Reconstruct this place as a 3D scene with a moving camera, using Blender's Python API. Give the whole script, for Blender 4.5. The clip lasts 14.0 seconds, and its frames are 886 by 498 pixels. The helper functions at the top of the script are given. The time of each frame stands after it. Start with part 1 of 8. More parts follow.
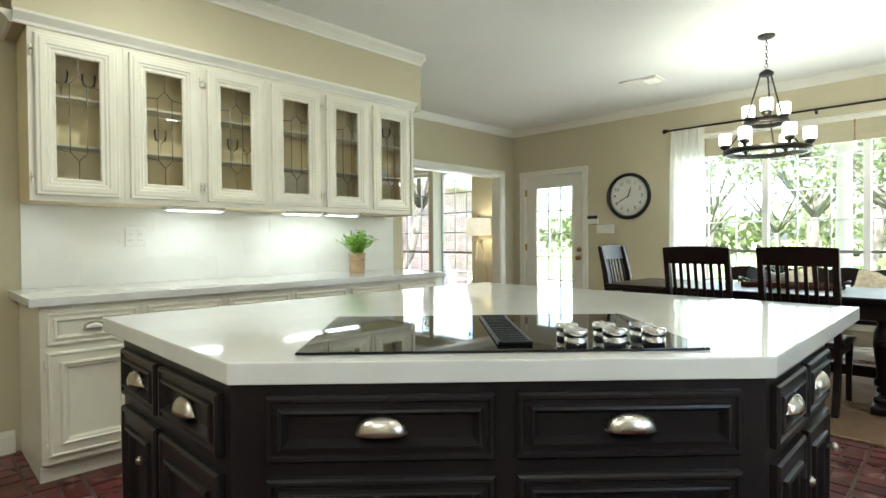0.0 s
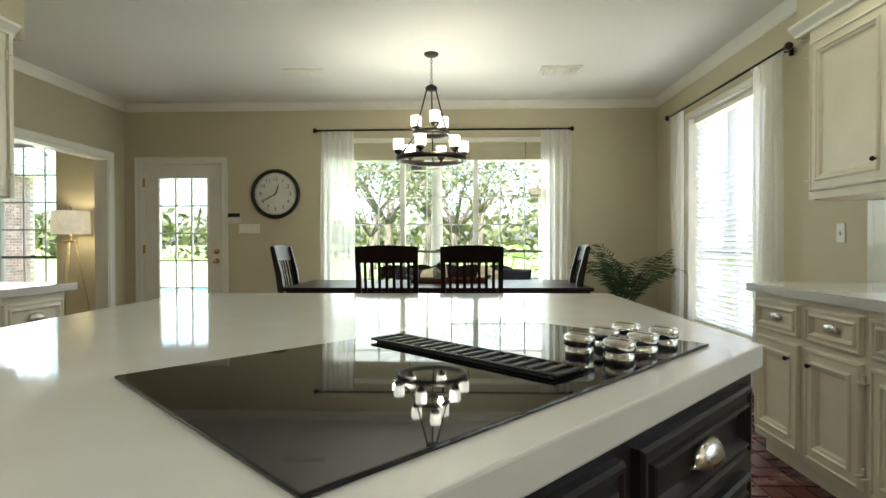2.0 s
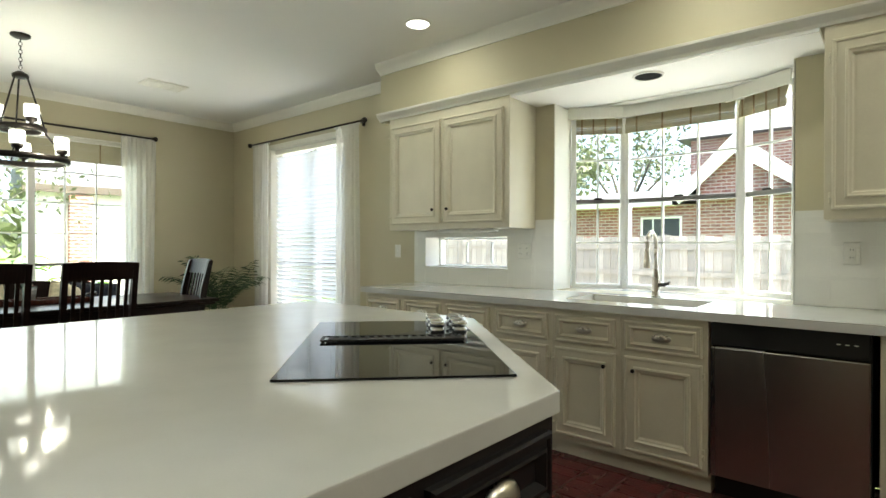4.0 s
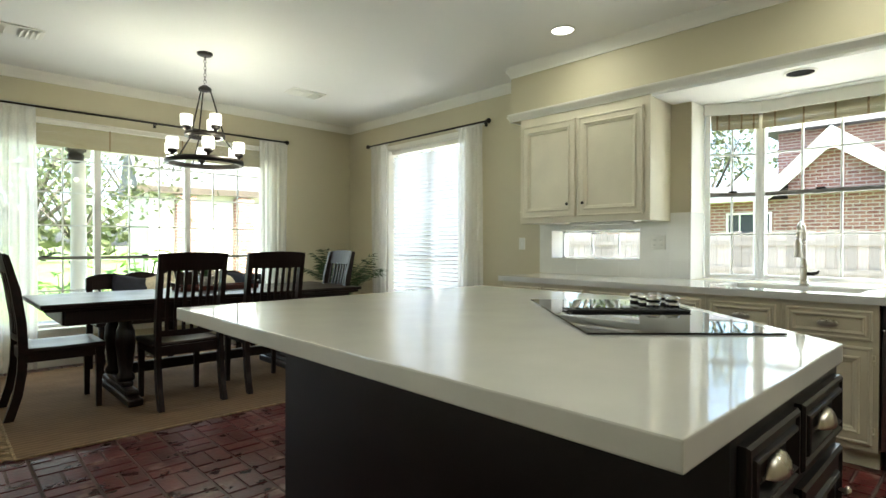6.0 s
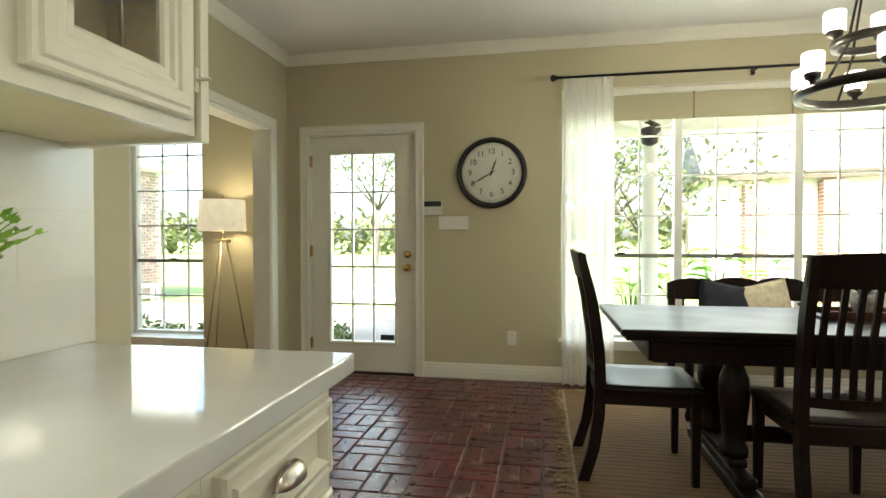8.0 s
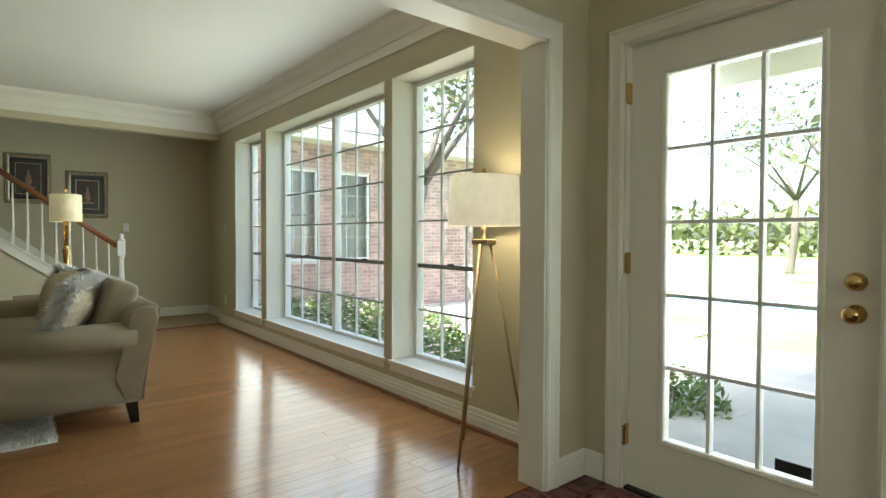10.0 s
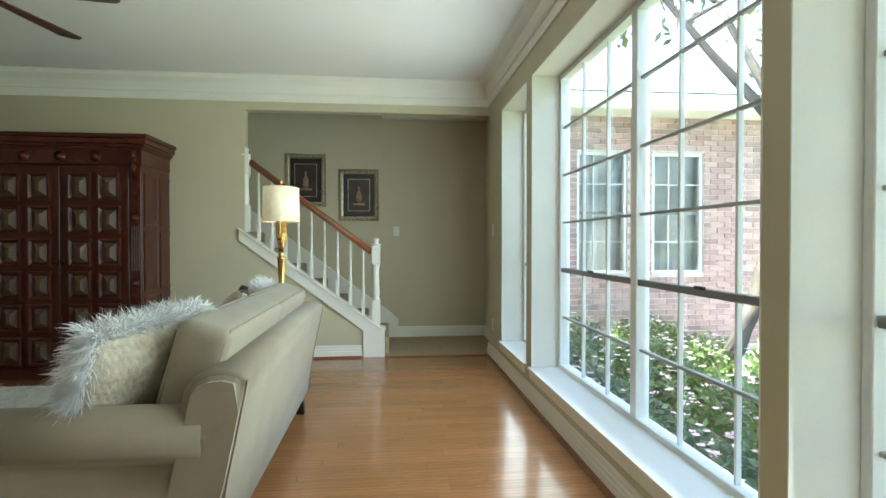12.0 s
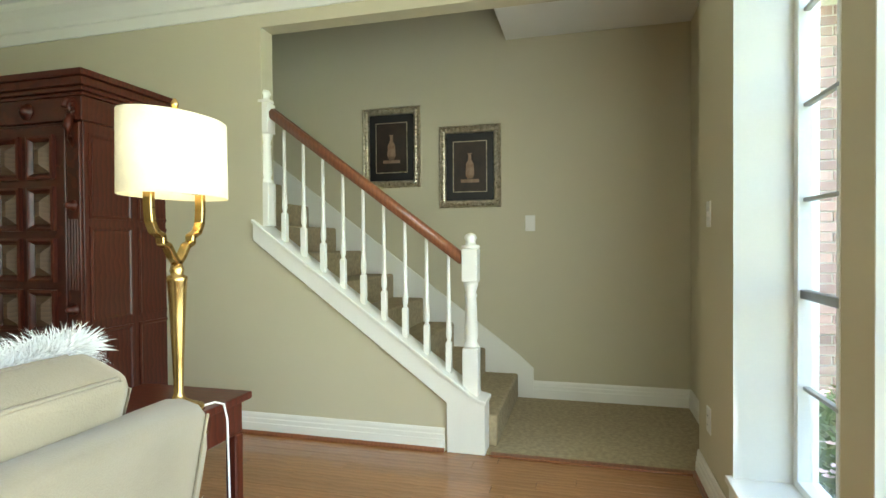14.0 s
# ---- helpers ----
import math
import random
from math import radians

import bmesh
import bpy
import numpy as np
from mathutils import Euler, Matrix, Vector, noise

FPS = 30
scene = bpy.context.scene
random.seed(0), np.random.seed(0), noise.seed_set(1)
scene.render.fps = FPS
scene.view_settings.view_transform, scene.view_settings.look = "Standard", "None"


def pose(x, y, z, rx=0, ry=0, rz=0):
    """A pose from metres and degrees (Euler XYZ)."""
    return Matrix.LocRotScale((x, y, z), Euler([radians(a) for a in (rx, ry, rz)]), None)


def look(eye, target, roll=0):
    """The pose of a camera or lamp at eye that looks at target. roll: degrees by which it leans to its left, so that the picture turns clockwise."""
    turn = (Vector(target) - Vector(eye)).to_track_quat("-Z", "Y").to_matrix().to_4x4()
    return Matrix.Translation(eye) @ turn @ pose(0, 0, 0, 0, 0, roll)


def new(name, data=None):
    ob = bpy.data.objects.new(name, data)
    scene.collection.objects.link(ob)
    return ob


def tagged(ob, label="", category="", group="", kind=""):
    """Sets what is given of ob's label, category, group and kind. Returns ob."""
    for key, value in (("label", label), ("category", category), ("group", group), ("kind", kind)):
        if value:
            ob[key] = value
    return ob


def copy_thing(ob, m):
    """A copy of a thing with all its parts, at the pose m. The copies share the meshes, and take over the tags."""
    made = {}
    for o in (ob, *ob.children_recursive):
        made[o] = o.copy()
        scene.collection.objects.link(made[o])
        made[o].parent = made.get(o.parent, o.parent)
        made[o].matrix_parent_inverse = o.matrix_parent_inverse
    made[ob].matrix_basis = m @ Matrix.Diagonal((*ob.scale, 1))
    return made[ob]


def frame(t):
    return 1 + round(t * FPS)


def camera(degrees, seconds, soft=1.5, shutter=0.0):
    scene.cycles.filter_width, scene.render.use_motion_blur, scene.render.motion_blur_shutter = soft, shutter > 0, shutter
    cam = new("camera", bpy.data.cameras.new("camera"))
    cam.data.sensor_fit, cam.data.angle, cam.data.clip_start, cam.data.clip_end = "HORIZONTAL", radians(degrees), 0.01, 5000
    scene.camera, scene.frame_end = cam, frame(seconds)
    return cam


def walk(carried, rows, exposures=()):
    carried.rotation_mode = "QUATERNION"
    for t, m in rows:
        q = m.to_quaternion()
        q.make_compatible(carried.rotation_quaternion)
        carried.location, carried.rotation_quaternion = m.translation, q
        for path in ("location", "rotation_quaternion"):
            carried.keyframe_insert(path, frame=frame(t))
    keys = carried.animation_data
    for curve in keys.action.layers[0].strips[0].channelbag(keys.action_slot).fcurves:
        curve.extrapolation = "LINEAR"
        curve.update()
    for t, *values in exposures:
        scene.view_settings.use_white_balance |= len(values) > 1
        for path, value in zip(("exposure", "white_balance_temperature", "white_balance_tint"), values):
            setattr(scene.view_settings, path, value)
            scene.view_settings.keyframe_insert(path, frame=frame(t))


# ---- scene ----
# ---- the camera and its walk ----
cam = camera(79.1, 14.0, shutter=0.0)
PATH = [
    (0, (0.417, 0.636, 1.155), (-0.995, 2.052, 1.123), -0.4),
    (0.5, (0.098, 0.779, 1.12), (-1.233, 2.272, 1.088), -0.3),
    (1, (-0.095, 0.897, 1.099), (-1.25, 2.529, 1.072), -0.3),
    (1.5, (-0.318, 0.906, 1.094), (-1.017, 2.779, 1.068), -0.2),
    (2, (-0.529, 0.807, 1.115), (-0.589, 2.806, 1.093), -0.1),
    (2.5, (-0.759, 0.719, 1.171), (-0.17, 2.63, 1.148), -0.1),
    (3, (-1.07, 0.586, 1.219), (0.071, 2.228, 1.197), 0.2),
    (3.2, (-1.201, 0.547, 1.224), (0.071, 2.09, 1.206), 0.1),
    (5.3, (-2.296, 0.678, 1.172), (-0.702, 1.885, 1.159), 0.3),
    (5.5, (-2.309, 0.72, 1.17), (-0.752, 1.975, 1.153), 0.2),
    (6, (-2.421, 0.823, 1.153), (-1.038, 2.268, 1.139), 0.2),
    (6.5, (-2.463, 1.048, 1.127), (-1.466, 2.782, 1.107), 0.0),
    (7, (-2.413, 1.513, 1.12), (-1.907, 3.447, 1.086), -0.1),
    (7.5, (-2.363, 2.033, 1.139), (-2.304, 4.032, 1.101), -0.0),
    (8, (-2.253, 2.617, 1.15), (-2.617, 4.583, 1.114), -0.1),
    (8.2, (-2.249, 2.867, 1.171), (-2.782, 4.795, 1.134), 0.0),
    (10.3, (-3.096, 5.078, 1.168), (-4.772, 6.168, 1.133), -0.1),
    (10.5, (-3.28, 5.264, 1.152), (-5.034, 6.224, 1.127), -0.3),
    (11, (-3.729, 5.551, 1.164), (-5.621, 6.199, 1.138), -0.0),
    (11.5, (-4.289, 5.816, 1.149), (-6.252, 6.197, 1.124), -0.1),
    (12, (-4.897, 5.983, 1.15), (-6.887, 6.186, 1.123), 0.0),
    (12.5, (-5.51, 6.156, 1.184), (-7.509, 6.228, 1.144), -0.0),
    (13, (-6.156, 6.296, 1.175), (-8.156, 6.267, 1.145), 0.1),
    (13.5, (-6.778, 6.379, 1.183), (-8.765, 6.16, 1.146), -0.1),
    (14, (-7.438, 6.465, 1.145), (-9.372, 5.953, 1.118), -0.4),
]
walk(cam, [(t, look(eye, target, roll)) for t, eye, target, roll in PATH], exposures=[(0.0, 3.7, 6100, -1), (1.5, 3.25, 6650, 0), (3.0, 2.92, 6650, -1), (5.5, 3.1, 6350, -2), (6.5, 3.1, 6550, -2), (7.0, 3.15, 6650, -3), (7.5, 3.35, 7100, -1), (8.5, 3.4, 6900, -1), (10.5, 3.2, 6350, -3), (11.0, 3.45, 6050, -3), (11.5, 3.6, 6000, -4), (13.0, 3.75, 6000, -4), (14.0, 4.15, 6400, -3)])

# ---- light ----
world = bpy.data.worlds.new("sky")
scene.world = world
world.use_nodes = True
wn = world.node_tree
sky = wn.nodes.new("ShaderNodeTexSky")
sky.sky_type = 'NISHITA'
sky.sun_disc = False
sky.dust_density, sky.air_density = 4.0, 0.8
SUN_ELEV, SUN_ROT = radians(60), radians(184)
sky.sun_elevation, sky.sun_rotation = SUN_ELEV, SUN_ROT
wn.links.new(sky.outputs[0], wn.nodes["Background"].inputs[0])
wn.nodes["Background"].inputs[1].default_value = 0.15

sun_data = bpy.data.lights.new("sun", 'SUN')
sun_data.energy, sun_data.angle, sun_data.color = 2.8, radians(0.6), (1.0, 0.95, 0.87)
sun = new("sun", sun_data)
sun.matrix_world = look((0, 0, 20), (0.2, 3.0, 20 - 5.2))


def area(name, eye, target, w, h, watts, color=(1, 1, 1)):
    d = bpy.data.lights.new(name, 'AREA')
    d.shape, d.size, d.size_y, d.energy, d.color = 'RECTANGLE', w, h, watts * 0.062, color
    ob = new(name, d)
    ob.matrix_world = look(eye, target)
    return ob


def bulb(name, p, watts, radius, color):
    d = bpy.data.lights.new(name, 'POINT')
    d.energy, d.shadow_soft_size, d.color = watts * 0.11, radius, color
    ob = new(name, d)
    ob.location = p
    return ob


DAY = (0.92, 0.97, 1.0)
area("daylight_dining", (-0.76, 7.31, 1.34), (-0.76, 0, 1.2), 2.6, 1.9, 70, DAY)
area("daylight_east", (2.0, 5.47, 1.35), (-5, 5.47, 1.1), 1.3, 1.95, 13, DAY)
area("daylight_bay", (2.26, 1.72, 1.55), (-5, 1.72, 1.0), 1.0, 1.2, 18, DAY)
area("daylight_living_a", (-7.45, 6.985, 1.3), (-7.45, 0, 1.0), 2.1, 1.9, 50, DAY)
area("daylight_living_b", (-5.72, 6.985, 1.3), (-5.72, 0, 1.0), 0.8, 1.9, 19, DAY)
area("daylight_living_c", (-9.2, 6.985, 1.3), (-9.2, 0, 1.0), 0.7, 1.9, 21, DAY)
area("daylight_door", (-3.78, 7.30, 1.1), (-3.78, 0, 0.8), 0.5, 1.5, 12, DAY)


# ---- materials ----
def mat(name, color, rough=0.5, metal=0.0, var=0.06, scale=6.0, bump=0.0, bscale=60.0, tint=None, coat=0.0, island=False,
        obj=0.0, stretch=(1, 1, 1), spec=0.5, emit=None, rvar=0.08, sheen=0.0):
    """A surface with broad and fine colour variation, uneven gloss and fine relief, in metres."""
    m = bpy.data.materials.new(name)
    m.use_nodes = True
    n, l = m.node_tree.nodes, m.node_tree.links
    b = n["Principled BSDF"]
    tc = n.new("ShaderNodeTexCoord")
    mp = n.new("ShaderNodeMapping")
    mp.inputs["Scale"].default_value = stretch
    l.new(tc.outputs["Object"], mp.inputs[0])
    big = n.new("ShaderNodeTexNoise")
    big.inputs["Scale"].default_value, big.inputs["Detail"].default_value = scale, 4
    fine = n.new("ShaderNodeTexNoise")
    fine.inputs["Scale"].default_value, fine.inputs["Detail"].default_value = bscale, 3
    l.new(mp.outputs[0], big.inputs[0])
    l.new(mp.outputs[0], fine.inputs[0])
    mix = n.new("ShaderNodeMix")
    mix.data_type = 'RGBA'
    c2 = tint or tuple(min(1, c * (1 + 2.2 * var)) for c in color)
    c1 = tuple(c * (1 - 2.2 * var) for c in color) if not tint else color
    mix.inputs[6].default_value, mix.inputs[7].default_value = (*c1, 1), (*c2, 1)
    add = n.new("ShaderNodeMath")
    add.operation = 'MULTIPLY_ADD'
    l.new(fine.outputs[0], add.inputs[0])
    add.inputs[1].default_value = 0.35
    l.new(big.outputs[0], add.inputs[2])
    rng = n.new("ShaderNodeMapRange")
    rng.inputs[1].default_value, rng.inputs[2].default_value = 0.40, 0.95
    l.new(add.outputs[0], rng.inputs[0])
    l.new(rng.outputs[0], mix.inputs[0])
    last = mix.outputs[2]
    if obj or island:
        hsv = n.new("ShaderNodeHueSaturation")
        if island:
            src = n.new("ShaderNodeNewGeometry").outputs["Random Per Island"]
        else:
            src = n.new("ShaderNodeObjectInfo").outputs["Random"]
        r2 = n.new("ShaderNodeMapRange")
        r2.inputs[3].default_value, r2.inputs[4].default_value = 1 - (obj or 0.3), 1 + (obj or 0.3)
        l.new(src, r2.inputs[0])
        l.new(r2.outputs[0], hsv.inputs["Value"])
        l.new(last, hsv.inputs["Color"])
        last = hsv.outputs[0]
    l.new(last, b.inputs["Base Color"])
    rr = n.new("ShaderNodeMapRange")
    rr.inputs[3].default_value, rr.inputs[4].default_value = max(0.02, rough - rvar), min(1, rough + rvar)
    l.new(big.outputs[0], rr.inputs[0])
    l.new(rr.outputs[0], b.inputs["Roughness"])
    b.inputs["Metallic"].default_value = metal
    b.inputs["Specular IOR Level"].default_value = spec
    b.inputs["Coat Weight"].default_value = coat
    b.inputs["Coat Roughness"].default_value = 0.08
    if sheen:
        b.inputs["Sheen Weight"].default_value = sheen
    if emit:
        b.inputs["Emission Color"].default_value, b.inputs["Emission Strength"].default_value = (*emit[0], 1), emit[1]
    if bump:
        bp = n.new("ShaderNodeBump")
        bp.inputs["Strength"].default_value, bp.inputs["Distance"].default_value = bump, 0.004
        l.new(fine.outputs[0], bp.inputs["Height"])
        l.new(bp.outputs[0], b.inputs["Normal"])
    return m


def glass(name, color=(1, 1, 1), rough=0.0, ior=1.8):
    m = bpy.data.materials.new(name)
    m.use_nodes = True
    n, l = m.node_tree.nodes, m.node_tree.links
    tr, gl, mx, fr = (n.new("ShaderNodeBsdfTransparent"), n.new("ShaderNodeBsdfGlossy"), n.new("ShaderNodeMixShader"),
                      n.new("ShaderNodeFresnel"))
    tr.inputs[0].default_value = (*color, 1)
    gl.inputs["Roughness"].default_value = rough
    fr.inputs[0].default_value = ior
    l.new(fr.outputs[0], mx.inputs[0])
    l.new(tr.outputs[0], mx.inputs[1])
    l.new(gl.outputs[0], mx.inputs[2])
    l.new(mx.outputs[0], n["Material Output"].inputs[0])
    return m


def sheer(name, color, through_amount):
    """Thin woven cloth or paper that lets a share of the light through."""
    m = bpy.data.materials.new(name)
    m.use_nodes = True
    n, l = m.node_tree.nodes, m.node_tree.links
    di, tl, tr, m1, m2 = (n.new("ShaderNodeBsdfDiffuse"), n.new("ShaderNodeBsdfTranslucent"), n.new("ShaderNodeBsdfTransparent"),
                          n.new("ShaderNodeMixShader"), n.new("ShaderNodeMixShader"))
    tc, wv = n.new("ShaderNodeTexCoord"), n.new("ShaderNodeTexNoise")
    wv.inputs["Scale"].default_value = 90
    l.new(tc.outputs["Object"], wv.inputs[0])
    mr = n.new("ShaderNodeMapRange")
    mr.inputs[3].default_value, mr.inputs[4].default_value = through_amount - 0.08, through_amount + 0.08
    l.new(wv.outputs[0], mr.inputs[0])
    di.inputs[0].default_value = tl.inputs[0].default_value = (*color, 1)
    m1.inputs[0].default_value = 0.6
    l.new(di.outputs[0], m1.inputs[1])
    l.new(tl.outputs[0], m1.inputs[2])
    l.new(mr.outputs[0], m2.inputs[0])
    l.new(m1.outputs[0], m2.inputs[1])
    l.new(tr.outputs[0], m2.inputs[2])
    l.new(m2.outputs[0], n["Material Output"].inputs[0])
    return m


def leafy(name, c1, c2, scale=12.0, share=0.45):
    """Thin leaves: each one its own shade, letting part of the light through."""
    m = mat(name, c1, 0.5, tint=c2, scale=scale, island=True)
    n, l = m.node_tree.nodes, m.node_tree.links
    b = n["Principled BSDF"]
    tl, mx = n.new("ShaderNodeBsdfTranslucent"), n.new("ShaderNodeMixShader")
    l.new(b.inputs["Base Color"].links[0].from_socket, tl.inputs[0])
    mx.inputs[0].default_value = share
    l.new(b.outputs[0], mx.inputs[1])
    l.new(tl.outputs[0], mx.inputs[2])
    l.new(mx.outputs[0], n["Material Output"].inputs[0])
    return m


def bands(name, c1, c2, scale, axis='X', dist=2.0, rough=0.4, bump=0.15, detail=3.0, obj=0.0, coat=0.0, prof='SAW', spec=0.5, island=False):
    """Grained wood or woven fibre: distorted bands along an axis, with per-piece variation."""
    m = mat(name, c1, rough, tint=c2, scale=5, bscale=50, obj=obj, coat=coat, spec=spec, island=island)
    n, l = m.node_tree.nodes, m.node_tree.links
    b = n["Principled BSDF"]
    w = n.new("ShaderNodeTexWave")
    w.bands_direction, w.wave_profile = axis, prof
    w.inputs["Scale"].default_value, w.inputs["Distortion"].default_value = scale, dist
    w.inputs["Detail"].default_value, w.inputs["Detail Scale"].default_value = detail, 1.2
    tc = [k for k in n if k.type == 'TEX_COORD'][0]
    oi = n.new("ShaderNodeObjectInfo")
    ad = n.new("ShaderNodeVectorMath")
    ad.operation = 'MULTIPLY_ADD'
    l.new(oi.outputs["Random"], ad.inputs[0])
    ad.inputs[1].default_value = (7, 5, 3)
    l.new(tc.outputs["Object"], ad.inputs[2])
    l.new(ad.outputs[0], w.inputs[0])
    mix = [k for k in n if k.type == 'MIX'][0]
    for k in list(mix.inputs[0].links):
        l.remove(k)
    mm = n.new("ShaderNodeMath")
    mm.operation = 'MULTIPLY_ADD'
    l.new(w.outputs["Fac"], mm.inputs[0])
    mm.inputs[1].default_value = 0.6
    ns = [k for k in n if k.type == 'TEX_NOISE'][0]
    ms = n.new("ShaderNodeMath")
    ms.operation = 'MULTIPLY'
    l.new(ns.outputs[0], ms.inputs[0])
    ms.inputs[1].default_value = 0.45
    l.new(ms.outputs[0], mm.inputs[2])
    l.new(mm.outputs[0], mix.inputs[0])
    bp = n.new("ShaderNodeBump")
    bp.inputs["Strength"].default_value, bp.inputs["Distance"].default_value = bump, 0.003
    l.new(w.outputs["Fac"], bp.inputs["Height"])
    l.new(bp.outputs[0], b.inputs["Normal"])
    return m


def scuffed(m, pale, low, high):
    """Adds pale worn patches to a material's colour."""
    n, l = m.node_tree.nodes, m.node_tree.links
    b = n["Principled BSDF"]
    src = b.inputs["Base Color"].links[0].from_socket
    g, ns, mr, mx = n.new("ShaderNodeNewGeometry"), n.new("ShaderNodeTexNoise"), n.new("ShaderNodeMapRange"), n.new("ShaderNodeMix")
    ns.inputs["Scale"].default_value, ns.inputs["Detail"].default_value = 5.5, 5
    l.new(g.outputs["Position"], ns.inputs[0])
    mr.inputs[1].default_value, mr.inputs[2].default_value = low, high
    l.new(ns.outputs[0], mr.inputs[0])
    mx.data_type = 'RGBA'
    l.new(mr.outputs[0], mx.inputs[0])
    l.new(src, mx.inputs[6])
    mx.inputs[7].default_value = (*pale, 1)
    l.new(mx.outputs[2], b.inputs["Base Color"])


def far_brick(name):
    """Brickwork too far off for single bricks."""
    m = mat(name, (0.2, 0.1, 0.08), 0.85, bump=0.3)
    n, l = m.node_tree.nodes, m.node_tree.links
    tc = [k for k in n if k.type == 'TEX_COORD'][0]
    sp, ad, cb, bk = n.new("ShaderNodeSeparateXYZ"), n.new("ShaderNodeMath"), n.new("ShaderNodeCombineXYZ"), n.new("ShaderNodeTexBrick")
    l.new(tc.outputs["Object"], sp.inputs[0])
    l.new(sp.outputs[0], ad.inputs[0])
    l.new(sp.outputs[1], ad.inputs[1])
    l.new(ad.outputs[0], cb.inputs[0])
    l.new(sp.outputs[2], cb.inputs[1])
    l.new(cb.outputs[0], bk.inputs[0])
    for i, c in ((1, (0.17, 0.058, 0.042, 1)), (2, (0.29, 0.125, 0.092, 1)), (3, (0.42, 0.37, 0.32, 1))):
        bk.inputs[i].default_value = c
    bk.inputs["Scale"].default_value, bk.inputs["Mortar Size"].default_value = 1.0, 0.012
    bk.inputs["Brick Width"].default_value, bk.inputs["Row Height"].default_value = 0.24, 0.085
    l.new(bk.outputs[0], n["Principled BSDF"].inputs["Base Color"])
    return m


WALL = mat("wall_paint_khaki", (0.545, 0.495, 0.345), 0.62, var=0.015, scale=1.2, bump=0.06, bscale=220)
CEIL = mat("ceiling_paint", (0.80, 0.79, 0.75), 0.7, var=0.012, scale=1.0, bump=0.06, bscale=180)
TRIM = mat("trim_paint_white", (0.80, 0.78, 0.70), 0.35, var=0.015, scale=3, bump=0.03, bscale=90)
CREAM = mat("cabinet_paint_cream", (0.66, 0.61, 0.475), 0.38, var=0.03, scale=4, bump=0.05, bscale=120)
WHITECAB = mat("cabinet_paint_white", (0.76, 0.725, 0.615), 0.36, var=0.025, scale=4, bump=0.05, bscale=120)
BLACKCAB = mat("cabinet_paint_black", (0.0135, 0.011, 0.012), 0.33, spec=0.33, var=0.15, scale=5, bump=0.06, bscale=140)
CABIN = mat("cabinet_interior_tan", (0.86, 0.75, 0.49), 0.5, var=0.03, scale=4)
QUARTZ = mat("white_quartz", (0.66, 0.66, 0.635), 0.06, var=0.02, scale=7, bscale=240, rvar=0.02, spec=0.55)
TILE = mat("glazed_tile_white", (0.80, 0.79, 0.74), 0.12, var=0.015, scale=5, obj=0.02, rvar=0.04)
GROUT = mat("grout_white", (0.82, 0.81, 0.76), 0.8, var=0.05, scale=20)
BRICKF = mat("floor_brick_red", (0.052, 0.0095, 0.010), 0.31, spec=0.42, tint=(0.145, 0.030, 0.029), scale=9, bump=0.45, bscale=45, obj=0.38, rvar=0.16)
BRICKFS = mat("floor_brick_red_far", (0.052, 0.0095, 0.010), 0.31, spec=0.42, tint=(0.145, 0.030, 0.029), scale=9, bump=0.45, bscale=45, island=True, rvar=0.16)
for _m in (BRICKF, BRICKFS):
    scuffed(_m, (0.36, 0.24, 0.20), 0.60, 0.72)
FARBRICK = far_brick("neighbour_brick")
MORTAR = mat("floor_mortar", (0.115, 0.075, 0.066), 0.85, var=0.2, scale=8, bump=0.3)
OAK = bands("oak_floorboard", (0.22, 0.093, 0.033), (0.335, 0.158, 0.062), 9, 'X', 5, 0.2, 0.02, obj=0.10, coat=0.3)
DARKWOOD = bands("espresso_wood", (0.007, 0.0035, 0.003), (0.018, 0.008, 0.0065), 14, 'X', 4, 0.36, 0.06, coat=0.02, spec=0.25)
MAHOG = bands("mahogany_carved", (0.030, 0.0056, 0.0034), (0.100, 0.020, 0.009), 10, 'X', 5, 0.32, 0.08, coat=0.1, spec=0.35)
PANELWOOD = bands("carved_panel_brown", (0.065, 0.036, 0.02), (0.13, 0.078, 0.044), 12, 'Z', 4, 0.4, 0.08)
RAILWOOD = bands("handrail_wood", (0.17, 0.055, 0.022), (0.28, 0.10, 0.042), 12, 'Y', 4, 0.3, 0.05, coat=0.2)
JUTE = bands("jute_weave", (0.125, 0.072, 0.037), (0.245, 0.150, 0.078), 15, 'Y', 1.2, 0.95, 0.5, prof='SIN')
FRINGE = mat("jute_fringe", (0.32, 0.23, 0.13), 0.95, var=0.2, scale=30)
NICKEL = mat("brushed_nickel", (0.62, 0.58, 0.52), 0.28, 1.0, var=0.03, scale=10)
CHROME = mat("polished_chrome", (0.80, 0.80, 0.80), 0.07, 1.0, var=0.01, rvar=0.02)
STEEL = mat("stainless_steel", (0.42, 0.40, 0.38), 0.26, 1.0, var=0.03, scale=3, stretch=(1, 1, 0.05), bscale=300, bump=0.03)
PALEGOLD = mat("pale_gold_metal", (0.50, 0.41, 0.27), 0.35, 1.0, var=0.05, scale=14)
BRASS = mat("aged_brass", (0.62, 0.42, 0.16), 0.25, 1.0, var=0.06, scale=14)
BRONZE = mat("oil_rubbed_bronze", (0.022, 0.017, 0.014), 0.42, 0.6, var=0.15, scale=12)
BLACKGLASS = mat("black_ceramic_glass", (0.005, 0.005, 0.006), 0.03, var=0.05, rvar=0.01, spec=0.4)
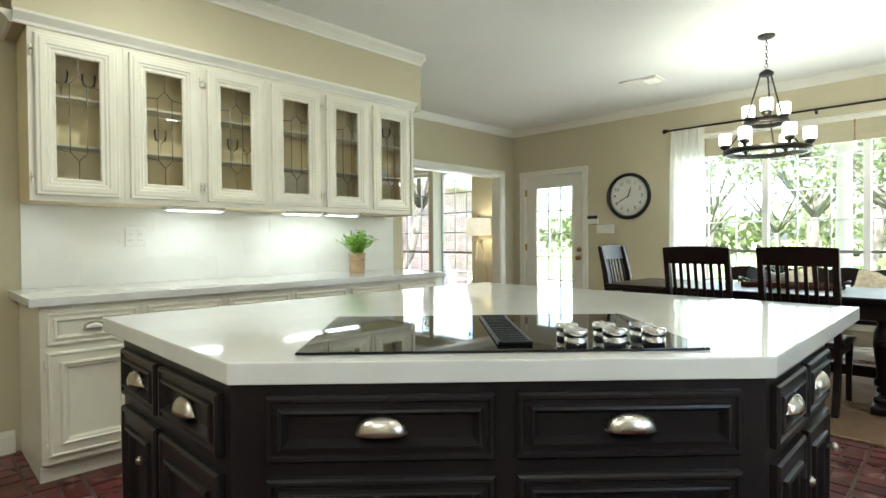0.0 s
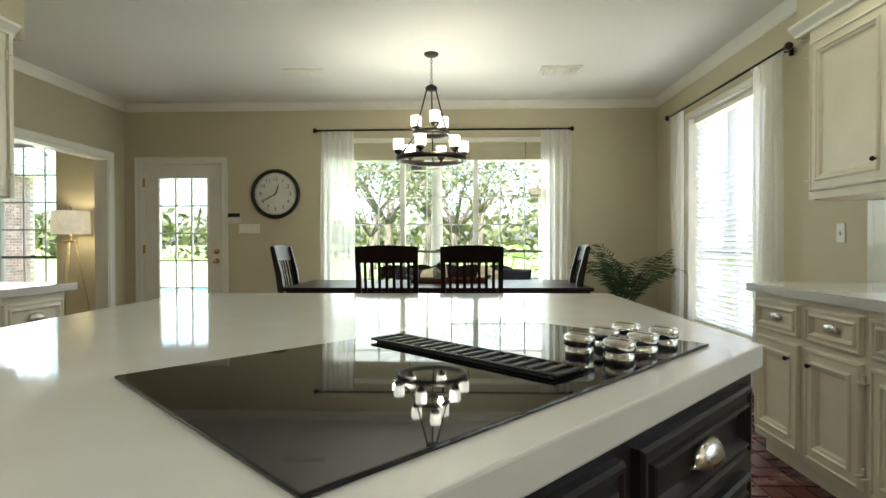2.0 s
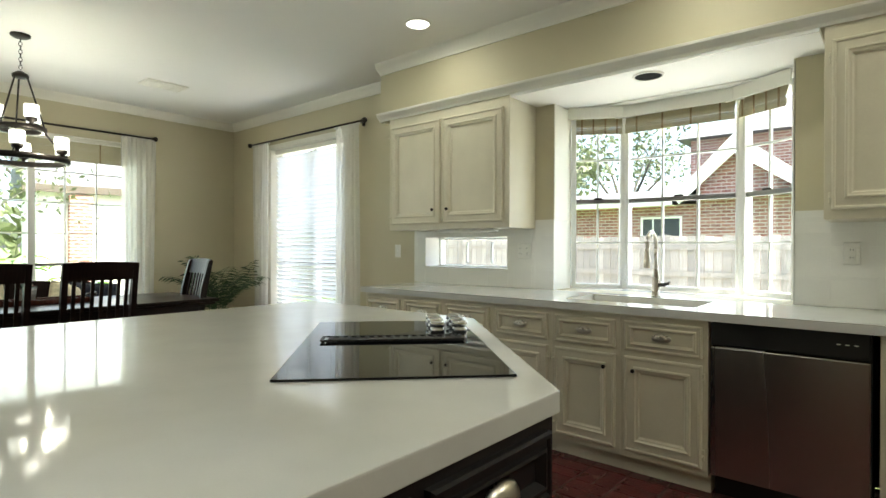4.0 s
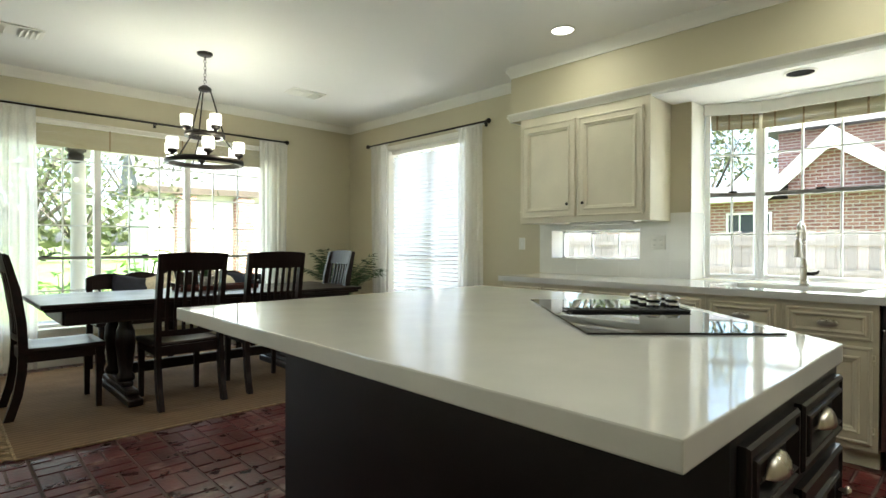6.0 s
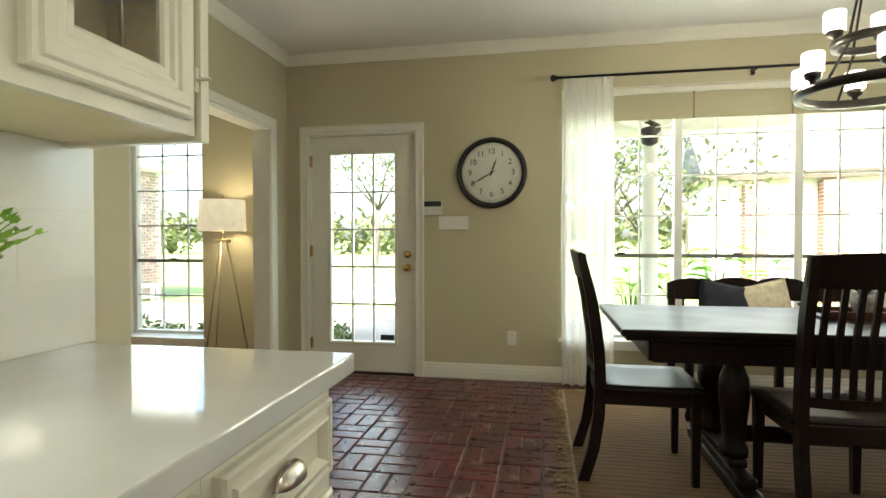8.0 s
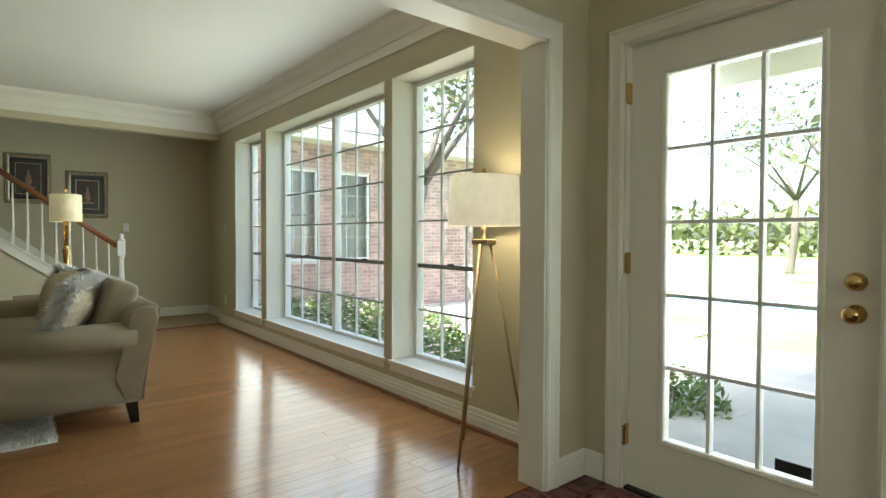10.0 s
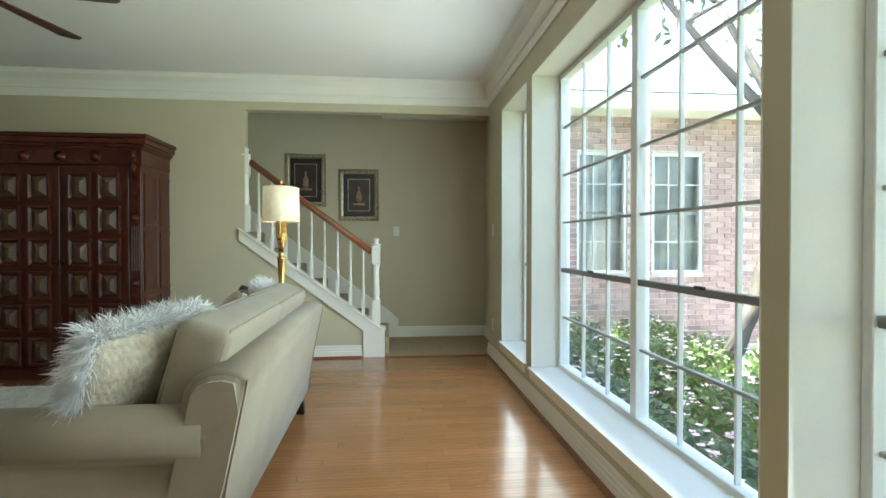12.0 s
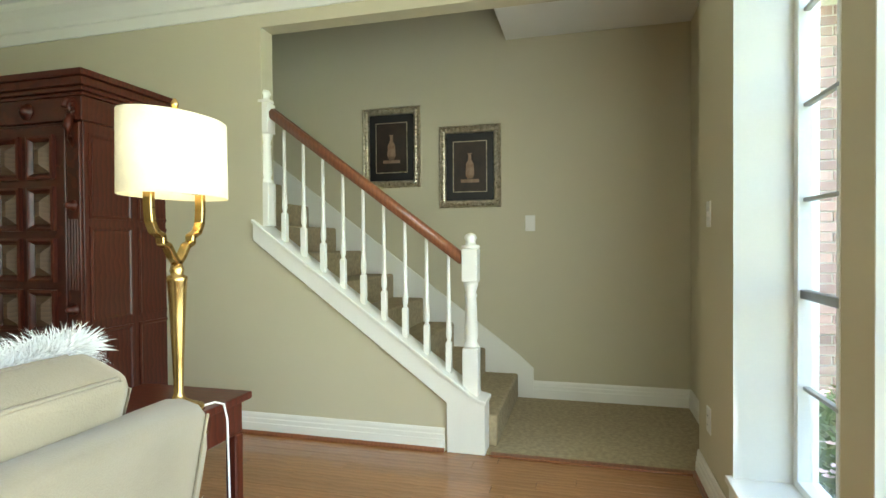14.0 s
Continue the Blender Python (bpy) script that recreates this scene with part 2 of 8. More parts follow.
IRON = mat("black_iron", (0.012, 0.012, 0.013), 0.45, 0.3, var=0.1, bump=0.1)
BLACKP = mat("black_plastic", (0.012, 0.012, 0.012), 0.35, var=0.1)
WHITEP = mat("white_plastic", (0.78, 0.77, 0.72), 0.35, var=0.02)
CLOCKFACE = mat("clock_face_white", (0.86, 0.85, 0.81), 0.5, var=0.02)
# white crossbars against the sky: their backlit shade is put into this grey
BACKLITBAR = mat("muntin_paint_grey", (0.36, 0.36, 0.33), 0.45, var=0.05)
BAFFLE = mat("lamp_baffle_black", (0.004, 0.004, 0.004), 0.9, var=0.05, spec=0.1)
INK = mat("black_ink", (0.015, 0.015, 0.015), 0.6, var=0.05)
GLASS = glass("window_glass")
CABGLASS = glass("cabinet_glass", (0.97, 0.97, 0.93), ior=1.5)
CRYSTAL = glass("goblet_glass", (0.97, 0.97, 0.95), ior=1.3)
LEAD = mat("lead_came", (0.26, 0.235, 0.17), 0.4, 0.6, var=0.1)
MUNTIN = mat("window_paint_white", (0.80, 0.80, 0.77), 0.4, var=0.02)
ALU = mat("window_rail_aluminium", (0.26, 0.25, 0.24), 0.4, 0.7, var=0.06)
SHEER = sheer("sheer_curtain", (0.93, 0.92, 0.89), 0.36)
BAMBOO = bands("woven_wood_shade", (0.40, 0.36, 0.225), (0.64, 0.59, 0.42), 60, 'Z', 1.5, 0.8, 0.5, prof='SIN')
BLIND = sheer("blind_slat_white", (0.90, 0.90, 0.91), 0.10)
LAMPLIN = mat("lampshade_linen", (0.72, 0.66, 0.54), 0.85, var=0.05, scale=20, bump=0.2, bscale=300, emit=((1.0, 0.87, 0.66), 0.055))
LAMPCREAM = mat("lampshade_cream", (0.78, 0.70, 0.50), 0.85, var=0.05, scale=20, bump=0.1, bscale=200, emit=((1.0, 0.82, 0.50), 0.021))
FROST = mat("frosted_glass_lit", (0.85, 0.84, 0.80), 0.4, var=0.02, emit=((1.0, 0.96, 0.88), 0.31))
LEDW = mat("led_strip_lit", (0.9, 0.9, 0.9), 0.4, var=0.01, emit=((0.94, 0.97, 1.0), 0.55))
CANLIT = mat("recessed_lamp_lit", (0.9, 0.9, 0.9), 0.4, var=0.01, emit=((1.0, 0.97, 0.92), 0.65))
LINEN = mat("sofa_linen_beige", (0.262, 0.215, 0.145), 0.9, var=0.06, scale=5, bump=0.3, bscale=260, sheen=0.15)
KNIT = mat("cream_knit", (0.60, 0.53, 0.39), 0.95, var=0.12, scale=30, bump=1.0, bscale=70)
FUR = mat("white_faux_fur", (0.78, 0.77, 0.74), 0.95, var=0.06, scale=20)
SHAG = mat("white_shag", (0.70, 0.68, 0.63), 0.95, var=0.08, scale=14)
NAVY = mat("navy_cushion", (0.02, 0.022, 0.035), 0.9, var=0.2, scale=20, bump=0.3, bscale=150)
CARPET = mat("stair_carpet_olive", (0.37, 0.295, 0.175), 0.95, var=0.12, scale=40, bump=0.6, bscale=260)
BURLAP = mat("burlap", (0.45, 0.31, 0.18), 0.95, var=0.1, scale=20, bump=0.7, bscale=180)
LEAF = leafy("fern_leaf", (0.15, 0.30, 0.03), (0.32, 0.54, 0.09), 25, 0.3)
PALM = leafy("palm_leaf", (0.016, 0.038, 0.012), (0.045, 0.085, 0.03), 20, 0.15)
TREE_LEAF = leafy("tree_leaf", (0.045, 0.062, 0.022), (0.13, 0.15, 0.06), 4, 0.35)
BIGLEAF = leafy("elephant_ear_leaf", (0.12, 0.26, 0.04), (0.22, 0.42, 0.08), 6, 0.5)
BARK = mat("tree_bark", (0.045, 0.038, 0.031), 0.9, tint=(0.12, 0.105, 0.088), scale=10, bump=0.8, bscale=30)
SHRUB = leafy("shrub_leaf", (0.09, 0.15, 0.04), (0.20, 0.28, 0.10), 10, 0.35)
PETAL = mat("pale_pink_petal", (0.75, 0.55, 0.55), 0.7, var=0.1)
GRASS = mat("lawn", (0.10, 0.16, 0.04), 0.9, tint=(0.19, 0.26, 0.08), scale=0.8, bump=0.5, bscale=30)
PATIO = mat("patio_concrete", (0.39, 0.37, 0.34), 0.85, var=0.1, scale=1.5, bump=0.3, bscale=60)
EXTBRICK = mat("house_brick", (0.31, 0.175, 0.15), 0.85, tint=(0.52, 0.37, 0.33), scale=6, bump=0.5, bscale=50, obj=0.25)
EXTBRICKS = mat("house_brick_far", (0.31, 0.175, 0.15), 0.85, tint=(0.52, 0.37, 0.33), scale=6, bump=0.5, bscale=50, island=True)
EXTMORT = mat("house_mortar", (0.58, 0.54, 0.48), 0.9, var=0.1, scale=8, bump=0.3)
FASCIA = mat("eave_paint_brown", (0.075, 0.058, 0.04), 0.6, var=0.1)
SHINGLE = mat("roof_shingle_grey", (0.13, 0.13, 0.14), 0.85, var=0.25, scale=20, bump=0.4, bscale=40)
FENCE = bands("fence_cedar", (0.21, 0.195, 0.17), (0.33, 0.31, 0.275), 6, 'X', 5, 0.85, 0.3, obj=0.25)
WATER = mat("pool_water", (0.10, 0.42, 0.50), 0.05, var=0.1, scale=3, bump=0.2, bscale=10)
DARKIN = mat("dark_interior", (0.03, 0.035, 0.04), 0.6, var=0.1)
PANEGREY = mat("dim_room", (0.52, 0.54, 0.50), 0.7, var=0.25, scale=1.5)
ARTDARK = mat("print_dark", (0.018, 0.014, 0.012), 0.3, tint=(0.05, 0.03, 0.02), scale=8)
ARTGLOW = mat("print_warm_brown", (0.20, 0.11, 0.06), 0.4, tint=(0.34, 0.24, 0.16), scale=20)
ANTIQUE = mat("antique_silver_gilt", (0.30, 0.26, 0.18), 0.3, 0.8, tint=(0.68, 0.60, 0.45), scale=40, bump=0.6, bscale=90)


# ---- mesh helpers ----
def sheet(bm, a, b, c, d):
    """One pane of glass, as a single face."""
    bm.faces.new([bm.verts.new(p) for p in (a, b, c, d)])


def box(bm, x0, x1, y0, y1, z0, z1, bevel=0.0, seg=1, m=None):
    r = bmesh.ops.create_cube(bm, size=1.0)
    vs = r["verts"]
    for v in vs:
        v.co = Vector(((x0 + x1) / 2 + v.co.x * (x1 - x0), (y0 + y1) / 2 + v.co.y * (y1 - y0), (z0 + z1) / 2 + v.co.z * (z1 - z0)))
    if bevel:
        es = list({e for v in vs for e in v.link_edges})
        g = bmesh.ops.bevel(bm, geom=es, offset=bevel, segments=seg, profile=0.6, affect='EDGES', clamp_overlap=True)
        vs = list({v for f in g["faces"] for v in f.verts} | {v for v in vs if v.is_valid})
    if m:
        bmesh.ops.transform(bm, matrix=m, verts=vs)
    return vs


def tube(bm, pts, r, seg=8, cap=True):
    """A round bar along a line of points; r is one radius or one for each point."""
    pts = [Vector(p) for p in pts]
    rs = r if isinstance(r, (list, tuple)) else [r] * len(pts)
    rings, ref = [], Vector((0, 0, 1))
    for i, p in enumerate(pts):
        d = (pts[min(i + 1, len(pts) - 1)] - pts[max(i - 1, 0)]).normalized()
        a = ref if abs(d.dot(ref)) < 0.95 else Vector((1, 0, 0))
        u = d.cross(a).normalized()
        w = d.cross(u)
        rings.append([bm.verts.new(p + rs[i] * (math.cos(2 * math.pi * k / seg) * u + math.sin(2 * math.pi * k / seg) * w)) for k in range(seg)])
    for a, b in zip(rings, rings[1:]):
        for k in range(seg):
            bm.faces.new((a[k], a[(k + 1) % seg], b[(k + 1) % seg], b[k])).smooth = True
    if cap:
        bm.faces.new(rings[0])
        bm.faces.new(rings[-1][::-1])


def lathe(bm, prof, seg=24, at=(0, 0, 0), sx=1.0, sy=1.0, smooth=True, caps=True):
    """Turns a profile of (radius, height) about the upright axis."""
    o = Vector(at)
    rings = [[bm.verts.new(o + Vector((sx * r * math.cos(2 * math.pi * k / seg), sy * r * math.sin(2 * math.pi * k / seg), z))) for k in range(seg)]
             for r, z in prof]
    for a, b in zip(rings, rings[1:]):
        for k in range(seg):
            bm.faces.new((a[k], a[(k + 1) % seg], b[(k + 1) % seg], b[k])).smooth = smooth
    if caps:
        bm.faces.new(rings[0][::-1])
        bm.faces.new(rings[-1])


def prism(bm, prof, a, b, up=Vector((0, 0, 1))):
    """Sweeps a flat profile of (out, up) from a to b; out points to the left of the way, seen from above."""
    a, b = Vector(a), Vector(b)
    d = (b - a).normalized()
    out = up.cross(d)
    r0 = [bm.verts.new(a + out * p[0] + up * p[1]) for p in prof]
    r1 = [bm.verts.new(b + out * p[0] + up * p[1]) for p in prof]
    k = len(prof)
    for i in range(k):
        bm.faces.new((r0[i], r0[(i + 1) % k], r1[(i + 1) % k], r1[i]))
    bm.faces.new(r0[::-1])
    bm.faces.new(r1)
    return r0 + r1


def poly(bm, pts, z0, z1, bevel=0.0, seg=2):
    """An upright slab over an outline."""
    lo = [bm.verts.new((x, y, z0)) for x, y in pts]
    hi = [bm.verts.new((x, y, z1)) for x, y in pts]
    k = len(pts)
    fs = [bm.faces.new(hi), bm.faces.new(lo[::-1])]
    for i in range(k):
        fs.append(bm.faces.new((lo[i], lo[(i + 1) % k], hi[(i + 1) % k], hi[i])))
    if bevel:
        bmesh.ops.bevel(bm, geom=list({e for f in fs for e in f.edges}), offset=bevel, segments=seg, profile=0.6, affect='EDGES')


def rings_panel(bm, w, h, steps, m, hole=False):
    """A moulded panel: rectangular rings (inset, height) from the outer edge inward; it faces local +z, w along x and h along y."""
    prev, first = None, None
    for ins, z in steps:
        x, y = w / 2 - ins, h / 2 - ins
        ring = [bm.verts.new(m @ Vector(p)) for p in ((-x, -y, z), (x, -y, z), (x, y, z), (-x, y, z))]
        if prev:
            for i in range(4):
                bm.faces.new((prev[i], prev[(i + 1) % 4], ring[(i + 1) % 4], ring[i]))
        first, prev = first or ring, ring
    if hole:
        for i in range(4):
            bm.faces.new((prev[i], prev[(i + 1) % 4], first[(i + 1) % 4], first[i]))
    else:
        bm.faces.new(prev)
        bm.faces.new(first[::-1])


def done(name, bm, material, recalc=True):
    if recalc:
        bmesh.ops.recalc_face_normals(bm, faces=bm.faces)
    me = bpy.data.meshes.new(name)
    bm.to_mesh(me)
    bm.free()
    me.materials.append(material)
    return me


def part(name, bm, material, parent, label="", recalc=True):
    ob = new(name, done(name, bm, material, recalc))
    ob.parent = parent
    if label:
        ob["label"] = label
    return ob


def again(ob, m, parent=None):
    """Another piece on the same mesh, at a pose."""
    o = new(ob.name.split(".")[0], ob.data)
    o.parent = parent or ob.parent
    o.matrix_local = m
    if "label" in ob:
        o["label"] = ob["label"]
    return o


def thing(name, label, category, m=None, group=""):
    e = new(name)
    e.empty_display_size = 0.1
    if m:
        e.matrix_basis = m
    return tagged(e, label, category, group)


def setting(name, bm, material, label="", recalc=True):
    return tagged(new(name, done(name, bm, material, recalc)), label, kind="structure")


def bmnew():
    return bmesh.new()


def one(name, material, parent, label="", **k):
    """A single bevelled box as a part."""
    bm = bmnew()
    box(bm, *k["b"], bevel=k.get("bevel", 0.003), seg=k.get("seg", 1))
    return part(name, bm, material, parent, label)


# faces: the way that a panel in a wall looks
def facing(p, way):
    """Pose for a panel whose local +z looks along way ('+x', '-x', '+y', '-y'), local y up."""
    rz = {'+y': 180, '-y': 0, '+x': 90, '-x': -90}[way]
    return pose(*p, 90, 0, rz)


# ---- the house: walls, floors, ceilings ----
H = 2.74
YN, XE, XW, XC = 7.0, 1.73, -4.45, -3.35      # dining wall, sink wall, wall to the living room, cabinet wall
XL, YS = -10.27, -2.6                         # stair wall of the living room, back of the kitchen


def wall_y(name, x0, x1, y0, y1, z1, holes, label):
    """A wall along x with holes (x0, x1, z0, z1)."""
    bm = bmnew()
    xs = sorted({x0, x1, *[h[0] for h in holes], *[h[1] for h in holes]})
    for a, b in zip(xs, xs[1:]):
        cut = sorted([(h[2], h[3]) for h in holes if h[0] <= a and h[1] >= b])
        z = 0.0
        for c, d in cut:
            if c > z:
                box(bm, a, b, y0, y1, z, c)
            z = d
        if z < z1:
            box(bm, a, b, y0, y1, z, z1)
    bmesh.ops.remove_doubles(bm, verts=bm.verts, dist=1e-5)
    return setting(name, bm, WALL, label)


def wall_x(name, x0, x1, y0, y1, z1, holes, label, material=None):
    bm = bmnew()
    ys = sorted({y0, y1, *[h[0] for h in holes], *[h[1] for h in holes]})
    for a, b in zip(ys, ys[1:]):
        cut = sorted([(h[2], h[3]) for h in holes if h[0] <= a and h[1] >= b])
        z = 0.0
        for c, d in cut:
            if c > z:
                box(bm, x0, x1, a, b, z, c)
            z = d
        if z < z1:
            box(bm, x0, x1, a, b, z, z1)
    bmesh.ops.remove_doubles(bm, verts=bm.verts, dist=1e-5)
    return setting(name, bm, material or WALL, label)


WIN_N = (-2.10, 0.57, 0.35, 2.33)
DOOR_N = (-4.25, -3.30, 0.0, 2.05)
LIV = [(-9.645, -8.78, 0.25, 2.33), (-8.635, -6.27, 0.25, 2.33), (-6.165, -5.275, 0.25, 2.33)]
wall_y("wall_north", XL, XE, YN, YN + 0.25, H, [WIN_N, DOOR_N] + LIV, "khaki painted wall with tall windows and a glazed door")
wall_x("wall_east", XE, XE + 0.25, YS, YN + 0.25, H, [(4.80, 6.14, 0.35, 2.33), (2.85, 3.71, 1.04, 1.29), (0.99, 2.46, 0.90, 2.25)],
       "khaki painted wall with a window, a slot window and a bay")
wall_x("wall_west", XW - 0.14, XW, 3.89, YN, H, [(4.45, 6.69, 0, 2.06)], "khaki painted wall with a wide cased opening")
wall_x("wall_cabinets", XW - 0.14, XC, YS, 3.89, H, [], "khaki painted wall behind the glass cabinets")
wall_y("wall_south", XC, XE, YS - 0.2, YS, H, [], "khaki painted wall")
# living room
wall_x("wall_stairs", XL - 0.12, XL, 0.6, YN, H, [(4.60, YN, 0, 2.43)], "khaki painted wall with an opening to the stairs")
wall_y("wall_living_south", -12, XW - 0.14, 0.4, 0.6, H, [], "khaki painted wall")
wall_x("wall_hall", -11.58, -11.38, 1.0, 7.36, 4.6, [], "khaki painted wall behind the stairs")
wall_y("wall_hall_north", -11.38, XL - 0.0, 7.16, 7.36, 4.6, [], "khaki painted wall beside the stairs")
wall_x("wall_stair_upper", XL - 0.12, XL, 1.0, 7.16, 4.6 - H, [], "khaki painted wall over the opening").location.z = H + 0.16
wall_y("wall_hall_south", -11.38, XL - 0.12, 0.8, 1.0, 4.6, [], "khaki painted wall")

bm = bmnew()
box(bm, XW - 0.14, XE + 0.25, YS - 0.2, YN + 0.25, H, H + 0.15)
setting("ceiling_kitchen", bm, CEIL, "flat white painted ceiling")
bm = bmnew()
box(bm, XL, XW - 0.14, 0.4, YN + 0.25, H, H + 0.15)
setting("ceiling_living", bm, CEIL, "flat white painted ceiling")
bm = bmnew()
box(bm, -11.38, XL - 0.12, 5.91, 7.16, 2.62, 2.78)
setting("ceiling_hall", bm, CEIL, "low ceiling at the foot of the stairs")
bm = bmnew()
box(bm, -11.58, XL, 0.8, 7.36, 4.6, 4.7)
setting("ceiling_stairwell", bm, CEIL, "high ceiling over the stairs")

# soffits over the cabinets
bm = bmnew()
box(bm, XC, -3.0, 1.03, 3.80, 2.27, H)
box(bm, XC, -3.0, YS, 1.03, 2.62, H)
setting("wall_soffit_west", bm, WALL, "khaki boxed soffit over the glass cabinets")
bm = bmnew()
box(bm, 1.38, XE, YS, 3.91, 2.27, H)
setting("wall_soffit_east", bm, WALL, "khaki boxed soffit over the sink wall")
bm = bmnew()
box(bm, 1.372, XE + 0.245, 0.85, 2.60, 2.243, 2.268)
setting("ceiling_soffit_underside", bm, CEIL, "white painted underside of the soffit")

# bay over the sink
bm = bmnew()
bay = [(XE + 0.25, 2.46), (2.18, 2.12), (2.18, 1.32), (XE + 0.25, 0.99)]
poly(bm, [(1.976, 2.62), (2.45, 2.62), (2.45, 0.83), (1.976, 0.83)], 2.236, 2.45)
setting("ceiling_bay", bm, CEIL, "white painted ceiling of the bay")
bm = bmnew()
poly(bm, [(1.98, 2.60), (2.36, 2.60), (2.36, 0.85), (1.98, 0.85)], 0.3, 0.862)
setting("wall_bay", bm, EXTMORT, "masonry under the bay")

# floors
bm = bmnew()
box(bm, XW - 0.07, XE, YS, YN, -0.08, -0.006)
setting("floor_kitchen", bm, MORTAR, "worn red brick floor laid in a basket weave")
bm = bmnew()
box(bm, XL, XW - 0.07, 0.6, YN, -0.08, -0.012)
setting("floor_living", bm, OAK, "glossy honey oak plank floor")
bm = bmnew()
box(bm, -11.38, XL, 1.0, 7.16, -0.08, 0.004)
setting("floor_hall", bm, CARPET, "olive carpet at the foot of the stairs")

# mouldings
CROWN = [(0, 0), (0, -0.085), (-0.012, -0.085), (-0.016, -0.07), (-0.035, -0.045), (-0.06, -0.02), (-0.066, -0.012), (-0.07, 0)]
BIGCROWN = [(0, 0), (0, -0.23), (-0.014, -0.23), (-0.016, -0.16), (-0.03, -0.155), (-0.035, -0.135), (-0.06, -0.08), (-0.10, -0.04), (-0.105, -0.02), (-0.115, 0)]
BASE = [(0, 0), (0, 0.125), (-0.006, 0.125), (-0.010, 0.112), (-0.010, 0.095), (-0.014, 0.090), (-0.014, 0.068), (-0.017, 0.064), (-0.017, 0)]


def moulding(name, prof, runs, z, material=None, label="white painted moulding"):
    bm = bmnew()
    for a, b in runs:
        prism(bm, prof, (*a, z), (*b, z))
    return setting(name, bm, material or TRIM, label)


# the profile's depth lies to the right of the way
moulding("trim_crown_kitchen", CROWN, [((XW, YN), (XE, YN)), ((XE, YN), (XE, 3.91)), ((XE, 3.91), (1.38, 3.91)), ((1.38, 3.91), (1.38, YS)),
         ((XW, 3.89), (XW, YN)), ((-3.0, YS), (-3.0, 3.80)), ((-3.0, 3.80), (XC, 3.80)), ((XC, 3.80), (XC, 3.89)), ((XC, 3.89), (XW, 3.89))], H - 0.001)
moulding("trim_crown_living", BIGCROWN, [((XL, YN), (XW - 0.14, YN)), ((XL, 0.6), (XL, YN)), ((XW - 0.14, YN), (XW - 0.14, 0.6)), ((XW - 0.14, 0.6), (XL, 0.6))], H - 0.001)
moulding("baseboard_kitchen", BASE, [((XW, YN), (-4.335, YN)), ((-3.225, YN), (XE, YN)), ((XE, YN), (XE, 3.72)), ((XW, 6.78), (XW, YN)),
         ((XW, 3.89), (XW, 4.36)), ((XC, YS), (XC, 1.05))], 0.0)
moulding("baseboard_living", BASE, [((XL, YN), (XW - 0.14, YN)), ((XL, 0.6), (XL, 4.56)), ((XL, 4.56), (XL, 5.72)), ((XW - 0.14, YN), (XW - 0.14, 6.78)), ((XW - 0.14, 4.36), (XW - 0.14, 0.6))], 0.0)
moulding("baseboard_hall", BASE, [((-11.38, 5.98), (-11.38, 7.16)), ((-11.38, 7.16), (XL, 7.16))], 0.004)
SHOE = [(0, 0), (0, 0.02), (-0.008, 0.018), (-0.016, 0.008), (-0.016, 0)]
bm = bmnew()
for a, b in [((XL, YN - 0.017), (XW - 0.14, YN - 0.017)), ((XL + 0.017, 0.6), (XL + 0.017, 5.72))]:
    prism(bm, SHOE, (*a, 0), (*b, 0))
setting("trim_shoe_living", bm, RAILWOOD, "stained wooden shoe moulding along the floor")


def casing(name, a, b, z, way, w=0.09, parent=None):
    """Casing round an opening in a wall: a and b are the opening's ends, way the side it shows on."""
    bm = bmnew()
    prof = [(0, 0), (0, 0.012), (0.012, 0.018), (0.028, 0.014), (0.055, 0.016), (w - 0.012, 0.022), (w, 0.018), (w, 0)]
    o = {'-y': Vector((0, -1, 0)), '+y': Vector((0, 1, 0)), '+x': Vector((1, 0, 0)), '-x': Vector((-1, 0, 0))}[way]
    A, B = Vector((*a, 0)), Vector((*b, 0))
    d = (B - A).normalized()
    up = Vector((0, 0, 1))

    def loop(u, h):
        return [A - d * u, A - d * u + up * (z + u), B + d * u + up * (z + u), B + d * u]
    lines = [[p + o * h for p in loop(u, h)] for u, h in prof]
    vs = [[bm.verts.new(p) for p in l] for l in lines]
    for i in range(len(vs)):
        p, q = vs[i], vs[(i + 1) % len(vs)]
        for k in range(3):
            bm.faces.new((p[k], p[k + 1], q[k + 1], q[k]))
    return setting(name, bm, TRIM, "white painted door casing")


casing("trim_casing_opening", (XW, 6.69), (XW, 4.45), 2.06, '+x')
casing("trim_casing_opening_living", (XW - 0.14, 6.69), (XW - 0.14, 4.45), 2.06, '-x')
casing("trim_casing_door", (-4.25, YN), (-3.30, YN), 2.05, '-y', 0.075)
bm = bmnew()
for y in (4.45, 6.69):
    s = 0.012 if y > 5 else -0.012
    box(bm, XW - 0.145, XW + 0.005, min(y, y - s), max(y, y - s), 0, 2.06)
box(bm, XW - 0.145, XW + 0.005, 4.45, 6.69, 2.048, 2.06)
setting("trim_jamb_opening", bm, TRIM, "white painted jamb of the opening")


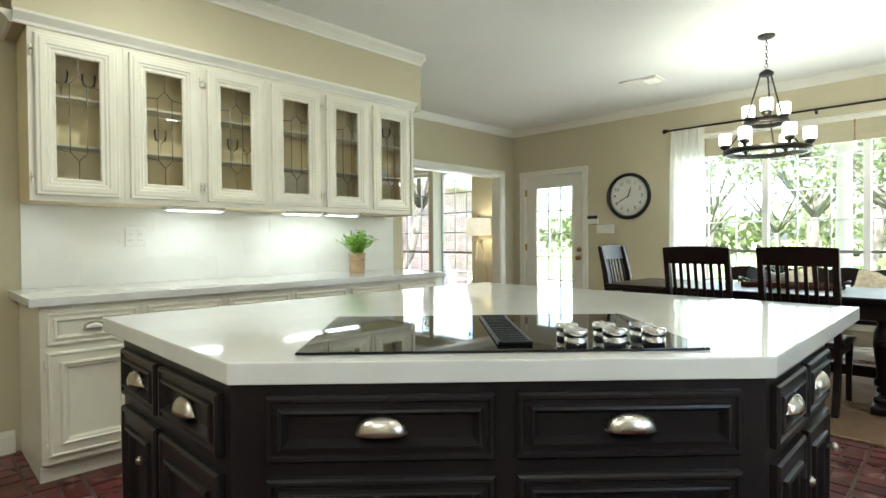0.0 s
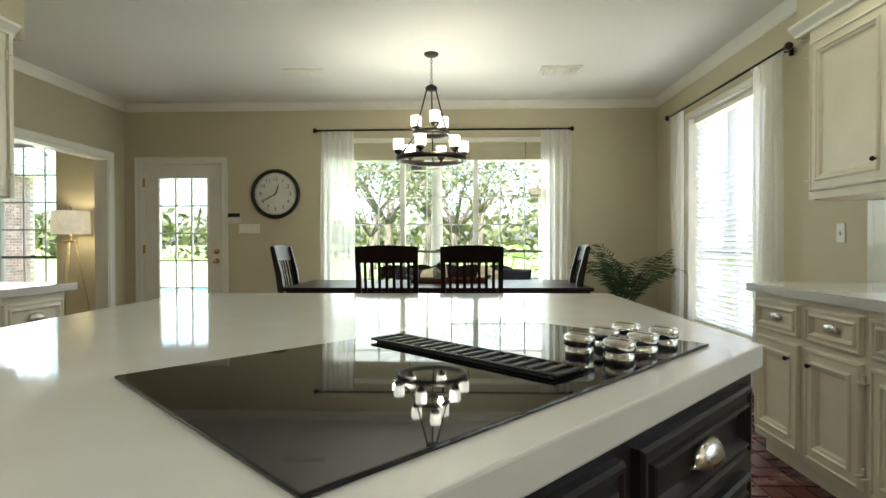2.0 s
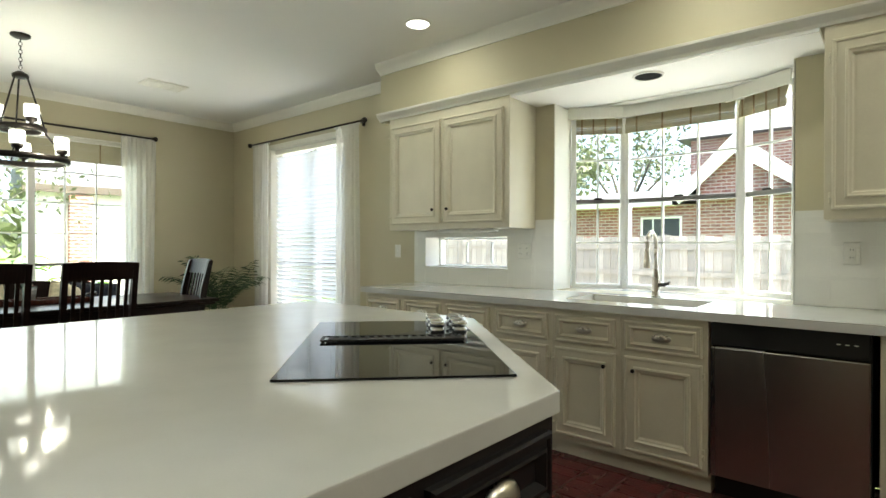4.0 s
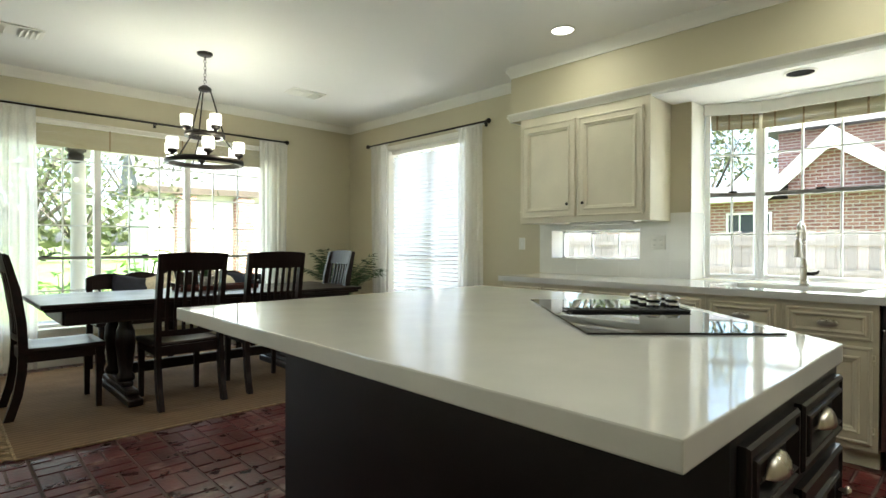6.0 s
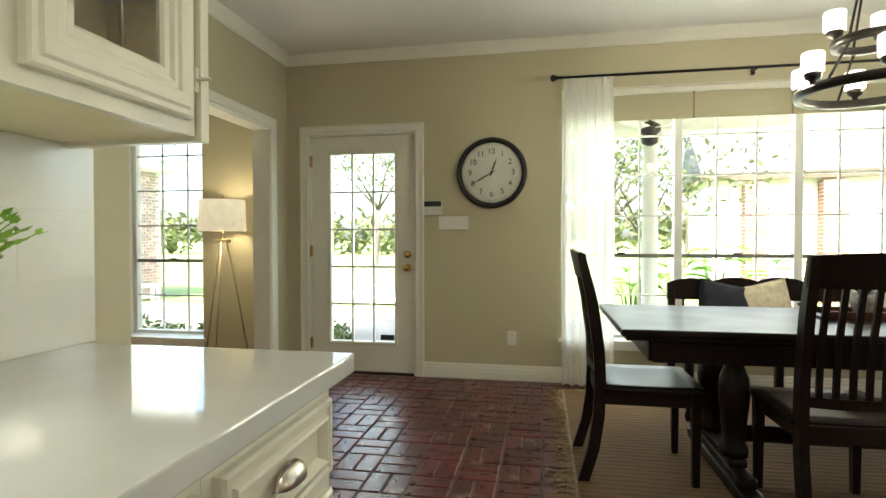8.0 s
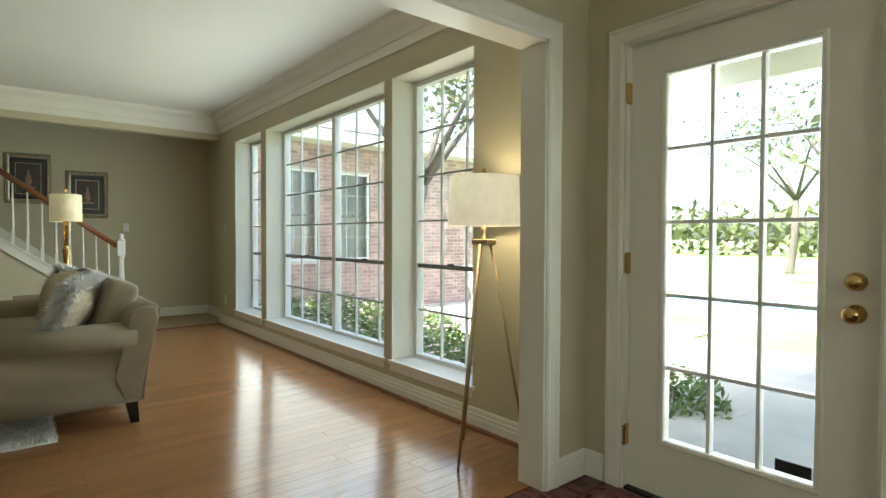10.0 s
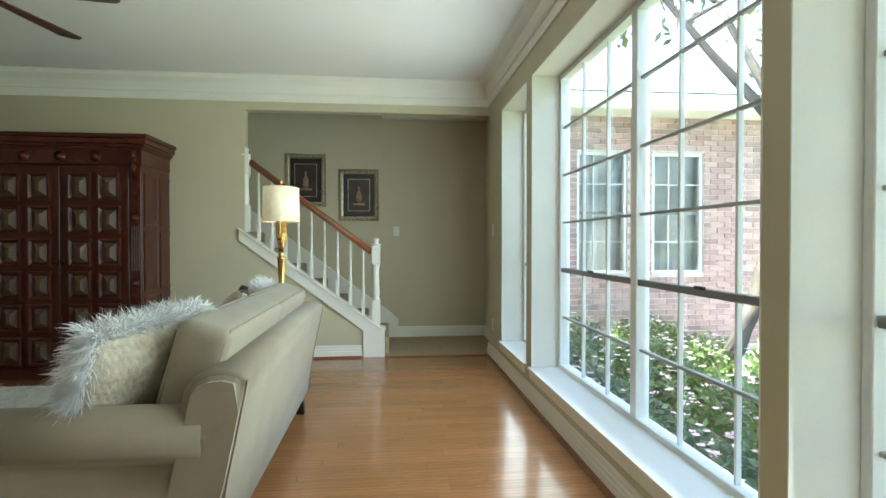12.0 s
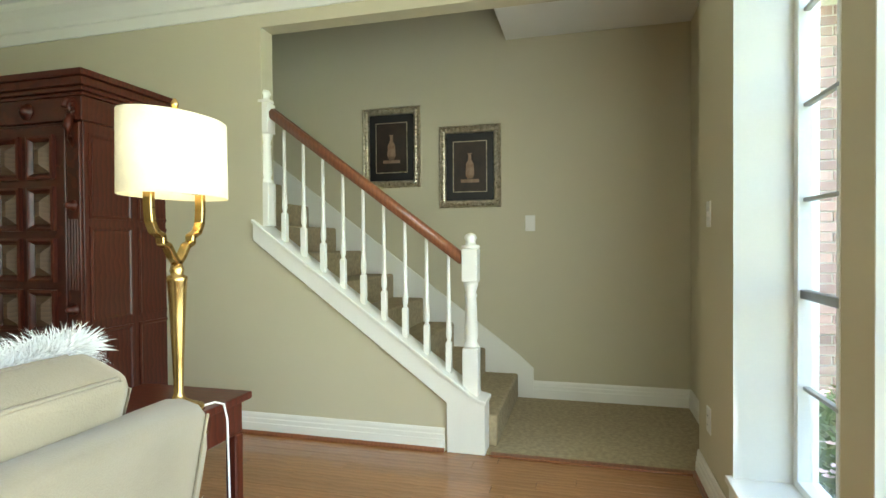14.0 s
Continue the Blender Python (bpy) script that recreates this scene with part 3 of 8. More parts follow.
# ---- windows and doors ----
def window(name, m, w, h, units, cols, rows, rail, sill, label, bar=0.014, edge=0.035, crossbar=None):
    """A window in its opening. Local x across, y outward, z up. rail: the row from below at which the sashes meet."""
    e = tagged(new(name), label, kind="structure")
    e.matrix_basis = m
    bm = bmnew()
    for a, b, c, d in ((0, edge, 0, h), (w - edge, w, 0, h), (edge, w - edge, 0, edge - 0.005), (edge, w - edge, h - edge, h)):
        box(bm, a, b, -0.02, 0.05, c, d, 0.003)
    part("window_frame", bm, MUNTIN, e)
    uw = (w - 0.07) / units
    for u in range(units):
        x0 = 0.035 + u * uw
        if u:
            bm = bmnew()
            box(bm, x0 - 0.03, x0 + 0.03, -0.022, 0.05, 0.03, h - 0.035, 0.004)
            part("mullion", bm, MUNTIN, e)
        rh = (h - 0.065) / rows
        if rail:
            bm = bmnew()
            box(bm, x0 + 0.001, x0 + uw - 0.001, -0.012, 0.02, 0.03 + rail * rh - 0.016, 0.03 + rail * rh + 0.016, 0.003)
            rl = part("meeting_rail", bm, ALU, e, "grey aluminium meeting rail")
            bm = bmnew()
            box(bm, x0 + uw / 2 - 0.03, x0 + uw / 2 + 0.03, -0.03, -0.010, 0.03 + rail * rh + 0.012, 0.03 + rail * rh + 0.026, 0.004)
            part("sash_lock", bm, BRONZE, rl)
        for k in range(1, cols):
            bm = bmnew()
            box(bm, x0 + k * uw / cols - bar / 2, x0 + k * uw / cols + bar / 2, 0.0, 0.022, 0.03, h - 0.035, 0.002)
            part("muntin", bm, MUNTIN, e)
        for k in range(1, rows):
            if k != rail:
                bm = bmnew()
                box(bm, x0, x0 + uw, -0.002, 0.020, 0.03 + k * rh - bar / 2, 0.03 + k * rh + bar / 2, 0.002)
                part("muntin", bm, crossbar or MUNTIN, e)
        bm = bmnew()
        sheet(bm, (x0, 0.027, 0.03), (x0 + uw, 0.027, 0.03), (x0 + uw, 0.027, h - 0.035), (x0, 0.027, h - 0.035))
        g = part("pane", bm, GLASS, e, "clear window glass", recalc=False)
        g.visible_shadow = False
    if sill:
        bm = bmnew()
        box(bm, -0.03, w + 0.03, -sill - 0.025, -0.005, -0.022, 0.003, 0.004, 2)
        part("window_sill", bm, TRIM, e)
        bm = bmnew()
        box(bm, -0.01, w + 0.01, -sill - 0.016, -sill - 0.001, -0.075, -0.022, 0.003)
        part("apron", bm, TRIM, e)
    return e


def reveal(name, x0, x1, z0, z1, y0, y1):
    """White lining of a deep window opening in the north wall."""
    bm = bmnew()
    t = 0.004
    box(bm, x0 - 0.001, x0 + t, y0, y1, z0, z1)
    box(bm, x1 - t, x1 + 0.001, y0, y1, z0, z1)
    box(bm, x0 + t, x1 - t, y0, y1, z1 - t, z1 + 0.001)
    return setting(name, bm, TRIM, "white painted window reveal")


for i, (a, b, c, d) in enumerate(LIV):
    window("window_%d" % (i + 1), pose(a + 0.005, 7.215, c), b - a - 0.01, d - c - 0.005, 2 if b - a > 2 else 1, 3, 6, 2, 0.215, "tall white multi-pane window over the courtyard", crossbar=BACKLITBAR)
    reveal("trim_reveal_%d" % (i + 1), a, b, c, d, YN - 0.002, 7.25)
a, b, c, d = WIN_N
window("window_4", pose(a + 0.005, 7.15, c), b - a - 0.01, d - c - 0.005, 3, 3, 6, 2, 0.15, "wide white multi-pane window over the patio")
reveal("trim_reveal_4", a, b, c, d, YN - 0.002, 7.25)
window("window_5", pose(1.87, 6.135, 0.35, 0, 0, -90), 1.33, 1.975, 2, 1, 6, 2, 0.14, "white window behind closed blinds")
window("window_6", pose(1.93, 3.705, 1.045, 0, 0, -90), 0.85, 0.24, 1, 3, 1, 0, 0, "low slot window in the splashback", edge=0.012)
bm = bmnew()
for y in (4.80, 6.136):
    box(bm, XE - 0.012, 1.86, y - 0.002, y + 0.006, 0.35, 2.33)
box(bm, XE - 0.012, 1.86, 4.807, 6.135, 2.324, 2.332)
for a, b, c, d in ((4.72, 4.797, 0.33, 2.335), (6.143, 6.22, 0.33, 2.335), (4.72, 6.22, 2.336, 2.385)):
    box(bm, XE - 0.016, XE - 0.0005, a, b, c, d, 0.003)
setting("trim_reveal_5", bm, TRIM, "white painted window casing and reveal")
# bay: two slanted sides and a middle
P = [(1.985, 2.45), (2.18, 2.115), (2.18, 1.335), (1.985, 1.0)]
for i, (p, q) in enumerate(zip(P, P[1:])):
    d = Vector((*q, 0)) - Vector((*p, 0))
    window("window_%d" % (7 + i), pose(*p, 0.905, 0, 0, math.degrees(math.atan2(d.y, d.x))), d.length, 1.30, 1, 3 if i == 1 else 2, 4, 2, 0,
           "white multi-pane bay window over the sink")
bm = bmnew()
for p in P[1:3]:
    lathe(bm, [(0.028, 0.90), (0.028, 2.24)], 10, (*p, 0), smooth=True)
setting("trim_bay_posts", bm, MUNTIN, "white painted bay corner posts")
bm = bmnew()
poly(bm, [(XE - 0.003, 2.456), (1.985, 2.456), (1.985, 2.452), (XE - 0.003, 2.452)], 1.41, 2.245)
poly(bm, [(XE - 0.003, 0.994), (XE - 0.003, 0.998), (1.985, 0.998), (1.985, 0.994)], 1.41, 2.245)
setting("trim_reveal_bay", bm, TRIM, "pale painted bay reveal")


def glazed_door():
    e = tagged(new("door_1"), "white glazed back door with fifteen panes, closed", kind="structure")
    bm = bmnew()
    x0, x1, y0, y1 = -4.235, -3.315, 7.035, 7.08
    gx0, gx1, gz0, gz1 = -4.06, -3.49, 0.27, 1.88
    for a, b, c, d in ((x0, gx0, 0.012, 2.04), (gx1, x1, 0.012, 2.04), (gx0, gx1, 0.012, gz0), (gx0, gx1, gz1, 2.04)):
        box(bm, a, b, y0, y1, c, d)
    part("door_leaf", bm, TRIM, e)
    bm = bmnew()
    rings_panel(bm, gx1 - gx0 + 0.05, gz1 - gz0 + 0.05, [(0, 0), (0, 0.008), (0.008, 0.012), (0.022, 0.008), (0.026, 0.0)],
                facing(((gx0 + gx1) / 2, y0 + 0.001, (gz0 + gz1) / 2), '-y'), hole=True)
    part("glass_stop", bm, TRIM, e)
    for k in range(1, 3):
        x = gx0 + k * (gx1 - gx0) / 3
        one("muntin", MUNTIN, e, b=(x - 0.008, x + 0.008, y0 + 0.004, y1 - 0.004, gz0, gz1), bevel=0.002)
    for k in range(1, 5):
        z = gz0 + k * (gz1 - gz0) / 5
        one("muntin", MUNTIN, e, b=(gx0, gx1, y0 + 0.006, y1 - 0.006, z - 0.008, z + 0.008), bevel=0.002)
    bm = bmnew()
    sheet(bm, (gx0, y0 + 0.022, gz0), (gx1, y0 + 0.022, gz0), (gx1, y0 + 0.022, gz1), (gx0, y0 + 0.022, gz1))
    part("pane", bm, GLASS, e, "clear door glass", recalc=False).visible_shadow = False
    for z, r, q in ((1.02, 0.030, 0.02), (0.91, 0.030, 0.055)):
        bm = bmnew()
        lathe(bm, [(0.032, 0), (0.032, 0.006), (0.012, 0.010), (0.012, q - 0.012), (r * 0.9, q - 0.004), (r, q + 0.008), (r * 0.7, q + 0.022), (0.005, q + 0.026)], 18)
        bmesh.ops.transform(bm, matrix=pose(-3.375, y0, z, 90, 0, 0), verts=bm.verts)
        part("door_knob" if q > 0.03 else "deadbolt", bm, BRASS, e, "polished brass")
    for z in (0.25, 1.05, 1.83):
        one("hinge", BRASS, e, b=(x0 - 0.014, x0 + 0.004, 7.0, y0 + 0.006, z - 0.05, z + 0.05), bevel=0.004)
    bm = bmnew()
    box(bm, -3.62, -3.5, y0 + 0.012, y0 + 0.02, 0.285, 0.33)
    part("sticker", bm, BLACKP, e, "small black window sticker")
    bm = bmnew()
    for a, b in ((-4.25, -4.237), (-3.313, -3.30)):
        box(bm, a, b, YN, 7.24, 0, 2.05)
    box(bm, -4.237, -3.313, YN, 7.24, 2.042, 2.05)
    part("door_frame", bm, TRIM, e)
    bm = bmnew()
    box(bm, -4.237, -3.313, YN + 0.002, 7.24, -0.005, 0.011, 0.003)
    part("threshold", bm, BRONZE, e, "dark metal threshold")


glazed_door()


# ---- kitchen ----
PANEL = [(0, 0), (0, 0.015), (0.006, 0.021), (0.013, 0.021), (0.018, 0.015), (0.050, 0.015), (0.053, 0.024), (0.061, 0.026), (0.068, 0.019), (0.077, 0.017), (0.083, 0.006), (0.088, 0.004)]
RAISED = PANEL + [(0.094, 0.004)]
SLIM = [(0, 0), (0, 0.014), (0.005, 0.020), (0.012, 0.020), (0.016, 0.014), (0.026, 0.014), (0.029, 0.022), (0.035, 0.024), (0.041, 0.014), (0.047, 0.005)]


def cup_pull(parent, p, way, material=None, w=0.092):
    """A cup drawer pull: a quarter shell with a lip."""
    bm = bmnew()
    n, k = 14, 6
    rows = []
    for j in range(k + 1):
        a = math.pi / 2 * j / k
        ring = []
        for i in range(n + 1):
            t = math.pi * i / n
            r = math.sin(t) ** 0.7
            ring.append(bm.verts.new((-(w / 2) * math.cos(t), 0.38 * w * r * math.cos(a) - 0.012, 0.004 + 0.026 * r * math.sin(a))))
        rows.append(ring)
    for r, s in zip(rows, rows[1:]):
        for i in range(n):
            bm.faces.new((r[i], r[i + 1], s[i + 1], s[i])).smooth = True
    box(bm, -w / 2 - 0.002, w / 2 + 0.002, -0.014, -0.008, -0.001, 0.003, 0.001)
    bmesh.ops.transform(bm, matrix=facing(p, way), verts=bm.verts)
    o = part("handle", bm, material or NICKEL, parent, "brushed nickel cup pull")
    o.modifiers.new("thick", 'SOLIDIFY').thickness = 0.0025
    return o


def oval_pull(parent, p, way):
    """An oval cup pull with a raised rim."""
    bm = bmnew()
    lathe(bm, [(0.010, 0.014), (0.020, 0.016), (0.026, 0.012), (0.030, 0.008), (0.036, 0.010), (0.041, 0.006), (0.042, 0.0)], 22, sx=1.15, sy=0.52)
    bmesh.ops.transform(bm, matrix=facing(p, way), verts=bm.verts)
    return part("handle", bm, NICKEL, parent, "antique nickel oval pull")


def knob(parent, p, way, r=0.014, material=None):
    bm = bmnew()
    lathe(bm, [(0.006, 0), (0.006, 0.012), (r, 0.016), (r, 0.022), (r * 0.6, 0.028), (0.002, 0.029)], 14)
    bmesh.ops.transform(bm, matrix=facing(p, way), verts=bm.verts)
    return part("knob", bm, material or BRONZE, parent)


def hinge(parent, p, way, material=None):
    bm = bmnew()
    box(bm, -0.006, 0.006, -0.028, 0.028, 0, 0.012, 0.003)
    lathe(bm, [(0.002, -0.036), (0.005, -0.03), (0.004, 0.030), (0.002, 0.036)], 8, (0, 0, 0.008))
    bmesh.ops.transform(bm, matrix=facing(p, way), verts=bm.verts)
    return part("hinge", bm, material or CREAM, parent)


def front(name, parent, p, way, w, h, material, steps=PANEL):
    bm = bmnew()
    rings_panel(bm, w, h, steps, facing(p, way))
    return part(name, bm, material, parent)


SIDE = {'+x': (0, 1), '-x': (0, -1), '-y': (1, 0)}


def base_unit(x0, x1, y0, y1, way, material, label, drawers=1, pull=oval_pull, flip=False):
    """A base cabinet unit with a drawer over a door, fronts on the way's side."""
    e = thing("base_cabinet", label, "cabinet", pose((x0 + x1) / 2, (y0 + y1) / 2, 0), "base cabinets")
    cx, cy = (x0 + x1) / 2, (y0 + y1) / 2
    hx, hy = (x1 - x0) / 2, (y1 - y0) / 2
    s = 1 if way == '+x' else -1
    bm = bmnew()
    box(bm, -hx, hx, -hy + 0.0005, hy - 0.0005, 0.10, 0.855)
    part("body", bm, material, e)
    bm = bmnew()
    box(bm, (-hx if s > 0 else -hx + 0.06), (hx - 0.06 if s > 0 else hx), -hy + 0.0005, hy - 0.0005, 0, 0.0995)
    part("toe_kick", bm, material, e)
    f = s * hx
    w = 2 * hy - 0.05
    d = front("drawer", e, (f, 0, 0.745), way, w, 0.155, material, SLIM)
    pull(d, (f + s * 0.012, 0, 0.745), way)
    d = front("door", e, (f, 0, 0.385), way, w, 0.50, material, PANEL)
    side = (-1 if flip else 1)
    knob(d, (f + s * 0.022, side * (w / 2 - 0.055), 0.565), way, 0.011)
    for z in (0.20, 0.57):
        hinge(e, (f + s * 0.001, -side * (w / 2 + 0.006), z), way, material)
    return e


# sink side
EDG = [3.73, 3.32, 2.93, 2.52, 2.10, 1.69, 1.255]
for i, (a, b) in enumerate(zip(EDG, EDG[1:])):
    base_unit(1.06, XE - 0.002, b, a, '-x', CREAM, "cream painted base cabinet with a drawer over a door", flip=(i % 2 == 0))
for k in range(3):
    base_unit(1.06, XE - 0.002, -1.25 + 0.62 * k + 0.002, -1.25 + 0.62 * (k + 1), '-x', CREAM, "cream painted base cabinet with a drawer over a door", flip=bool(k % 2))
# glass cabinet side
for i in range(6):
    base_unit(XC + 0.002, -2.70, 1.075 + 0.436 * i, 1.075 + 0.436 * (i + 1), '+x', WHITECAB, "white painted base cabinet with a drawer over a door", pull=cup_pull, flip=(i % 2 == 1))


def dishwasher():
    e = thing("dishwasher", "stainless steel dishwasher under the worktop, closed", "dishwasher", pose(1.36, 0.94, 0))
    one("body", BLACKP, e, b=(-0.26, 0.36, -0.305, 0.31, 0.10, 0.855), bevel=0.002)
    one("toe_kick", BLACKP, e, b=(-0.22, 0.30, -0.30, 0.30, 0, 0.10), bevel=0.001)
    bm = bmnew()
    box(bm, -0.30, -0.262, -0.30, 0.305, 0.115, 0.735, 0.006, 2)
    d = part("door", bm, STEEL, e)
    c = one("control_panel", BLACKP, e, "black control strip", b=(-0.298, -0.262, -0.30, 0.305, 0.742, 0.852), bevel=0.005)
    for k in range(3):
        one("button", WHITEP, c, b=(-0.3, -0.297, -0.20 - 0.03 * k, -0.185 - 0.03 * k, 0.80, 0.804), bevel=0.0005)


dishwasher()

# worktops
SINK = (1.20, 1.60, 1.36, 2.09)
e = thing("worktop", "white quartz worktop along the sink wall", "worktop")
bm = bmnew()
x0, x1, y0, y1 = SINK
for a, b, c, d in ((1.02, x0, -1.25, 3.75), (x1, XE - 0.002, -1.25, 3.75), (x0, x1, y1, 3.75), (x0, x1, -1.25, y0)):
    box(bm, a, b, c, d, 0.858, 0.90)
bmesh.ops.remove_doubles(bm, verts=bm.verts, dist=1e-5)
part("top", bm, QUARTZ, e)
bm = bmnew()
poly(bm, [(XE - 0.002, 2.449), (1.98, 2.449), (2.15, 2.12), (2.15, 1.33), (1.98, 1.001), (XE - 0.002, 1.001)], 0.858, 0.8995)
part("bay_ledge", bm, QUARTZ, e)

e = thing("worktop", "white quartz worktop under the glass cabinets", "worktop")
bm = bmnew()
box(bm, XC + 0.002, -2.66, 1.03, 3.742, 0.858, 0.90, 0.004, 2)
part("top", bm, QUARTZ, e)


def sink():
    e = thing("sink", "double bowl stainless steel undermount sink", "sink", pose(1.40, 1.72, 0.86))
    for y0, y1 in ((-0.36, -0.01), (0.01, 0.36)):
        bm = bmnew()
        box(bm, -0.195, 0.195, y0, y1, -0.19, -0.004, 0.04, 3)
        top = max(bm.faces, key=lambda f: f.calc_center_median().z)
        bmesh.ops.delete(bm, geom=[top], context='FACES')
        for f in bm.faces:
            f.smooth = True
        b = part("bowl", bm, STEEL, e, recalc=False)
        b.modifiers.new("thick", 'SOLIDIFY').thickness = 0.003
        bm = bmnew()
        lathe(bm, [(0.045, -0.19), (0.045, -0.186), (0.035, -0.184), (0.01, -0.186)], 18, (0, (y0 + y1) / 2, 0))
        part("drain", bm, CHROME, b)
    bm = bmnew()
    for a, b, c, d in ((-0.21, 0.21, -0.375, -0.36), (-0.21, 0.21, 0.36, 0.375), (-0.21, -0.195, -0.36, 0.36), (0.195, 0.21, -0.36, 0.36), (-0.195, 0.195, -0.01, 0.01)):
        box(bm, a, b, c, d, -0.012, -0.003)
    part("rim", bm, STEEL, e)


sink()


def tap():
    e = thing("kitchen_tap", "brushed nickel pull-down kitchen tap", "tap", pose(1.69, 1.72, 0.90))
    bm = bmnew()
    lathe(bm, [(0.028, 0), (0.028, 0.012), (0.024, 0.02), (0.022, 0.10), (0.024, 0.13), (0.018, 0.16), (0.013, 0.20), (0.013, 0.30)], 20)
    part("body", bm, NICKEL, e)
    bm = bmnew()
    tube(bm, [(0, 0, 0.295)] + [(-0.075 + 0.075 * math.cos(a), 0, 0.32 + 0.085 * math.sin(a)) for a in [math.pi * k / 12 for k in range(13)]] + [(-0.152, 0, 0.29)], 0.012, 12)
    part("spout", bm, NICKEL, e)
    bm = bmnew()
    lathe(bm, [(0.012, 0.30), (0.016, 0.28), (0.019, 0.22), (0.021, 0.19), (0.015, 0.185)], 16, (-0.153, 0, 0))
    part("spray_head", bm, NICKEL, e)
    bm = bmnew()
    tube(bm, [(0, -0.02, 0.075), (0, -0.06, 0.078)], 0.013, 10)
    tube(bm, [(0, -0.055, 0.08), (0, -0.075, 0.085), (0, -0.082, 0.10)], [0.012, 0.009, 0.006], 10)
    part("lever", bm, BRONZE, e)


tap()


# wall cabinets
def crown_lip(e, pts, z0):
    prof = [(0.004, 0), (-0.010, 0), (-0.014, 0.012), (-0.030, 0.030), (-0.048, 0.048), (-0.052, 0.062), (0.004, 0.062)]
    bm = bmnew()
    for p, q in zip(pts, pts[1:]):
        prism(bm, prof, (*p, z0), (*q, z0))
    return part("cornice", bm, TRIM, e)


def wall_cabinet_east(y0, y1, splits, label):
    e = thing("wall_cabinet", label, "cabinet", pose(1.38, y0, 1.345), "wall cabinets")
    w = y1 - y0
    one("body", CREAM, e, b=(0, XE - 1.38 - 0.003, 0, w, 0, 0.92), bevel=0.002)
    for k, (a, b) in enumerate(splits):
        a, b = a - y0, b - y0
        d = front("door", e, (0, (a + b) / 2, 0.445), '-x', b - a, 0.80, CREAM, RAISED)
        s = 1 if k == 0 else -1
        knob(d, (-0.022, (b - 0.06 if s < 0 else a + 0.06) if len(splits) > 1 else a + 0.06, 0.15), '-x', 0.012)
        for z in (0.10, 0.76):
            hinge(e, (-0.001, a - 0.006 if s < 0 else b + 0.006, z), '-x', CREAM)
    return e


c1 = wall_cabinet_east(2.61, 3.80, [(3.235, 3.77), (2.66, 3.21)], "cream painted two-door wall cabinet, closed")
c2 = wall_cabinet_east(-0.40, 0.83, [(0.22, 0.80), (-0.37, 0.20)], "cream painted two-door wall cabinet, closed")
e = tagged(new("trim_cornice_east"), "white cornice along the sink wall", kind="structure")
bm = bmnew()
LIP = [(0.004, 0), (-0.012, 0), (-0.018, 0.014), (-0.034, 0.030), (-0.050, 0.046), (-0.054, 0.06), (0.004, 0.06)]
prism(bm, LIP, (1.38, 3.91, 2.262), (1.38, -0.9, 2.262))
prism(bm, LIP, (XE, 3.91, 2.262), (1.38, 3.91, 2.262))
part("cornice", bm, TRIM, e)


def glass_cabinet(y0, w, k):
    """A wall cabinet with a leaded glass door, shelves and a few dishes."""
    e = thing("glass_cabinet", "white wall cabinet with a leaded glass door", "cabinet", pose(-3.0, y0, 1.375), "glass cabinets")
    D, h = 0.347, 0.885
    for nm, b in (("back_panel", (-D, -0.21, 0.0005, w - 0.0005, 0, h)), ("side_panel", (-0.2098, -0.018, 0.0005, 0.010, 0, h)),
                  ("side_panel", (-0.2098, -0.018, w - 0.010, w - 0.0005, 0, h)), ("bottom_panel", (-0.2098, -0.018, 0.0102, w - 0.0102, 0, 0.02)),
                  ("top_panel", (-0.2098, -0.018, 0.0102, w - 0.0102, h - 0.02, h))):
        bm = bmnew()
        box(bm, *b)
        part(nm, bm, CABIN, e)
    bm = bmnew()
    rings_panel(bm, h, w - 0.001, [(0, -0.018), (0, 0), (0.035, 0), (0.035, -0.018)], pose(0, w / 2, h / 2, 0, 90, 0), hole=True)
    part("face_frame", bm, WHITECAB, e)
    for z in (0.30, 0.56):
        one("shelf", WHITECAB, e, b=(-0.209, -0.06, 0.011, w - 0.011, z, z + 0.012), bevel=0.002)
    dw, dh = w - 0.055, h - 0.06
    bm = bmnew()
    rings_panel(bm, dw, dh, [(0, 0.001), (0, 0.017), (0.005, 0.021), (0.016, 0.021), (0.022, 0.025), (0.046, 0.025), (0.052, 0.020), (0.062, 0.020),
                             (0.070, 0.014), (0.084, 0.014), (0.090, 0.008), (0.090, 0.001)], facing((0, w / 2, h / 2), '+x'), hole=True)
    d = part("door", bm, WHITECAB, e)
    gw, gh = dw - 0.18, dh - 0.18
    bm = bmnew()
    ya, yb, za, zb = w / 2 - gw / 2, w / 2 + gw / 2, h / 2 - gh / 2, h / 2 + gh / 2
    sheet(bm, (0.006, ya, za), (0.006, yb, za), (0.006, yb, zb), (0.006, ya, zb))
    part("pane", bm, CABGLASS, d, "clear leaded glass", recalc=False).visible_shadow = False
    bm = bmnew()
    cy, cz = w / 2, h / 2

    def came(*pts):
        tube(bm, [(0.0085, cy + y * gw / 2, cz + z * gh / 2) for y, z in pts], 0.0028, 6)
    for s in (1, -1):
        came((0, s * 1), (0, s * 0.70), (0.40, s * 0.56), (1, s * 0.54))
        came((0, s * 0.70), (-0.40, s * 0.56), (-1, s * 0.54))
        came((0.40, s * 0.56), (0.40, 0))
        came((-0.40, s * 0.56), (-0.40, 0))
    part("lead_came", bm, LEAD, d, "dark lead cames")
    for z in (0.12, h - 0.12):
        hinge(e, (0.004, 0.012 if k % 2 == 0 else w - 0.012, z), '+x', WHITECAB)
    return e


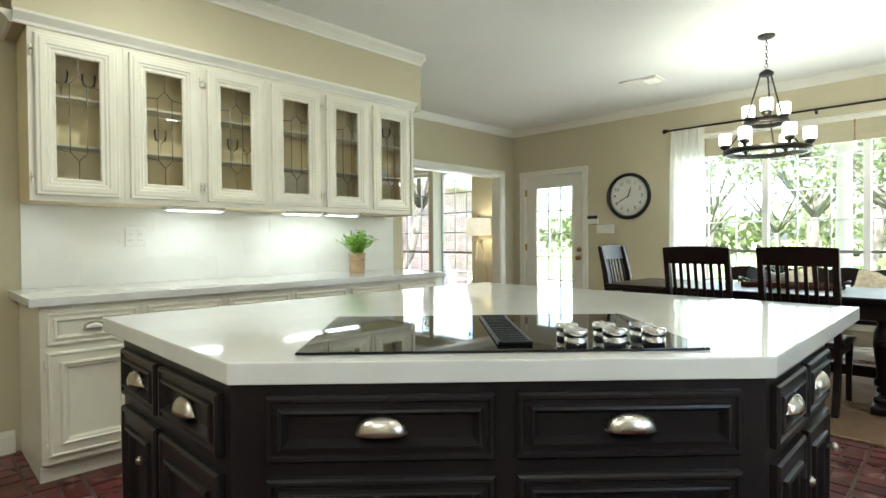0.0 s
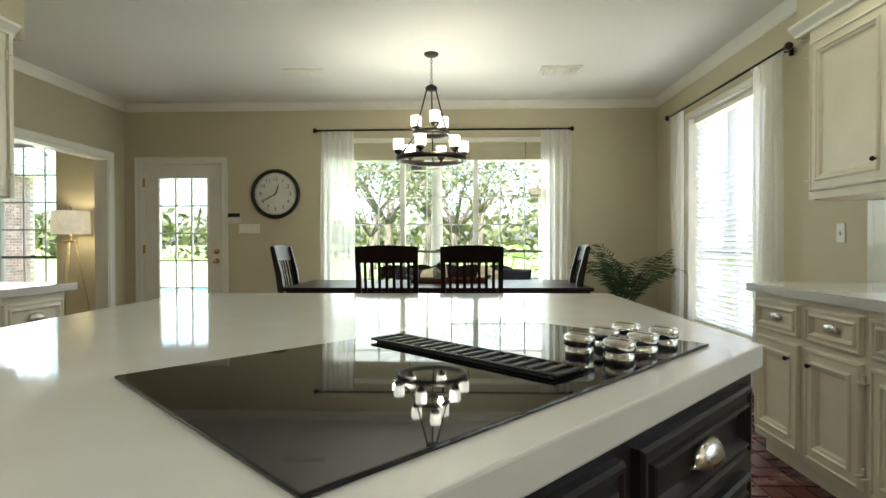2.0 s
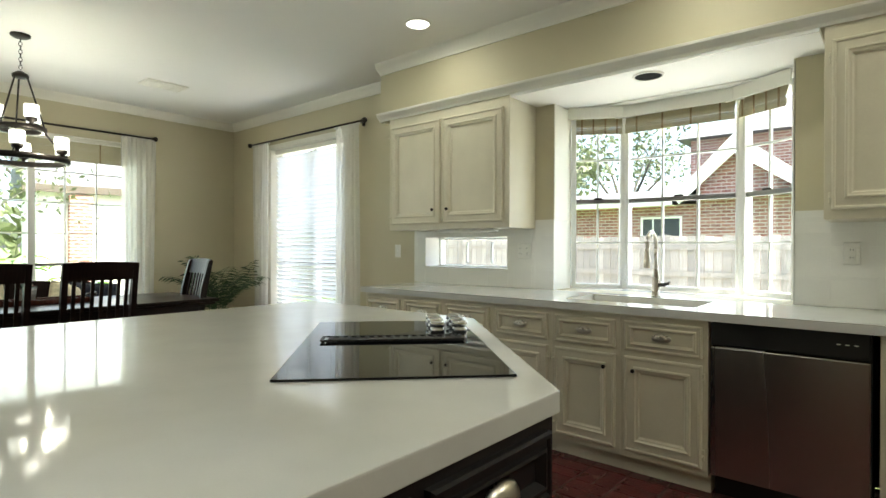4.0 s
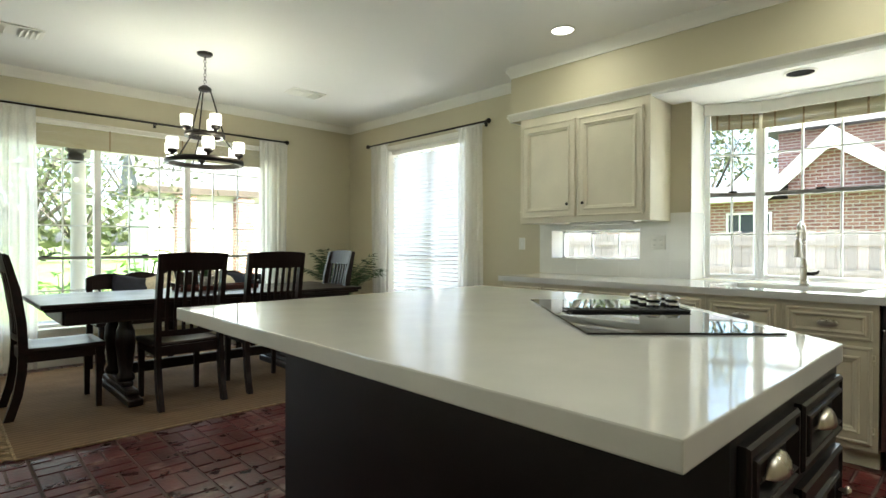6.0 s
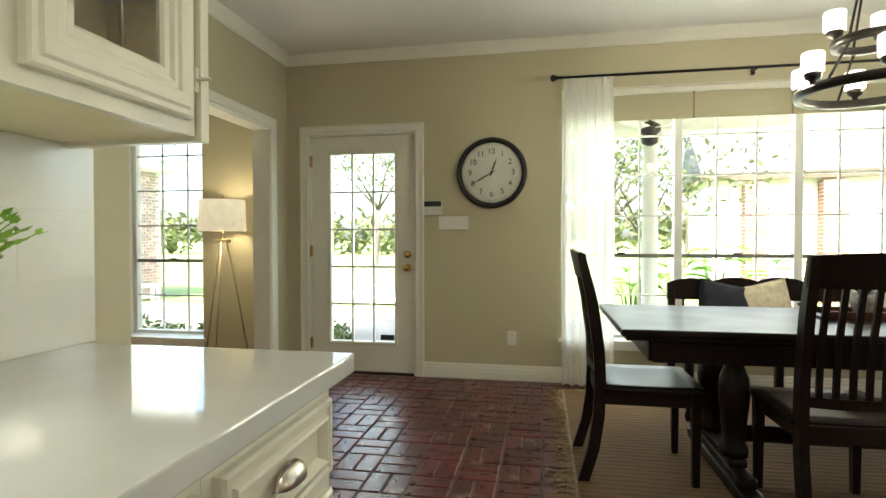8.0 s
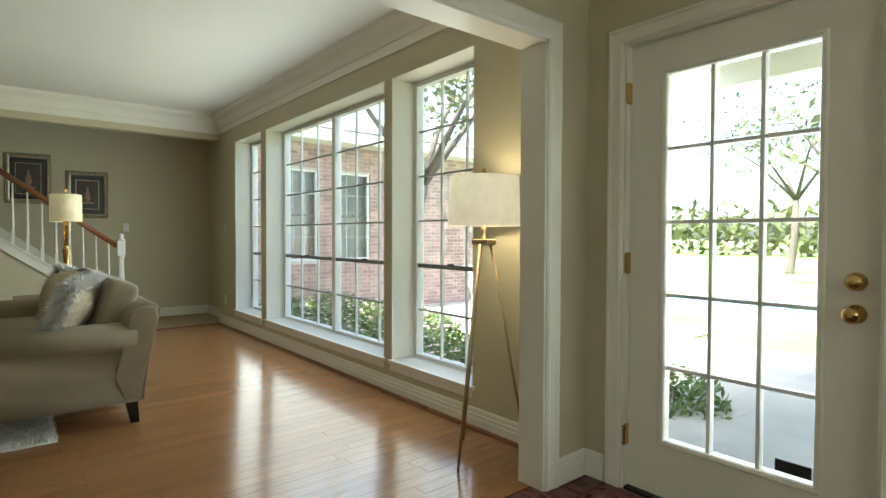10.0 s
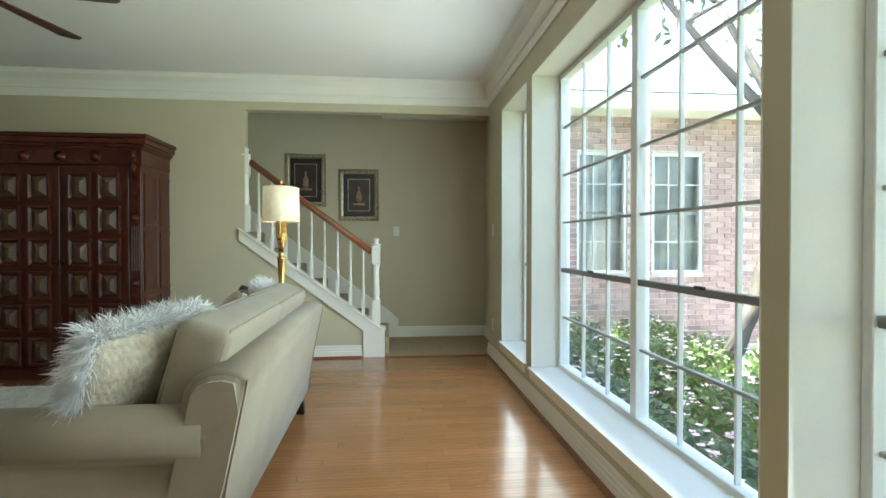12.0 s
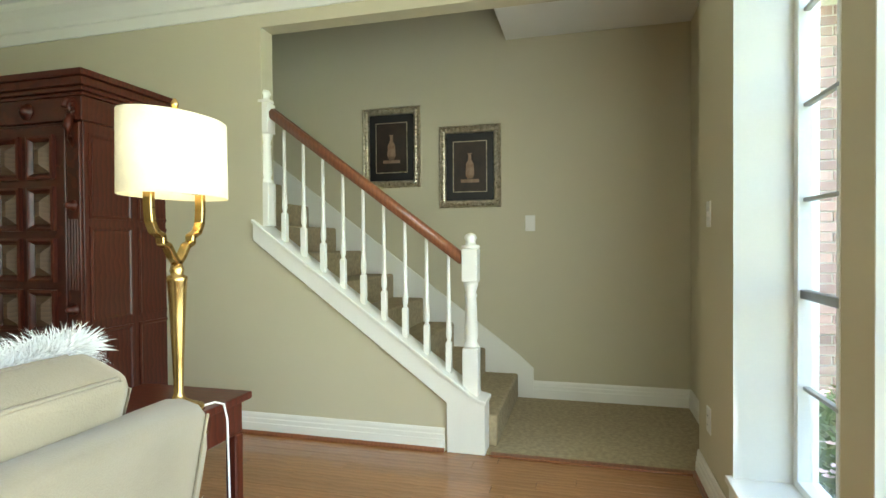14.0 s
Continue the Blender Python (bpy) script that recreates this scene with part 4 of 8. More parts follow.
for k in range(6):
    glass_cabinet(1.087 + 0.4315 * k, 0.4315, k)


def stack_of_plates(p, n, r):
    e = thing("plate_stack", "stack of white plates inside a cabinet", "plates", pose(*p), "dishes")
    bm = bmnew()
    for i in range(n):
        lathe(bm, [(r * 0.6, 0), (r * 0.95, 0.008), (r, 0.012), (r * 0.6, 0.006)], 20, (0, 0, i * 0.011))
    part("plates", bm, WHITEP, e)


for y, z, n in ((1.3, 1.3955, 5), (2.62, 1.3955, 6), (3.05, 1.3955, 7), (3.45, 1.688, 3)):
    stack_of_plates((-3.125, y, z), n, 0.08)


def goblet(p):
    e = thing("goblet", "clear stemmed glass inside a cabinet", "glass", pose(*p), "dishes")
    bm = bmnew()
    lathe(bm, [(0.032, 0), (0.03, 0.003), (0.004, 0.008), (0.004, 0.07), (0.03, 0.09), (0.036, 0.13), (0.032, 0.16)], 16, caps=False)
    part("bowl", bm, CRYSTAL, e)


for y, z in ((1.25, 1.952), (1.38, 1.952), (3.4, 1.952), (3.52, 1.952), (2.2, 1.692), (2.3, 1.692), (1.75, 1.692)):
    goblet((-3.13, y, z - 0.004))

e = tagged(new("trim_cornice_west"), "white cornice on the glass cabinets", kind="structure")
bm = bmnew()
prism(bm, LIP, (-3.0, 1.03, 2.26), (-3.0, 3.72, 2.26))
prism(bm, LIP, (-3.0, 3.72, 2.26), (XC, 3.72, 2.26))
prism(bm, LIP, (XC, 1.03, 2.26), (-3.0, 1.03, 2.26))
part("cornice", bm, TRIM, e)
bm = bmnew()
box(bm, XC + 0.003, -2.985, 3.677, 3.705, 1.365, 2.262, 0.001)
part("end_panel", bm, WHITECAB, e)


def led_bar(y0, y1, x=-3.10):
    e = thing("under_cabinet_light", "slim white lit lamp under the cabinets", "lamp", pose(x, y0, 1.375), "under-cabinet lights")
    one("housing", WHITEP, e, b=(-0.04, 0.035, 0, y1 - y0, -0.022, -0.001), bevel=0.004)
    one("diffuser", LEDW, e, b=(-0.030, 0.025, 0.02, y1 - y0 - 0.02, -0.028, -0.0225), bevel=0.002)


for a, b in ((1.76, 2.12), (2.55, 2.86), (2.90, 3.20)):
    led_bar(a, b)
e = thing("under_cabinet_light", "slim white unlit lamp under the cabinet", "lamp", pose(1.50, 2.8, 1.345), "under-cabinet lights")
one("housing", WHITEP, e, b=(-0.03, 0.03, 0, 0.55, -0.022, -0.001), bevel=0.004)


def plate(name, p, way, w, h, n, label, kind="switch"):
    e = thing(name, label, kind, None, "wall plates")
    bm = bmnew()
    rings_panel(bm, w, h, [(0, 0), (0, 0.003), (0.003, 0.006)], facing(p, way))
    pl = part("plate", bm, WHITEP, e)
    o = {'-y': Vector((0, -1, 0)), '+x': Vector((1, 0, 0)), '-x': Vector((-1, 0, 0))}[way]
    d = {'-y': Vector((1, 0, 0)), '+x': Vector((0, 1, 0)), '-x': Vector((0, 1, 0))}[way]
    for i in range(n):
        c = Vector(p) + o * 0.006 + d * ((i - (n - 1) / 2) * w / n)
        bm = bmnew()
        if kind == "switch":
            rings_panel(bm, 0.009, 0.024, [(0, 0), (0.001, 0.006)], facing(c, way))
            part("toggle", bm, WHITEP, e)
        else:
            bm.free()
            for s in (-1, 1):
                bm = bmnew()
                rings_panel(bm, 0.032, 0.028, [(0, 0), (0.002, 0.002)], facing(c + Vector((0, 0, s * 0.02)), way))
                so = part("socket", bm, WHITEP, e)
                for q in (-0.006, 0.006):
                    bm = bmnew()
                    rings_panel(bm, 0.002, 0.009, [(0, 0), (0, 0.0006)], facing(c + o * 0.002 + d * q + Vector((0, 0, s * 0.02)), way))
                    part("slot", bm, INK, so)


plate("outlet", (-2.495, YN, 0.345), '-y', 0.072, 0.115, 1, "white double outlet low on the wall", "outlet")
plate("light_switch", (-2.975, YN, 1.285), '-y', 0.25, 0.112, 5, "wide white five-toggle switch plate")
plate("light_switch", (XE, 4.05, 1.17), '-x', 0.072, 0.115, 1, "white single toggle switch")
plate("outlet", (XC + 0.009, 1.66, 1.19), '+x', 0.115, 0.115, 2, "white outlet and switch on the splashback", "outlet")
plate("outlet", (XE - 0.009, 2.70, 1.18), '-x', 0.115, 0.115, 2, "white outlet on the splashback", "outlet")
plate("outlet", (XE - 0.009, 0.74, 1.18), '-x', 0.072, 0.115, 1, "white outlet on the splashback", "outlet")

e = thing("alarm_keypad", "white and black alarm keypad on the wall", "keypad", pose(-3.145, YN, 1.41))
one("case", WHITEP, e, b=(-0.075, 0.075, -0.028, 0, -0.06, 0.06), bevel=0.006, seg=2)
one("display", BLACKP, e, "dark display", b=(-0.072, 0.072, -0.032, -0.0285, 0.012, 0.056), bevel=0.001)
for i in range(4):
    for j in range(3):
        one("key", WHITEP, e, b=(-0.058 + i * 0.03, -0.036 + i * 0.03, -0.0315, -0.0285, -0.05 + j * 0.018, -0.038 + j * 0.018), bevel=0.0005)


# island
ISL = [(-1.71, 1.11), (-0.70, 1.11), (0.112, 1.957), (0.112, 3.105), (-1.71, 3.105)]


def island():
    e = thing("kitchen_island", "black panelled kitchen island with nickel pulls", "island")
    body = [(-1.50, 1.122), (-0.712, 1.122), (0.090, 1.962), (0.090, 2.60), (-1.50, 2.60)]
    bm = bmnew()
    poly(bm, body, 0.10, 0.855)
    part("body", bm, BLACKCAB, e)
    bm = bmnew()
    poly(bm, [(x * 0.93 - 0.05, (y - 1.87) * 0.93 + 1.87) for x, y in body], 0, 0.0995)
    part("toe_kick", bm, BLACKCAB, e)

    def side(a, b, cols, pull=True):
        """Fronts along one face from a to b."""
        a, b = Vector((*a, 0)), Vector((*b, 0))
        d = b - a
        L = d.length
        ang = math.degrees(math.atan2(d.y, d.x))
        base = pose(a.x, a.y, 0, 0, 0, ang)
        for (u0, u1, kind) in cols:
            cu, w = (u0 + u1) / 2 * L, (u1 - u0) * L
            rows = [(0.756, 0.142, 'd'), (0.550, 0.20, 'd'), (0.270, 0.29, 'd')] if kind == 'd' else [(0.756, 0.142, 'd'), (0.395, 0.51, 'o')]
            for z, h, t in rows:
                bm = bmnew()
                rings_panel(bm, w, h, SLIM if h < 0.4 else PANEL, base @ pose(cu, 0, z, 90, 0, 0))
                f = part("drawer" if t == 'd' else "door", bm, BLACKCAB, e)
                if t == 'd':
                    h_ = cup_pull(f, (0, 0, 0), '-y', w=0.106)
                    h_.data.transform(base @ pose(cu, -0.010, z))
                else:
                    k_ = knob(f, (0, 0, 0), '-y', 0.013, NICKEL)
                    k_.data.transform(base @ pose(cu + w / 2 - 0.06, -0.02, z + 0.16))
    side(body[1], body[2], [(0.067, 0.487, 'd'), (0.528, 0.949, 'd')])
    side(body[0], body[1], [(0.04, 0.44, 'o'), (0.48, 0.96, 'o')])
    side(body[2], body[3], [(0.05, 0.47, 'o'), (0.52, 0.95, 'o')])


island()
e = thing("worktop", "thick white quartz worktop of the island", "worktop")
bm = bmnew()
poly(bm, ISL, 0.852, 0.90, 0.004, 2)
part("top", bm, QUARTZ, e)


def cooktop():
    A, B, C, D = [Vector((*p, 0)) for p in ((-1.074, 1.64), (-0.66, 1.245), (-0.012, 1.93), (-0.425, 2.315))]
    u, v = (C - B), (A - B)
    ang = math.degrees(math.atan2(u.y, u.x))
    L, W = u.length, v.length
    e = thing("cooktop", "black glass cooktop with a centre vent and chrome knobs", "cooktop", pose(B.x, B.y, 0.9005, 0, 0, ang))
    one("glass_top", BLACKGLASS, e, b=(0, L, 0, W, 0, 0.006), bevel=0.0025, seg=2)
    # downdraft grille
    bm = bmnew()
    box(bm, 0.462, 0.547, 0.06, W - 0.075, 0.0062, 0.010, 0.003)
    g = part("vent_frame", bm, IRON, e)
    n = 15
    for k in range(n):
        y = 0.075 + (W - 0.15) * (k + 0.5) / n
        one("slat", IRON, g, b=(0.462 + 0.008, 0.547 - 0.008, y - 0.006, y + 0.006, 0.0101, 0.015), bevel=0.002)
    bm = bmnew()
    for a, b, c, d in ((0.462, 0.547, 0.056, 0.068), (0.462, 0.547, W - 0.068, W - 0.056), (0.462, 0.462 + 0.008, 0.068, W - 0.068), (0.547 - 0.008, 0.547, 0.068, W - 0.068)):
        box(bm, a, b, c, d, 0.0101, 0.015, 0.002)
    part("vent_rim", bm, IRON, g)
    for i in range(3):
        for j in range(2):
            bm = bmnew()
            lathe(bm, [(0.026, 0.006), (0.026, 0.022), (0.022, 0.024), (0.022, 0.026), (0.028, 0.028), (0.0285, 0.042), (0.025, 0.046), (0.002, 0.047)], 24)
            bmesh.ops.transform(bm, matrix=pose(0.645 + 0.093 * i, 0.048 + 0.078 * j, 0), verts=bm.verts)
            kb = part("knob", bm, CHROME, e, "polished chrome control knob")
            one("grip", CHROME, kb, b=(0.642 + 0.093 * i, 0.648 + 0.093 * i, 0.028 + 0.078 * j, 0.068 + 0.078 * j, 0.0472, 0.0495), bevel=0.001)


cooktop()


# fern in burlap on the worktop
def fern():
    e = thing("potted_plant", "bright green leafy plant in a burlap-wrapped pot", "plant", pose(-3.17, 3.24, 0.90))
    bm = bmnew()
    lathe(bm, [(0.052, 0.0), (0.060, 0.006), (0.062, 0.05), (0.060, 0.09), (0.064, 0.13), (0.069, 0.155), (0.062, 0.153), (0.055, 0.13)], 26)
    rnd = random.Random(3)
    for v in bm.verts:
        v.co.x += rnd.uniform(-0.003, 0.003)
        v.co.y += rnd.uniform(-0.003, 0.003)
        v.co.z += rnd.uniform(-0.002, 0.002) if v.co.z > 0.14 else 0
    pot = part("pot_wrap", bm, BURLAP, e, "burlap wrap")
    bm = bmnew()
    tube(bm, [(0.064 * math.cos(a), 0.064 * math.sin(a), 0.098 + 0.003 * math.sin(3 * a)) for a in [2 * math.pi * k / 24 for k in range(25)]], 0.003, 6)
    for s in (-1, 1):
        tube(bm, [(0.064, 0, 0.10), (0.075, s * 0.02, 0.115), (0.08, s * 0.035, 0.10), (0.07, s * 0.012, 0.095), (0.068, s * 0.03, 0.06)], 0.0025, 6)
    part("twine_bow", bm, FRINGE, pot, "twine bow")
    bm = bmnew()
    st = bmnew()
    for k in range(150):
        a, tilt, L = rnd.uniform(0, 6.283), rnd.uniform(0.1, 1.35), rnd.uniform(0.11, 0.20)
        pts, p = [], Vector((rnd.uniform(-0.03, 0.03), rnd.uniform(-0.03, 0.03), 0.14))
        for i in range(6):
            t = tilt * (0.5 + 0.5 * i / 5)
            pts.append(p.copy())
            p = p + Vector((math.sin(t) * math.cos(a), math.sin(t) * math.sin(a), math.cos(t))) * L / 5
        tube(st, pts, 0.0012, 4, False)
        for i in range(1, 6):
            for s in (-1, 1, 0) if i == 5 else (-1, 1):
                d = (pts[i] - pts[i - 1]).normalized()
                q = d.cross(Vector((0, 0, 1))).normalized()
                dirn = (d * 0.7 + q * s * 0.9 + Vector((0, 0, rnd.uniform(-0.2, 0.3)))).normalized()
                w = dirn.cross(Vector((rnd.uniform(-1, 1), rnd.uniform(-1, 1), 1))).normalized() * 0.0055
                l = rnd.uniform(0.018, 0.028)
                vs = [bm.verts.new(x) for x in (pts[i], pts[i] + dirn * l * 0.5 + w, pts[i] + dirn * l, pts[i] + dirn * l * 0.5 - w)]
                bm.faces.new(vs)
    tagged(part("stems", st, LEAF, e), kind="stuff")
    tagged(part("leaves", bm, LEAF, e, "small bright green leaves", recalc=False), kind="stuff")


fern()


def can_light(p, lit):
    e = thing("recessed_light", "round recessed ceiling light, " + ("lit" if lit else "unlit"), "lamp", pose(*p), "recessed lights")
    bm = bmnew()
    lathe(bm, [(0.092, -0.0005), (0.090, -0.006), (0.080, -0.008), (0.078, -0.0005)], 32, caps=False)
    part("trim_ring", bm, TRIM, e)
    bm = bmnew()
    lathe(bm, [(0.0775, -0.004), (0.03, -0.003), (0.002, -0.0025)], 28)
    part("lens" if lit else "baffle", bm, CANLIT if lit else BAFFLE, e)


# the last three are unseen, added to brighten the island and walls
CANS = [(0.95, 3.08), (0.95, 1.3), (-2.2, 1.6), (-0.8, -0.5), (0.95, -0.8)]
for x, y in CANS:
    can_light((x, y, H), True)
can_light((1.514, 1.71, 2.243), False)
for x, y in CANS:
    area("recessed_lamp", (x, y, H - 0.02), (x, y, 0), 0.12, 0.12, 9 if x > 0.9 and y > 0 else 16 if x < -2 else 36, (1.0, 0.95, 0.86))
for y, w in ((1.94, 1.6), (2.705, 1.4), (3.05, 1.4)):
    area("under_cabinet_glow", (-3.105, y, 1.343), (-3.105, y, 0), 0.05, 0.30, w * 0.75, (0.93, 0.97, 1.0))


def ceiling_vent(p):
    e = thing("ceiling_vent", "white metal ceiling vent with two louvred sides", "vent", pose(*p), "ceiling vents")
    one("frame", TRIM, e, b=(-0.19, 0.19, -0.11, 0.11, -0.012, -0.0005), bevel=0.004)
    for s in (-1, 1):
        for k in range(4):
            bm = bmnew()
            box(bm, -0.012, 0.012, -0.085, 0.085, -0.002, 0.002, m=pose(s * (0.055 + 0.032 * k), 0, -0.022, 0, s * -35, 0))
            part("slat", bm, TRIM, e)


ceiling_vent((-1.98, 5.88, H))
ceiling_vent((0.42, 5.88, H))


# ---- dining ----
def dining_chair():
    """Local: the seat looks to +y; the origin is on the floor under the seat's middle."""
    e = thing("dining_chair", "dark espresso wooden dining chair with a slatted back", "chair", None, "dining chairs")
    # seat, slightly dished
    bm = bmnew()
    n = 8
    top = [[bm.verts.new((-0.235 + 0.47 * i / n + (0 if j > 2 else 0), -0.215 + 0.45 * j / n, 0.452 - 0.012 * math.sin(math.pi * i / n) * math.sin(math.pi * min(1, (j + 0.5) / n))))
            for i in range(n + 1)] for j in range(n + 1)]
    for j in range(n):
        for i in range(n):
            bm.faces.new((top[j][i], top[j][i + 1], top[j + 1][i + 1], top[j + 1][i])).smooth = True
    g = bmesh.ops.extrude_face_region(bm, geom=list(bm.faces))
    for v in [v for v in g["geom"] if isinstance(v, bmesh.types.BMVert)]:
        v.co.z -= 0.03
    part("seat", bm, DARKWOOD, e)
    # legs
    for s in (-1, 1):
        bm = bmnew()
        prof = [(-0.30, 0.0), (-0.255, 0.15), (-0.232, 0.30), (-0.225, 0.45), (-0.232, 0.62), (-0.262, 0.84), (-0.315, 1.07)]
        rings = []
        for y, z in prof:
            w = 0.018
            d = 0.026 if z < 0.9 else 0.018
            rings.append([bm.verts.new((s * 0.215 + a * w, y + b * d, z)) for a, b in ((-1, -1), (1, -1), (1, 1), (-1, 1))])
        for p, q in zip(rings, rings[1:]):
            for k in range(4):
                bm.faces.new((p[k], p[(k + 1) % 4], q[(k + 1) % 4], q[k]))
        bm.faces.new(rings[0][::-1])
        bm.faces.new(rings[-1])
        part("back_leg", bm, DARKWOOD, e)
        bm = bmnew()
        rings = []
        for z, w in ((0, 0.015), (0.2, 0.017), (0.424, 0.022)):
            rings.append([bm.verts.new((s * 0.20 + a * w, 0.20 + b * w, z)) for a, b in ((-1, -1), (1, -1), (1, 1), (-1, 1))])
        for p, q in zip(rings, rings[1:]):
            for k in range(4):
                bm.faces.new((p[k], p[(k + 1) % 4], q[(k + 1) % 4], q[k]))
        bm.faces.new(rings[0][::-1])
        part("front_leg", bm, DARKWOOD, e)
        one("side_apron", DARKWOOD, e, b=(s * 0.207 - 0.009, s * 0.207 + 0.009, -0.205, 0.18, 0.362, 0.421), bevel=0.003)
    one("front_apron", DARKWOOD, e, b=(-0.182, 0.182, 0.19, 0.208, 0.362, 0.421), bevel=0.003)
    one("back_apron", DARKWOOD, e, b=(-0.196, 0.196, -0.235, -0.217, 0.362, 0.43), bevel=0.003)

    def rail(z0, z1, y0, y1, name, w=0.212):
        bm = bmnew()
        k = 10
        pts = []
        for i in range(k + 1):
            x = -w + 2 * w * i / k
            bow = -0.028 * (1 - (x / w) ** 2)
            lift = 0.012 * (1 - (x / w) ** 2) if name == "top_rail" else 0
            pts.append([bm.verts.new((x, y0 + bow - 0.010, z0)), bm.verts.new((x, y0 + bow + 0.010, z0)), bm.verts.new((x, y1 + bow + 0.009, z1 + lift)), bm.verts.new((x, y1 + bow - 0.009, z1 + lift))])
        for p, q in zip(pts, pts[1:]):
            for c in range(4):
                bm.faces.new((p[c], p[(c + 1) % 4], q[(c + 1) % 4], q[c]))
        bm.faces.new(pts[0])
        bm.faces.new(pts[-1][::-1])
        part(name, bm, DARKWOOD, e)
    rail(0.955, 1.075, -0.288, -0.318, "top_rail", 0.235)
    rail(0.50, 0.54, -0.226, -0.228, "lower_rail", 0.198)
    for k in range(7):
        x = -0.162 + 0.054 * k
        bow = -0.028 * (1 - (x / 0.22) ** 2)
        bm = bmnew()
        tubey = [(-0.228, 0.54), (-0.234, 0.65), (-0.252, 0.78), (-0.272, 0.88), (-0.288, 0.957)]
        rings = [[bm.verts.new((x + a * 0.011, y + bow + b * 0.006, z)) for a, b in ((-1, -1), (1, -1), (1, 1), (-1, 1))] for y, z in tubey]
        for p, q in zip(rings, rings[1:]):
            for c in range(4):
                bm.faces.new((p[c], p[(c + 1) % 4], q[(c + 1) % 4], q[c]))
        part("slat", bm, DARKWOOD, e)
    return e


RUGZ = 0.013
ch = dining_chair()
ch.matrix_basis = pose(-1.074, 5.088, RUGZ, 0, 0, 1)
for m in (pose(-0.424, 5.106, RUGZ, 0, 0, -2), pose(-1.76, 5.43, RUGZ, 0, 0, -90), pose(0.20, 5.36, RUGZ, 0, 0, 86)):
    copy_thing(ch, m)


def dining_table():
    e = thing("dining_table", "dark wooden trestle dining table", "table", pose(-0.70, 5.46, RUGZ))
    bm = bmnew()
    box(bm, -1.22, 1.22, -0.46, 0.46, 0.722, 0.752, 0.008, 2)
    box(bm, -1.20, 1.20, -0.44, 0.44, 0.700, 0.7215, 0.006, 1)
    part("tabletop", bm, DARKWOOD, e)
    for y in (-0.38, 0.38):
        one("apron", DARKWOOD, e, b=(-1.08, 1.08, y - 0.012, y + 0.012, 0.60, 0.699), bevel=0.004)
    for x in (-1.08, 1.08):
        one("end_apron", DARKWOOD, e, b=(x - 0.012, x + 0.012, -0.366, 0.366, 0.60, 0.699), bevel=0.004)
    for x in (-0.68, 0.68):
        for nm, b, bv in (("trestle_foot", (x - 0.05, x + 0.05, -0.45, 0.45, 0.0, 0.055), 0.015), ("foot_block", (x - 0.045, x + 0.045, -0.36, 0.36, 0.0555, 0.10), 0.02), ("foot_plinth", (x - 0.04, x + 0.04, -0.24, 0.24, 0.1005, 0.14), 0.015),
                      ("head_beam", (x - 0.045, x + 0.045, -0.34, 0.34, 0.64, 0.699), 0.015)):
            one(nm, DARKWOOD, e, b=b, bevel=bv, seg=2)
        for y in (-0.17, 0.17):
            bm = bmnew()
            lathe(bm, [(0.06, 0.14), (0.062, 0.17), (0.045, 0.20), (0.055, 0.30), (0.068, 0.42), (0.062, 0.50), (0.042, 0.55), (0.058, 0.60), (0.06, 0.64)], 14, (x, y, 0))
            part("turned_post", bm, DARKWOOD, e)
    one("stretcher", DARKWOOD, e, b=(-0.63, 0.63, -0.03, 0.03, 0.15, 0.23), bevel=0.01)


dining_table()


def bench():
    e = thing("settle_bench", "dark wooden bench with a scalloped carved back", "bench", pose(-0.68, 6.36, RUGZ))
    w = 0.72
    one("seat", DARKWOOD, e, b=(-w, w, -0.22, 0.19, 0.43, 0.465), bevel=0.008, seg=2)
    bm = bmnew()
    n = 60
    r0, r1 = [], []
    for i in range(n + 1):
        x = -w + 2 * w * i / n
        z = 0.83 + 0.030 * abs(math.sin(5 * math.pi * i / n)) ** 0.7 + 0.018 * math.sin(math.pi * i / n)
        r0.append([bm.verts.new((x, 0.20, 0.72)), bm.verts.new((x, 0.20, z))])
        r1.append([bm.verts.new((x, 0.235, 0.72)), bm.verts.new((x, 0.235, z))])
    for i in range(n):
        bm.faces.new((r0[i][0], r0[i + 1][0], r0[i + 1][1], r0[i][1]))
        bm.faces.new((r1[i][0], r1[i][1], r1[i + 1][1], r1[i + 1][0]))
        bm.faces.new((r0[i][1], r0[i + 1][1], r1[i + 1][1], r1[i][1]))
        bm.faces.new((r0[i][0], r1[i][0], r1[i + 1][0], r0[i + 1][0]))
    bm.faces.new((r0[0][0], r0[0][1], r1[0][1], r1[0][0]))
    bm.faces.new((r0[n][0], r1[n][0], r1[n][1], r0[n][1]))
    part("carved_back_rail", bm, DARKWOOD, e)
    one("lower_rail", DARKWOOD, e, b=(-w + 0.03, w - 0.03, 0.205, 0.23, 0.52, 0.57), bevel=0.006)
    for x in (-w + 0.03, 0, w - 0.03):
        one("back_post", DARKWOOD, e, b=(x - 0.025, x + 0.025, 0.195, 0.24, 0.0, 0.8), bevel=0.006)
    for x in (-w + 0.05, w - 0.05):
        bm = bmnew()
        lathe(bm, [(0.018, 0), (0.026, 0.03), (0.016, 0.06), (0.028, 0.12), (0.02, 0.2), (0.03, 0.30), (0.03, 0.43)], 12, (x, -0.18, 0))
        part("front_leg", bm, DARKWOOD, e)
    for k in range(9):
        x = -w + 0.11 + k * (2 * w - 0.22) / 8
        bm = bmnew()
        lathe(bm, [(0.010, 0.57), (0.016, 0.62), (0.009, 0.65), (0.010, 0.72)], 8, (x, 0.217, 0))
        part("spindle", bm, DARKWOOD, e)


bench()


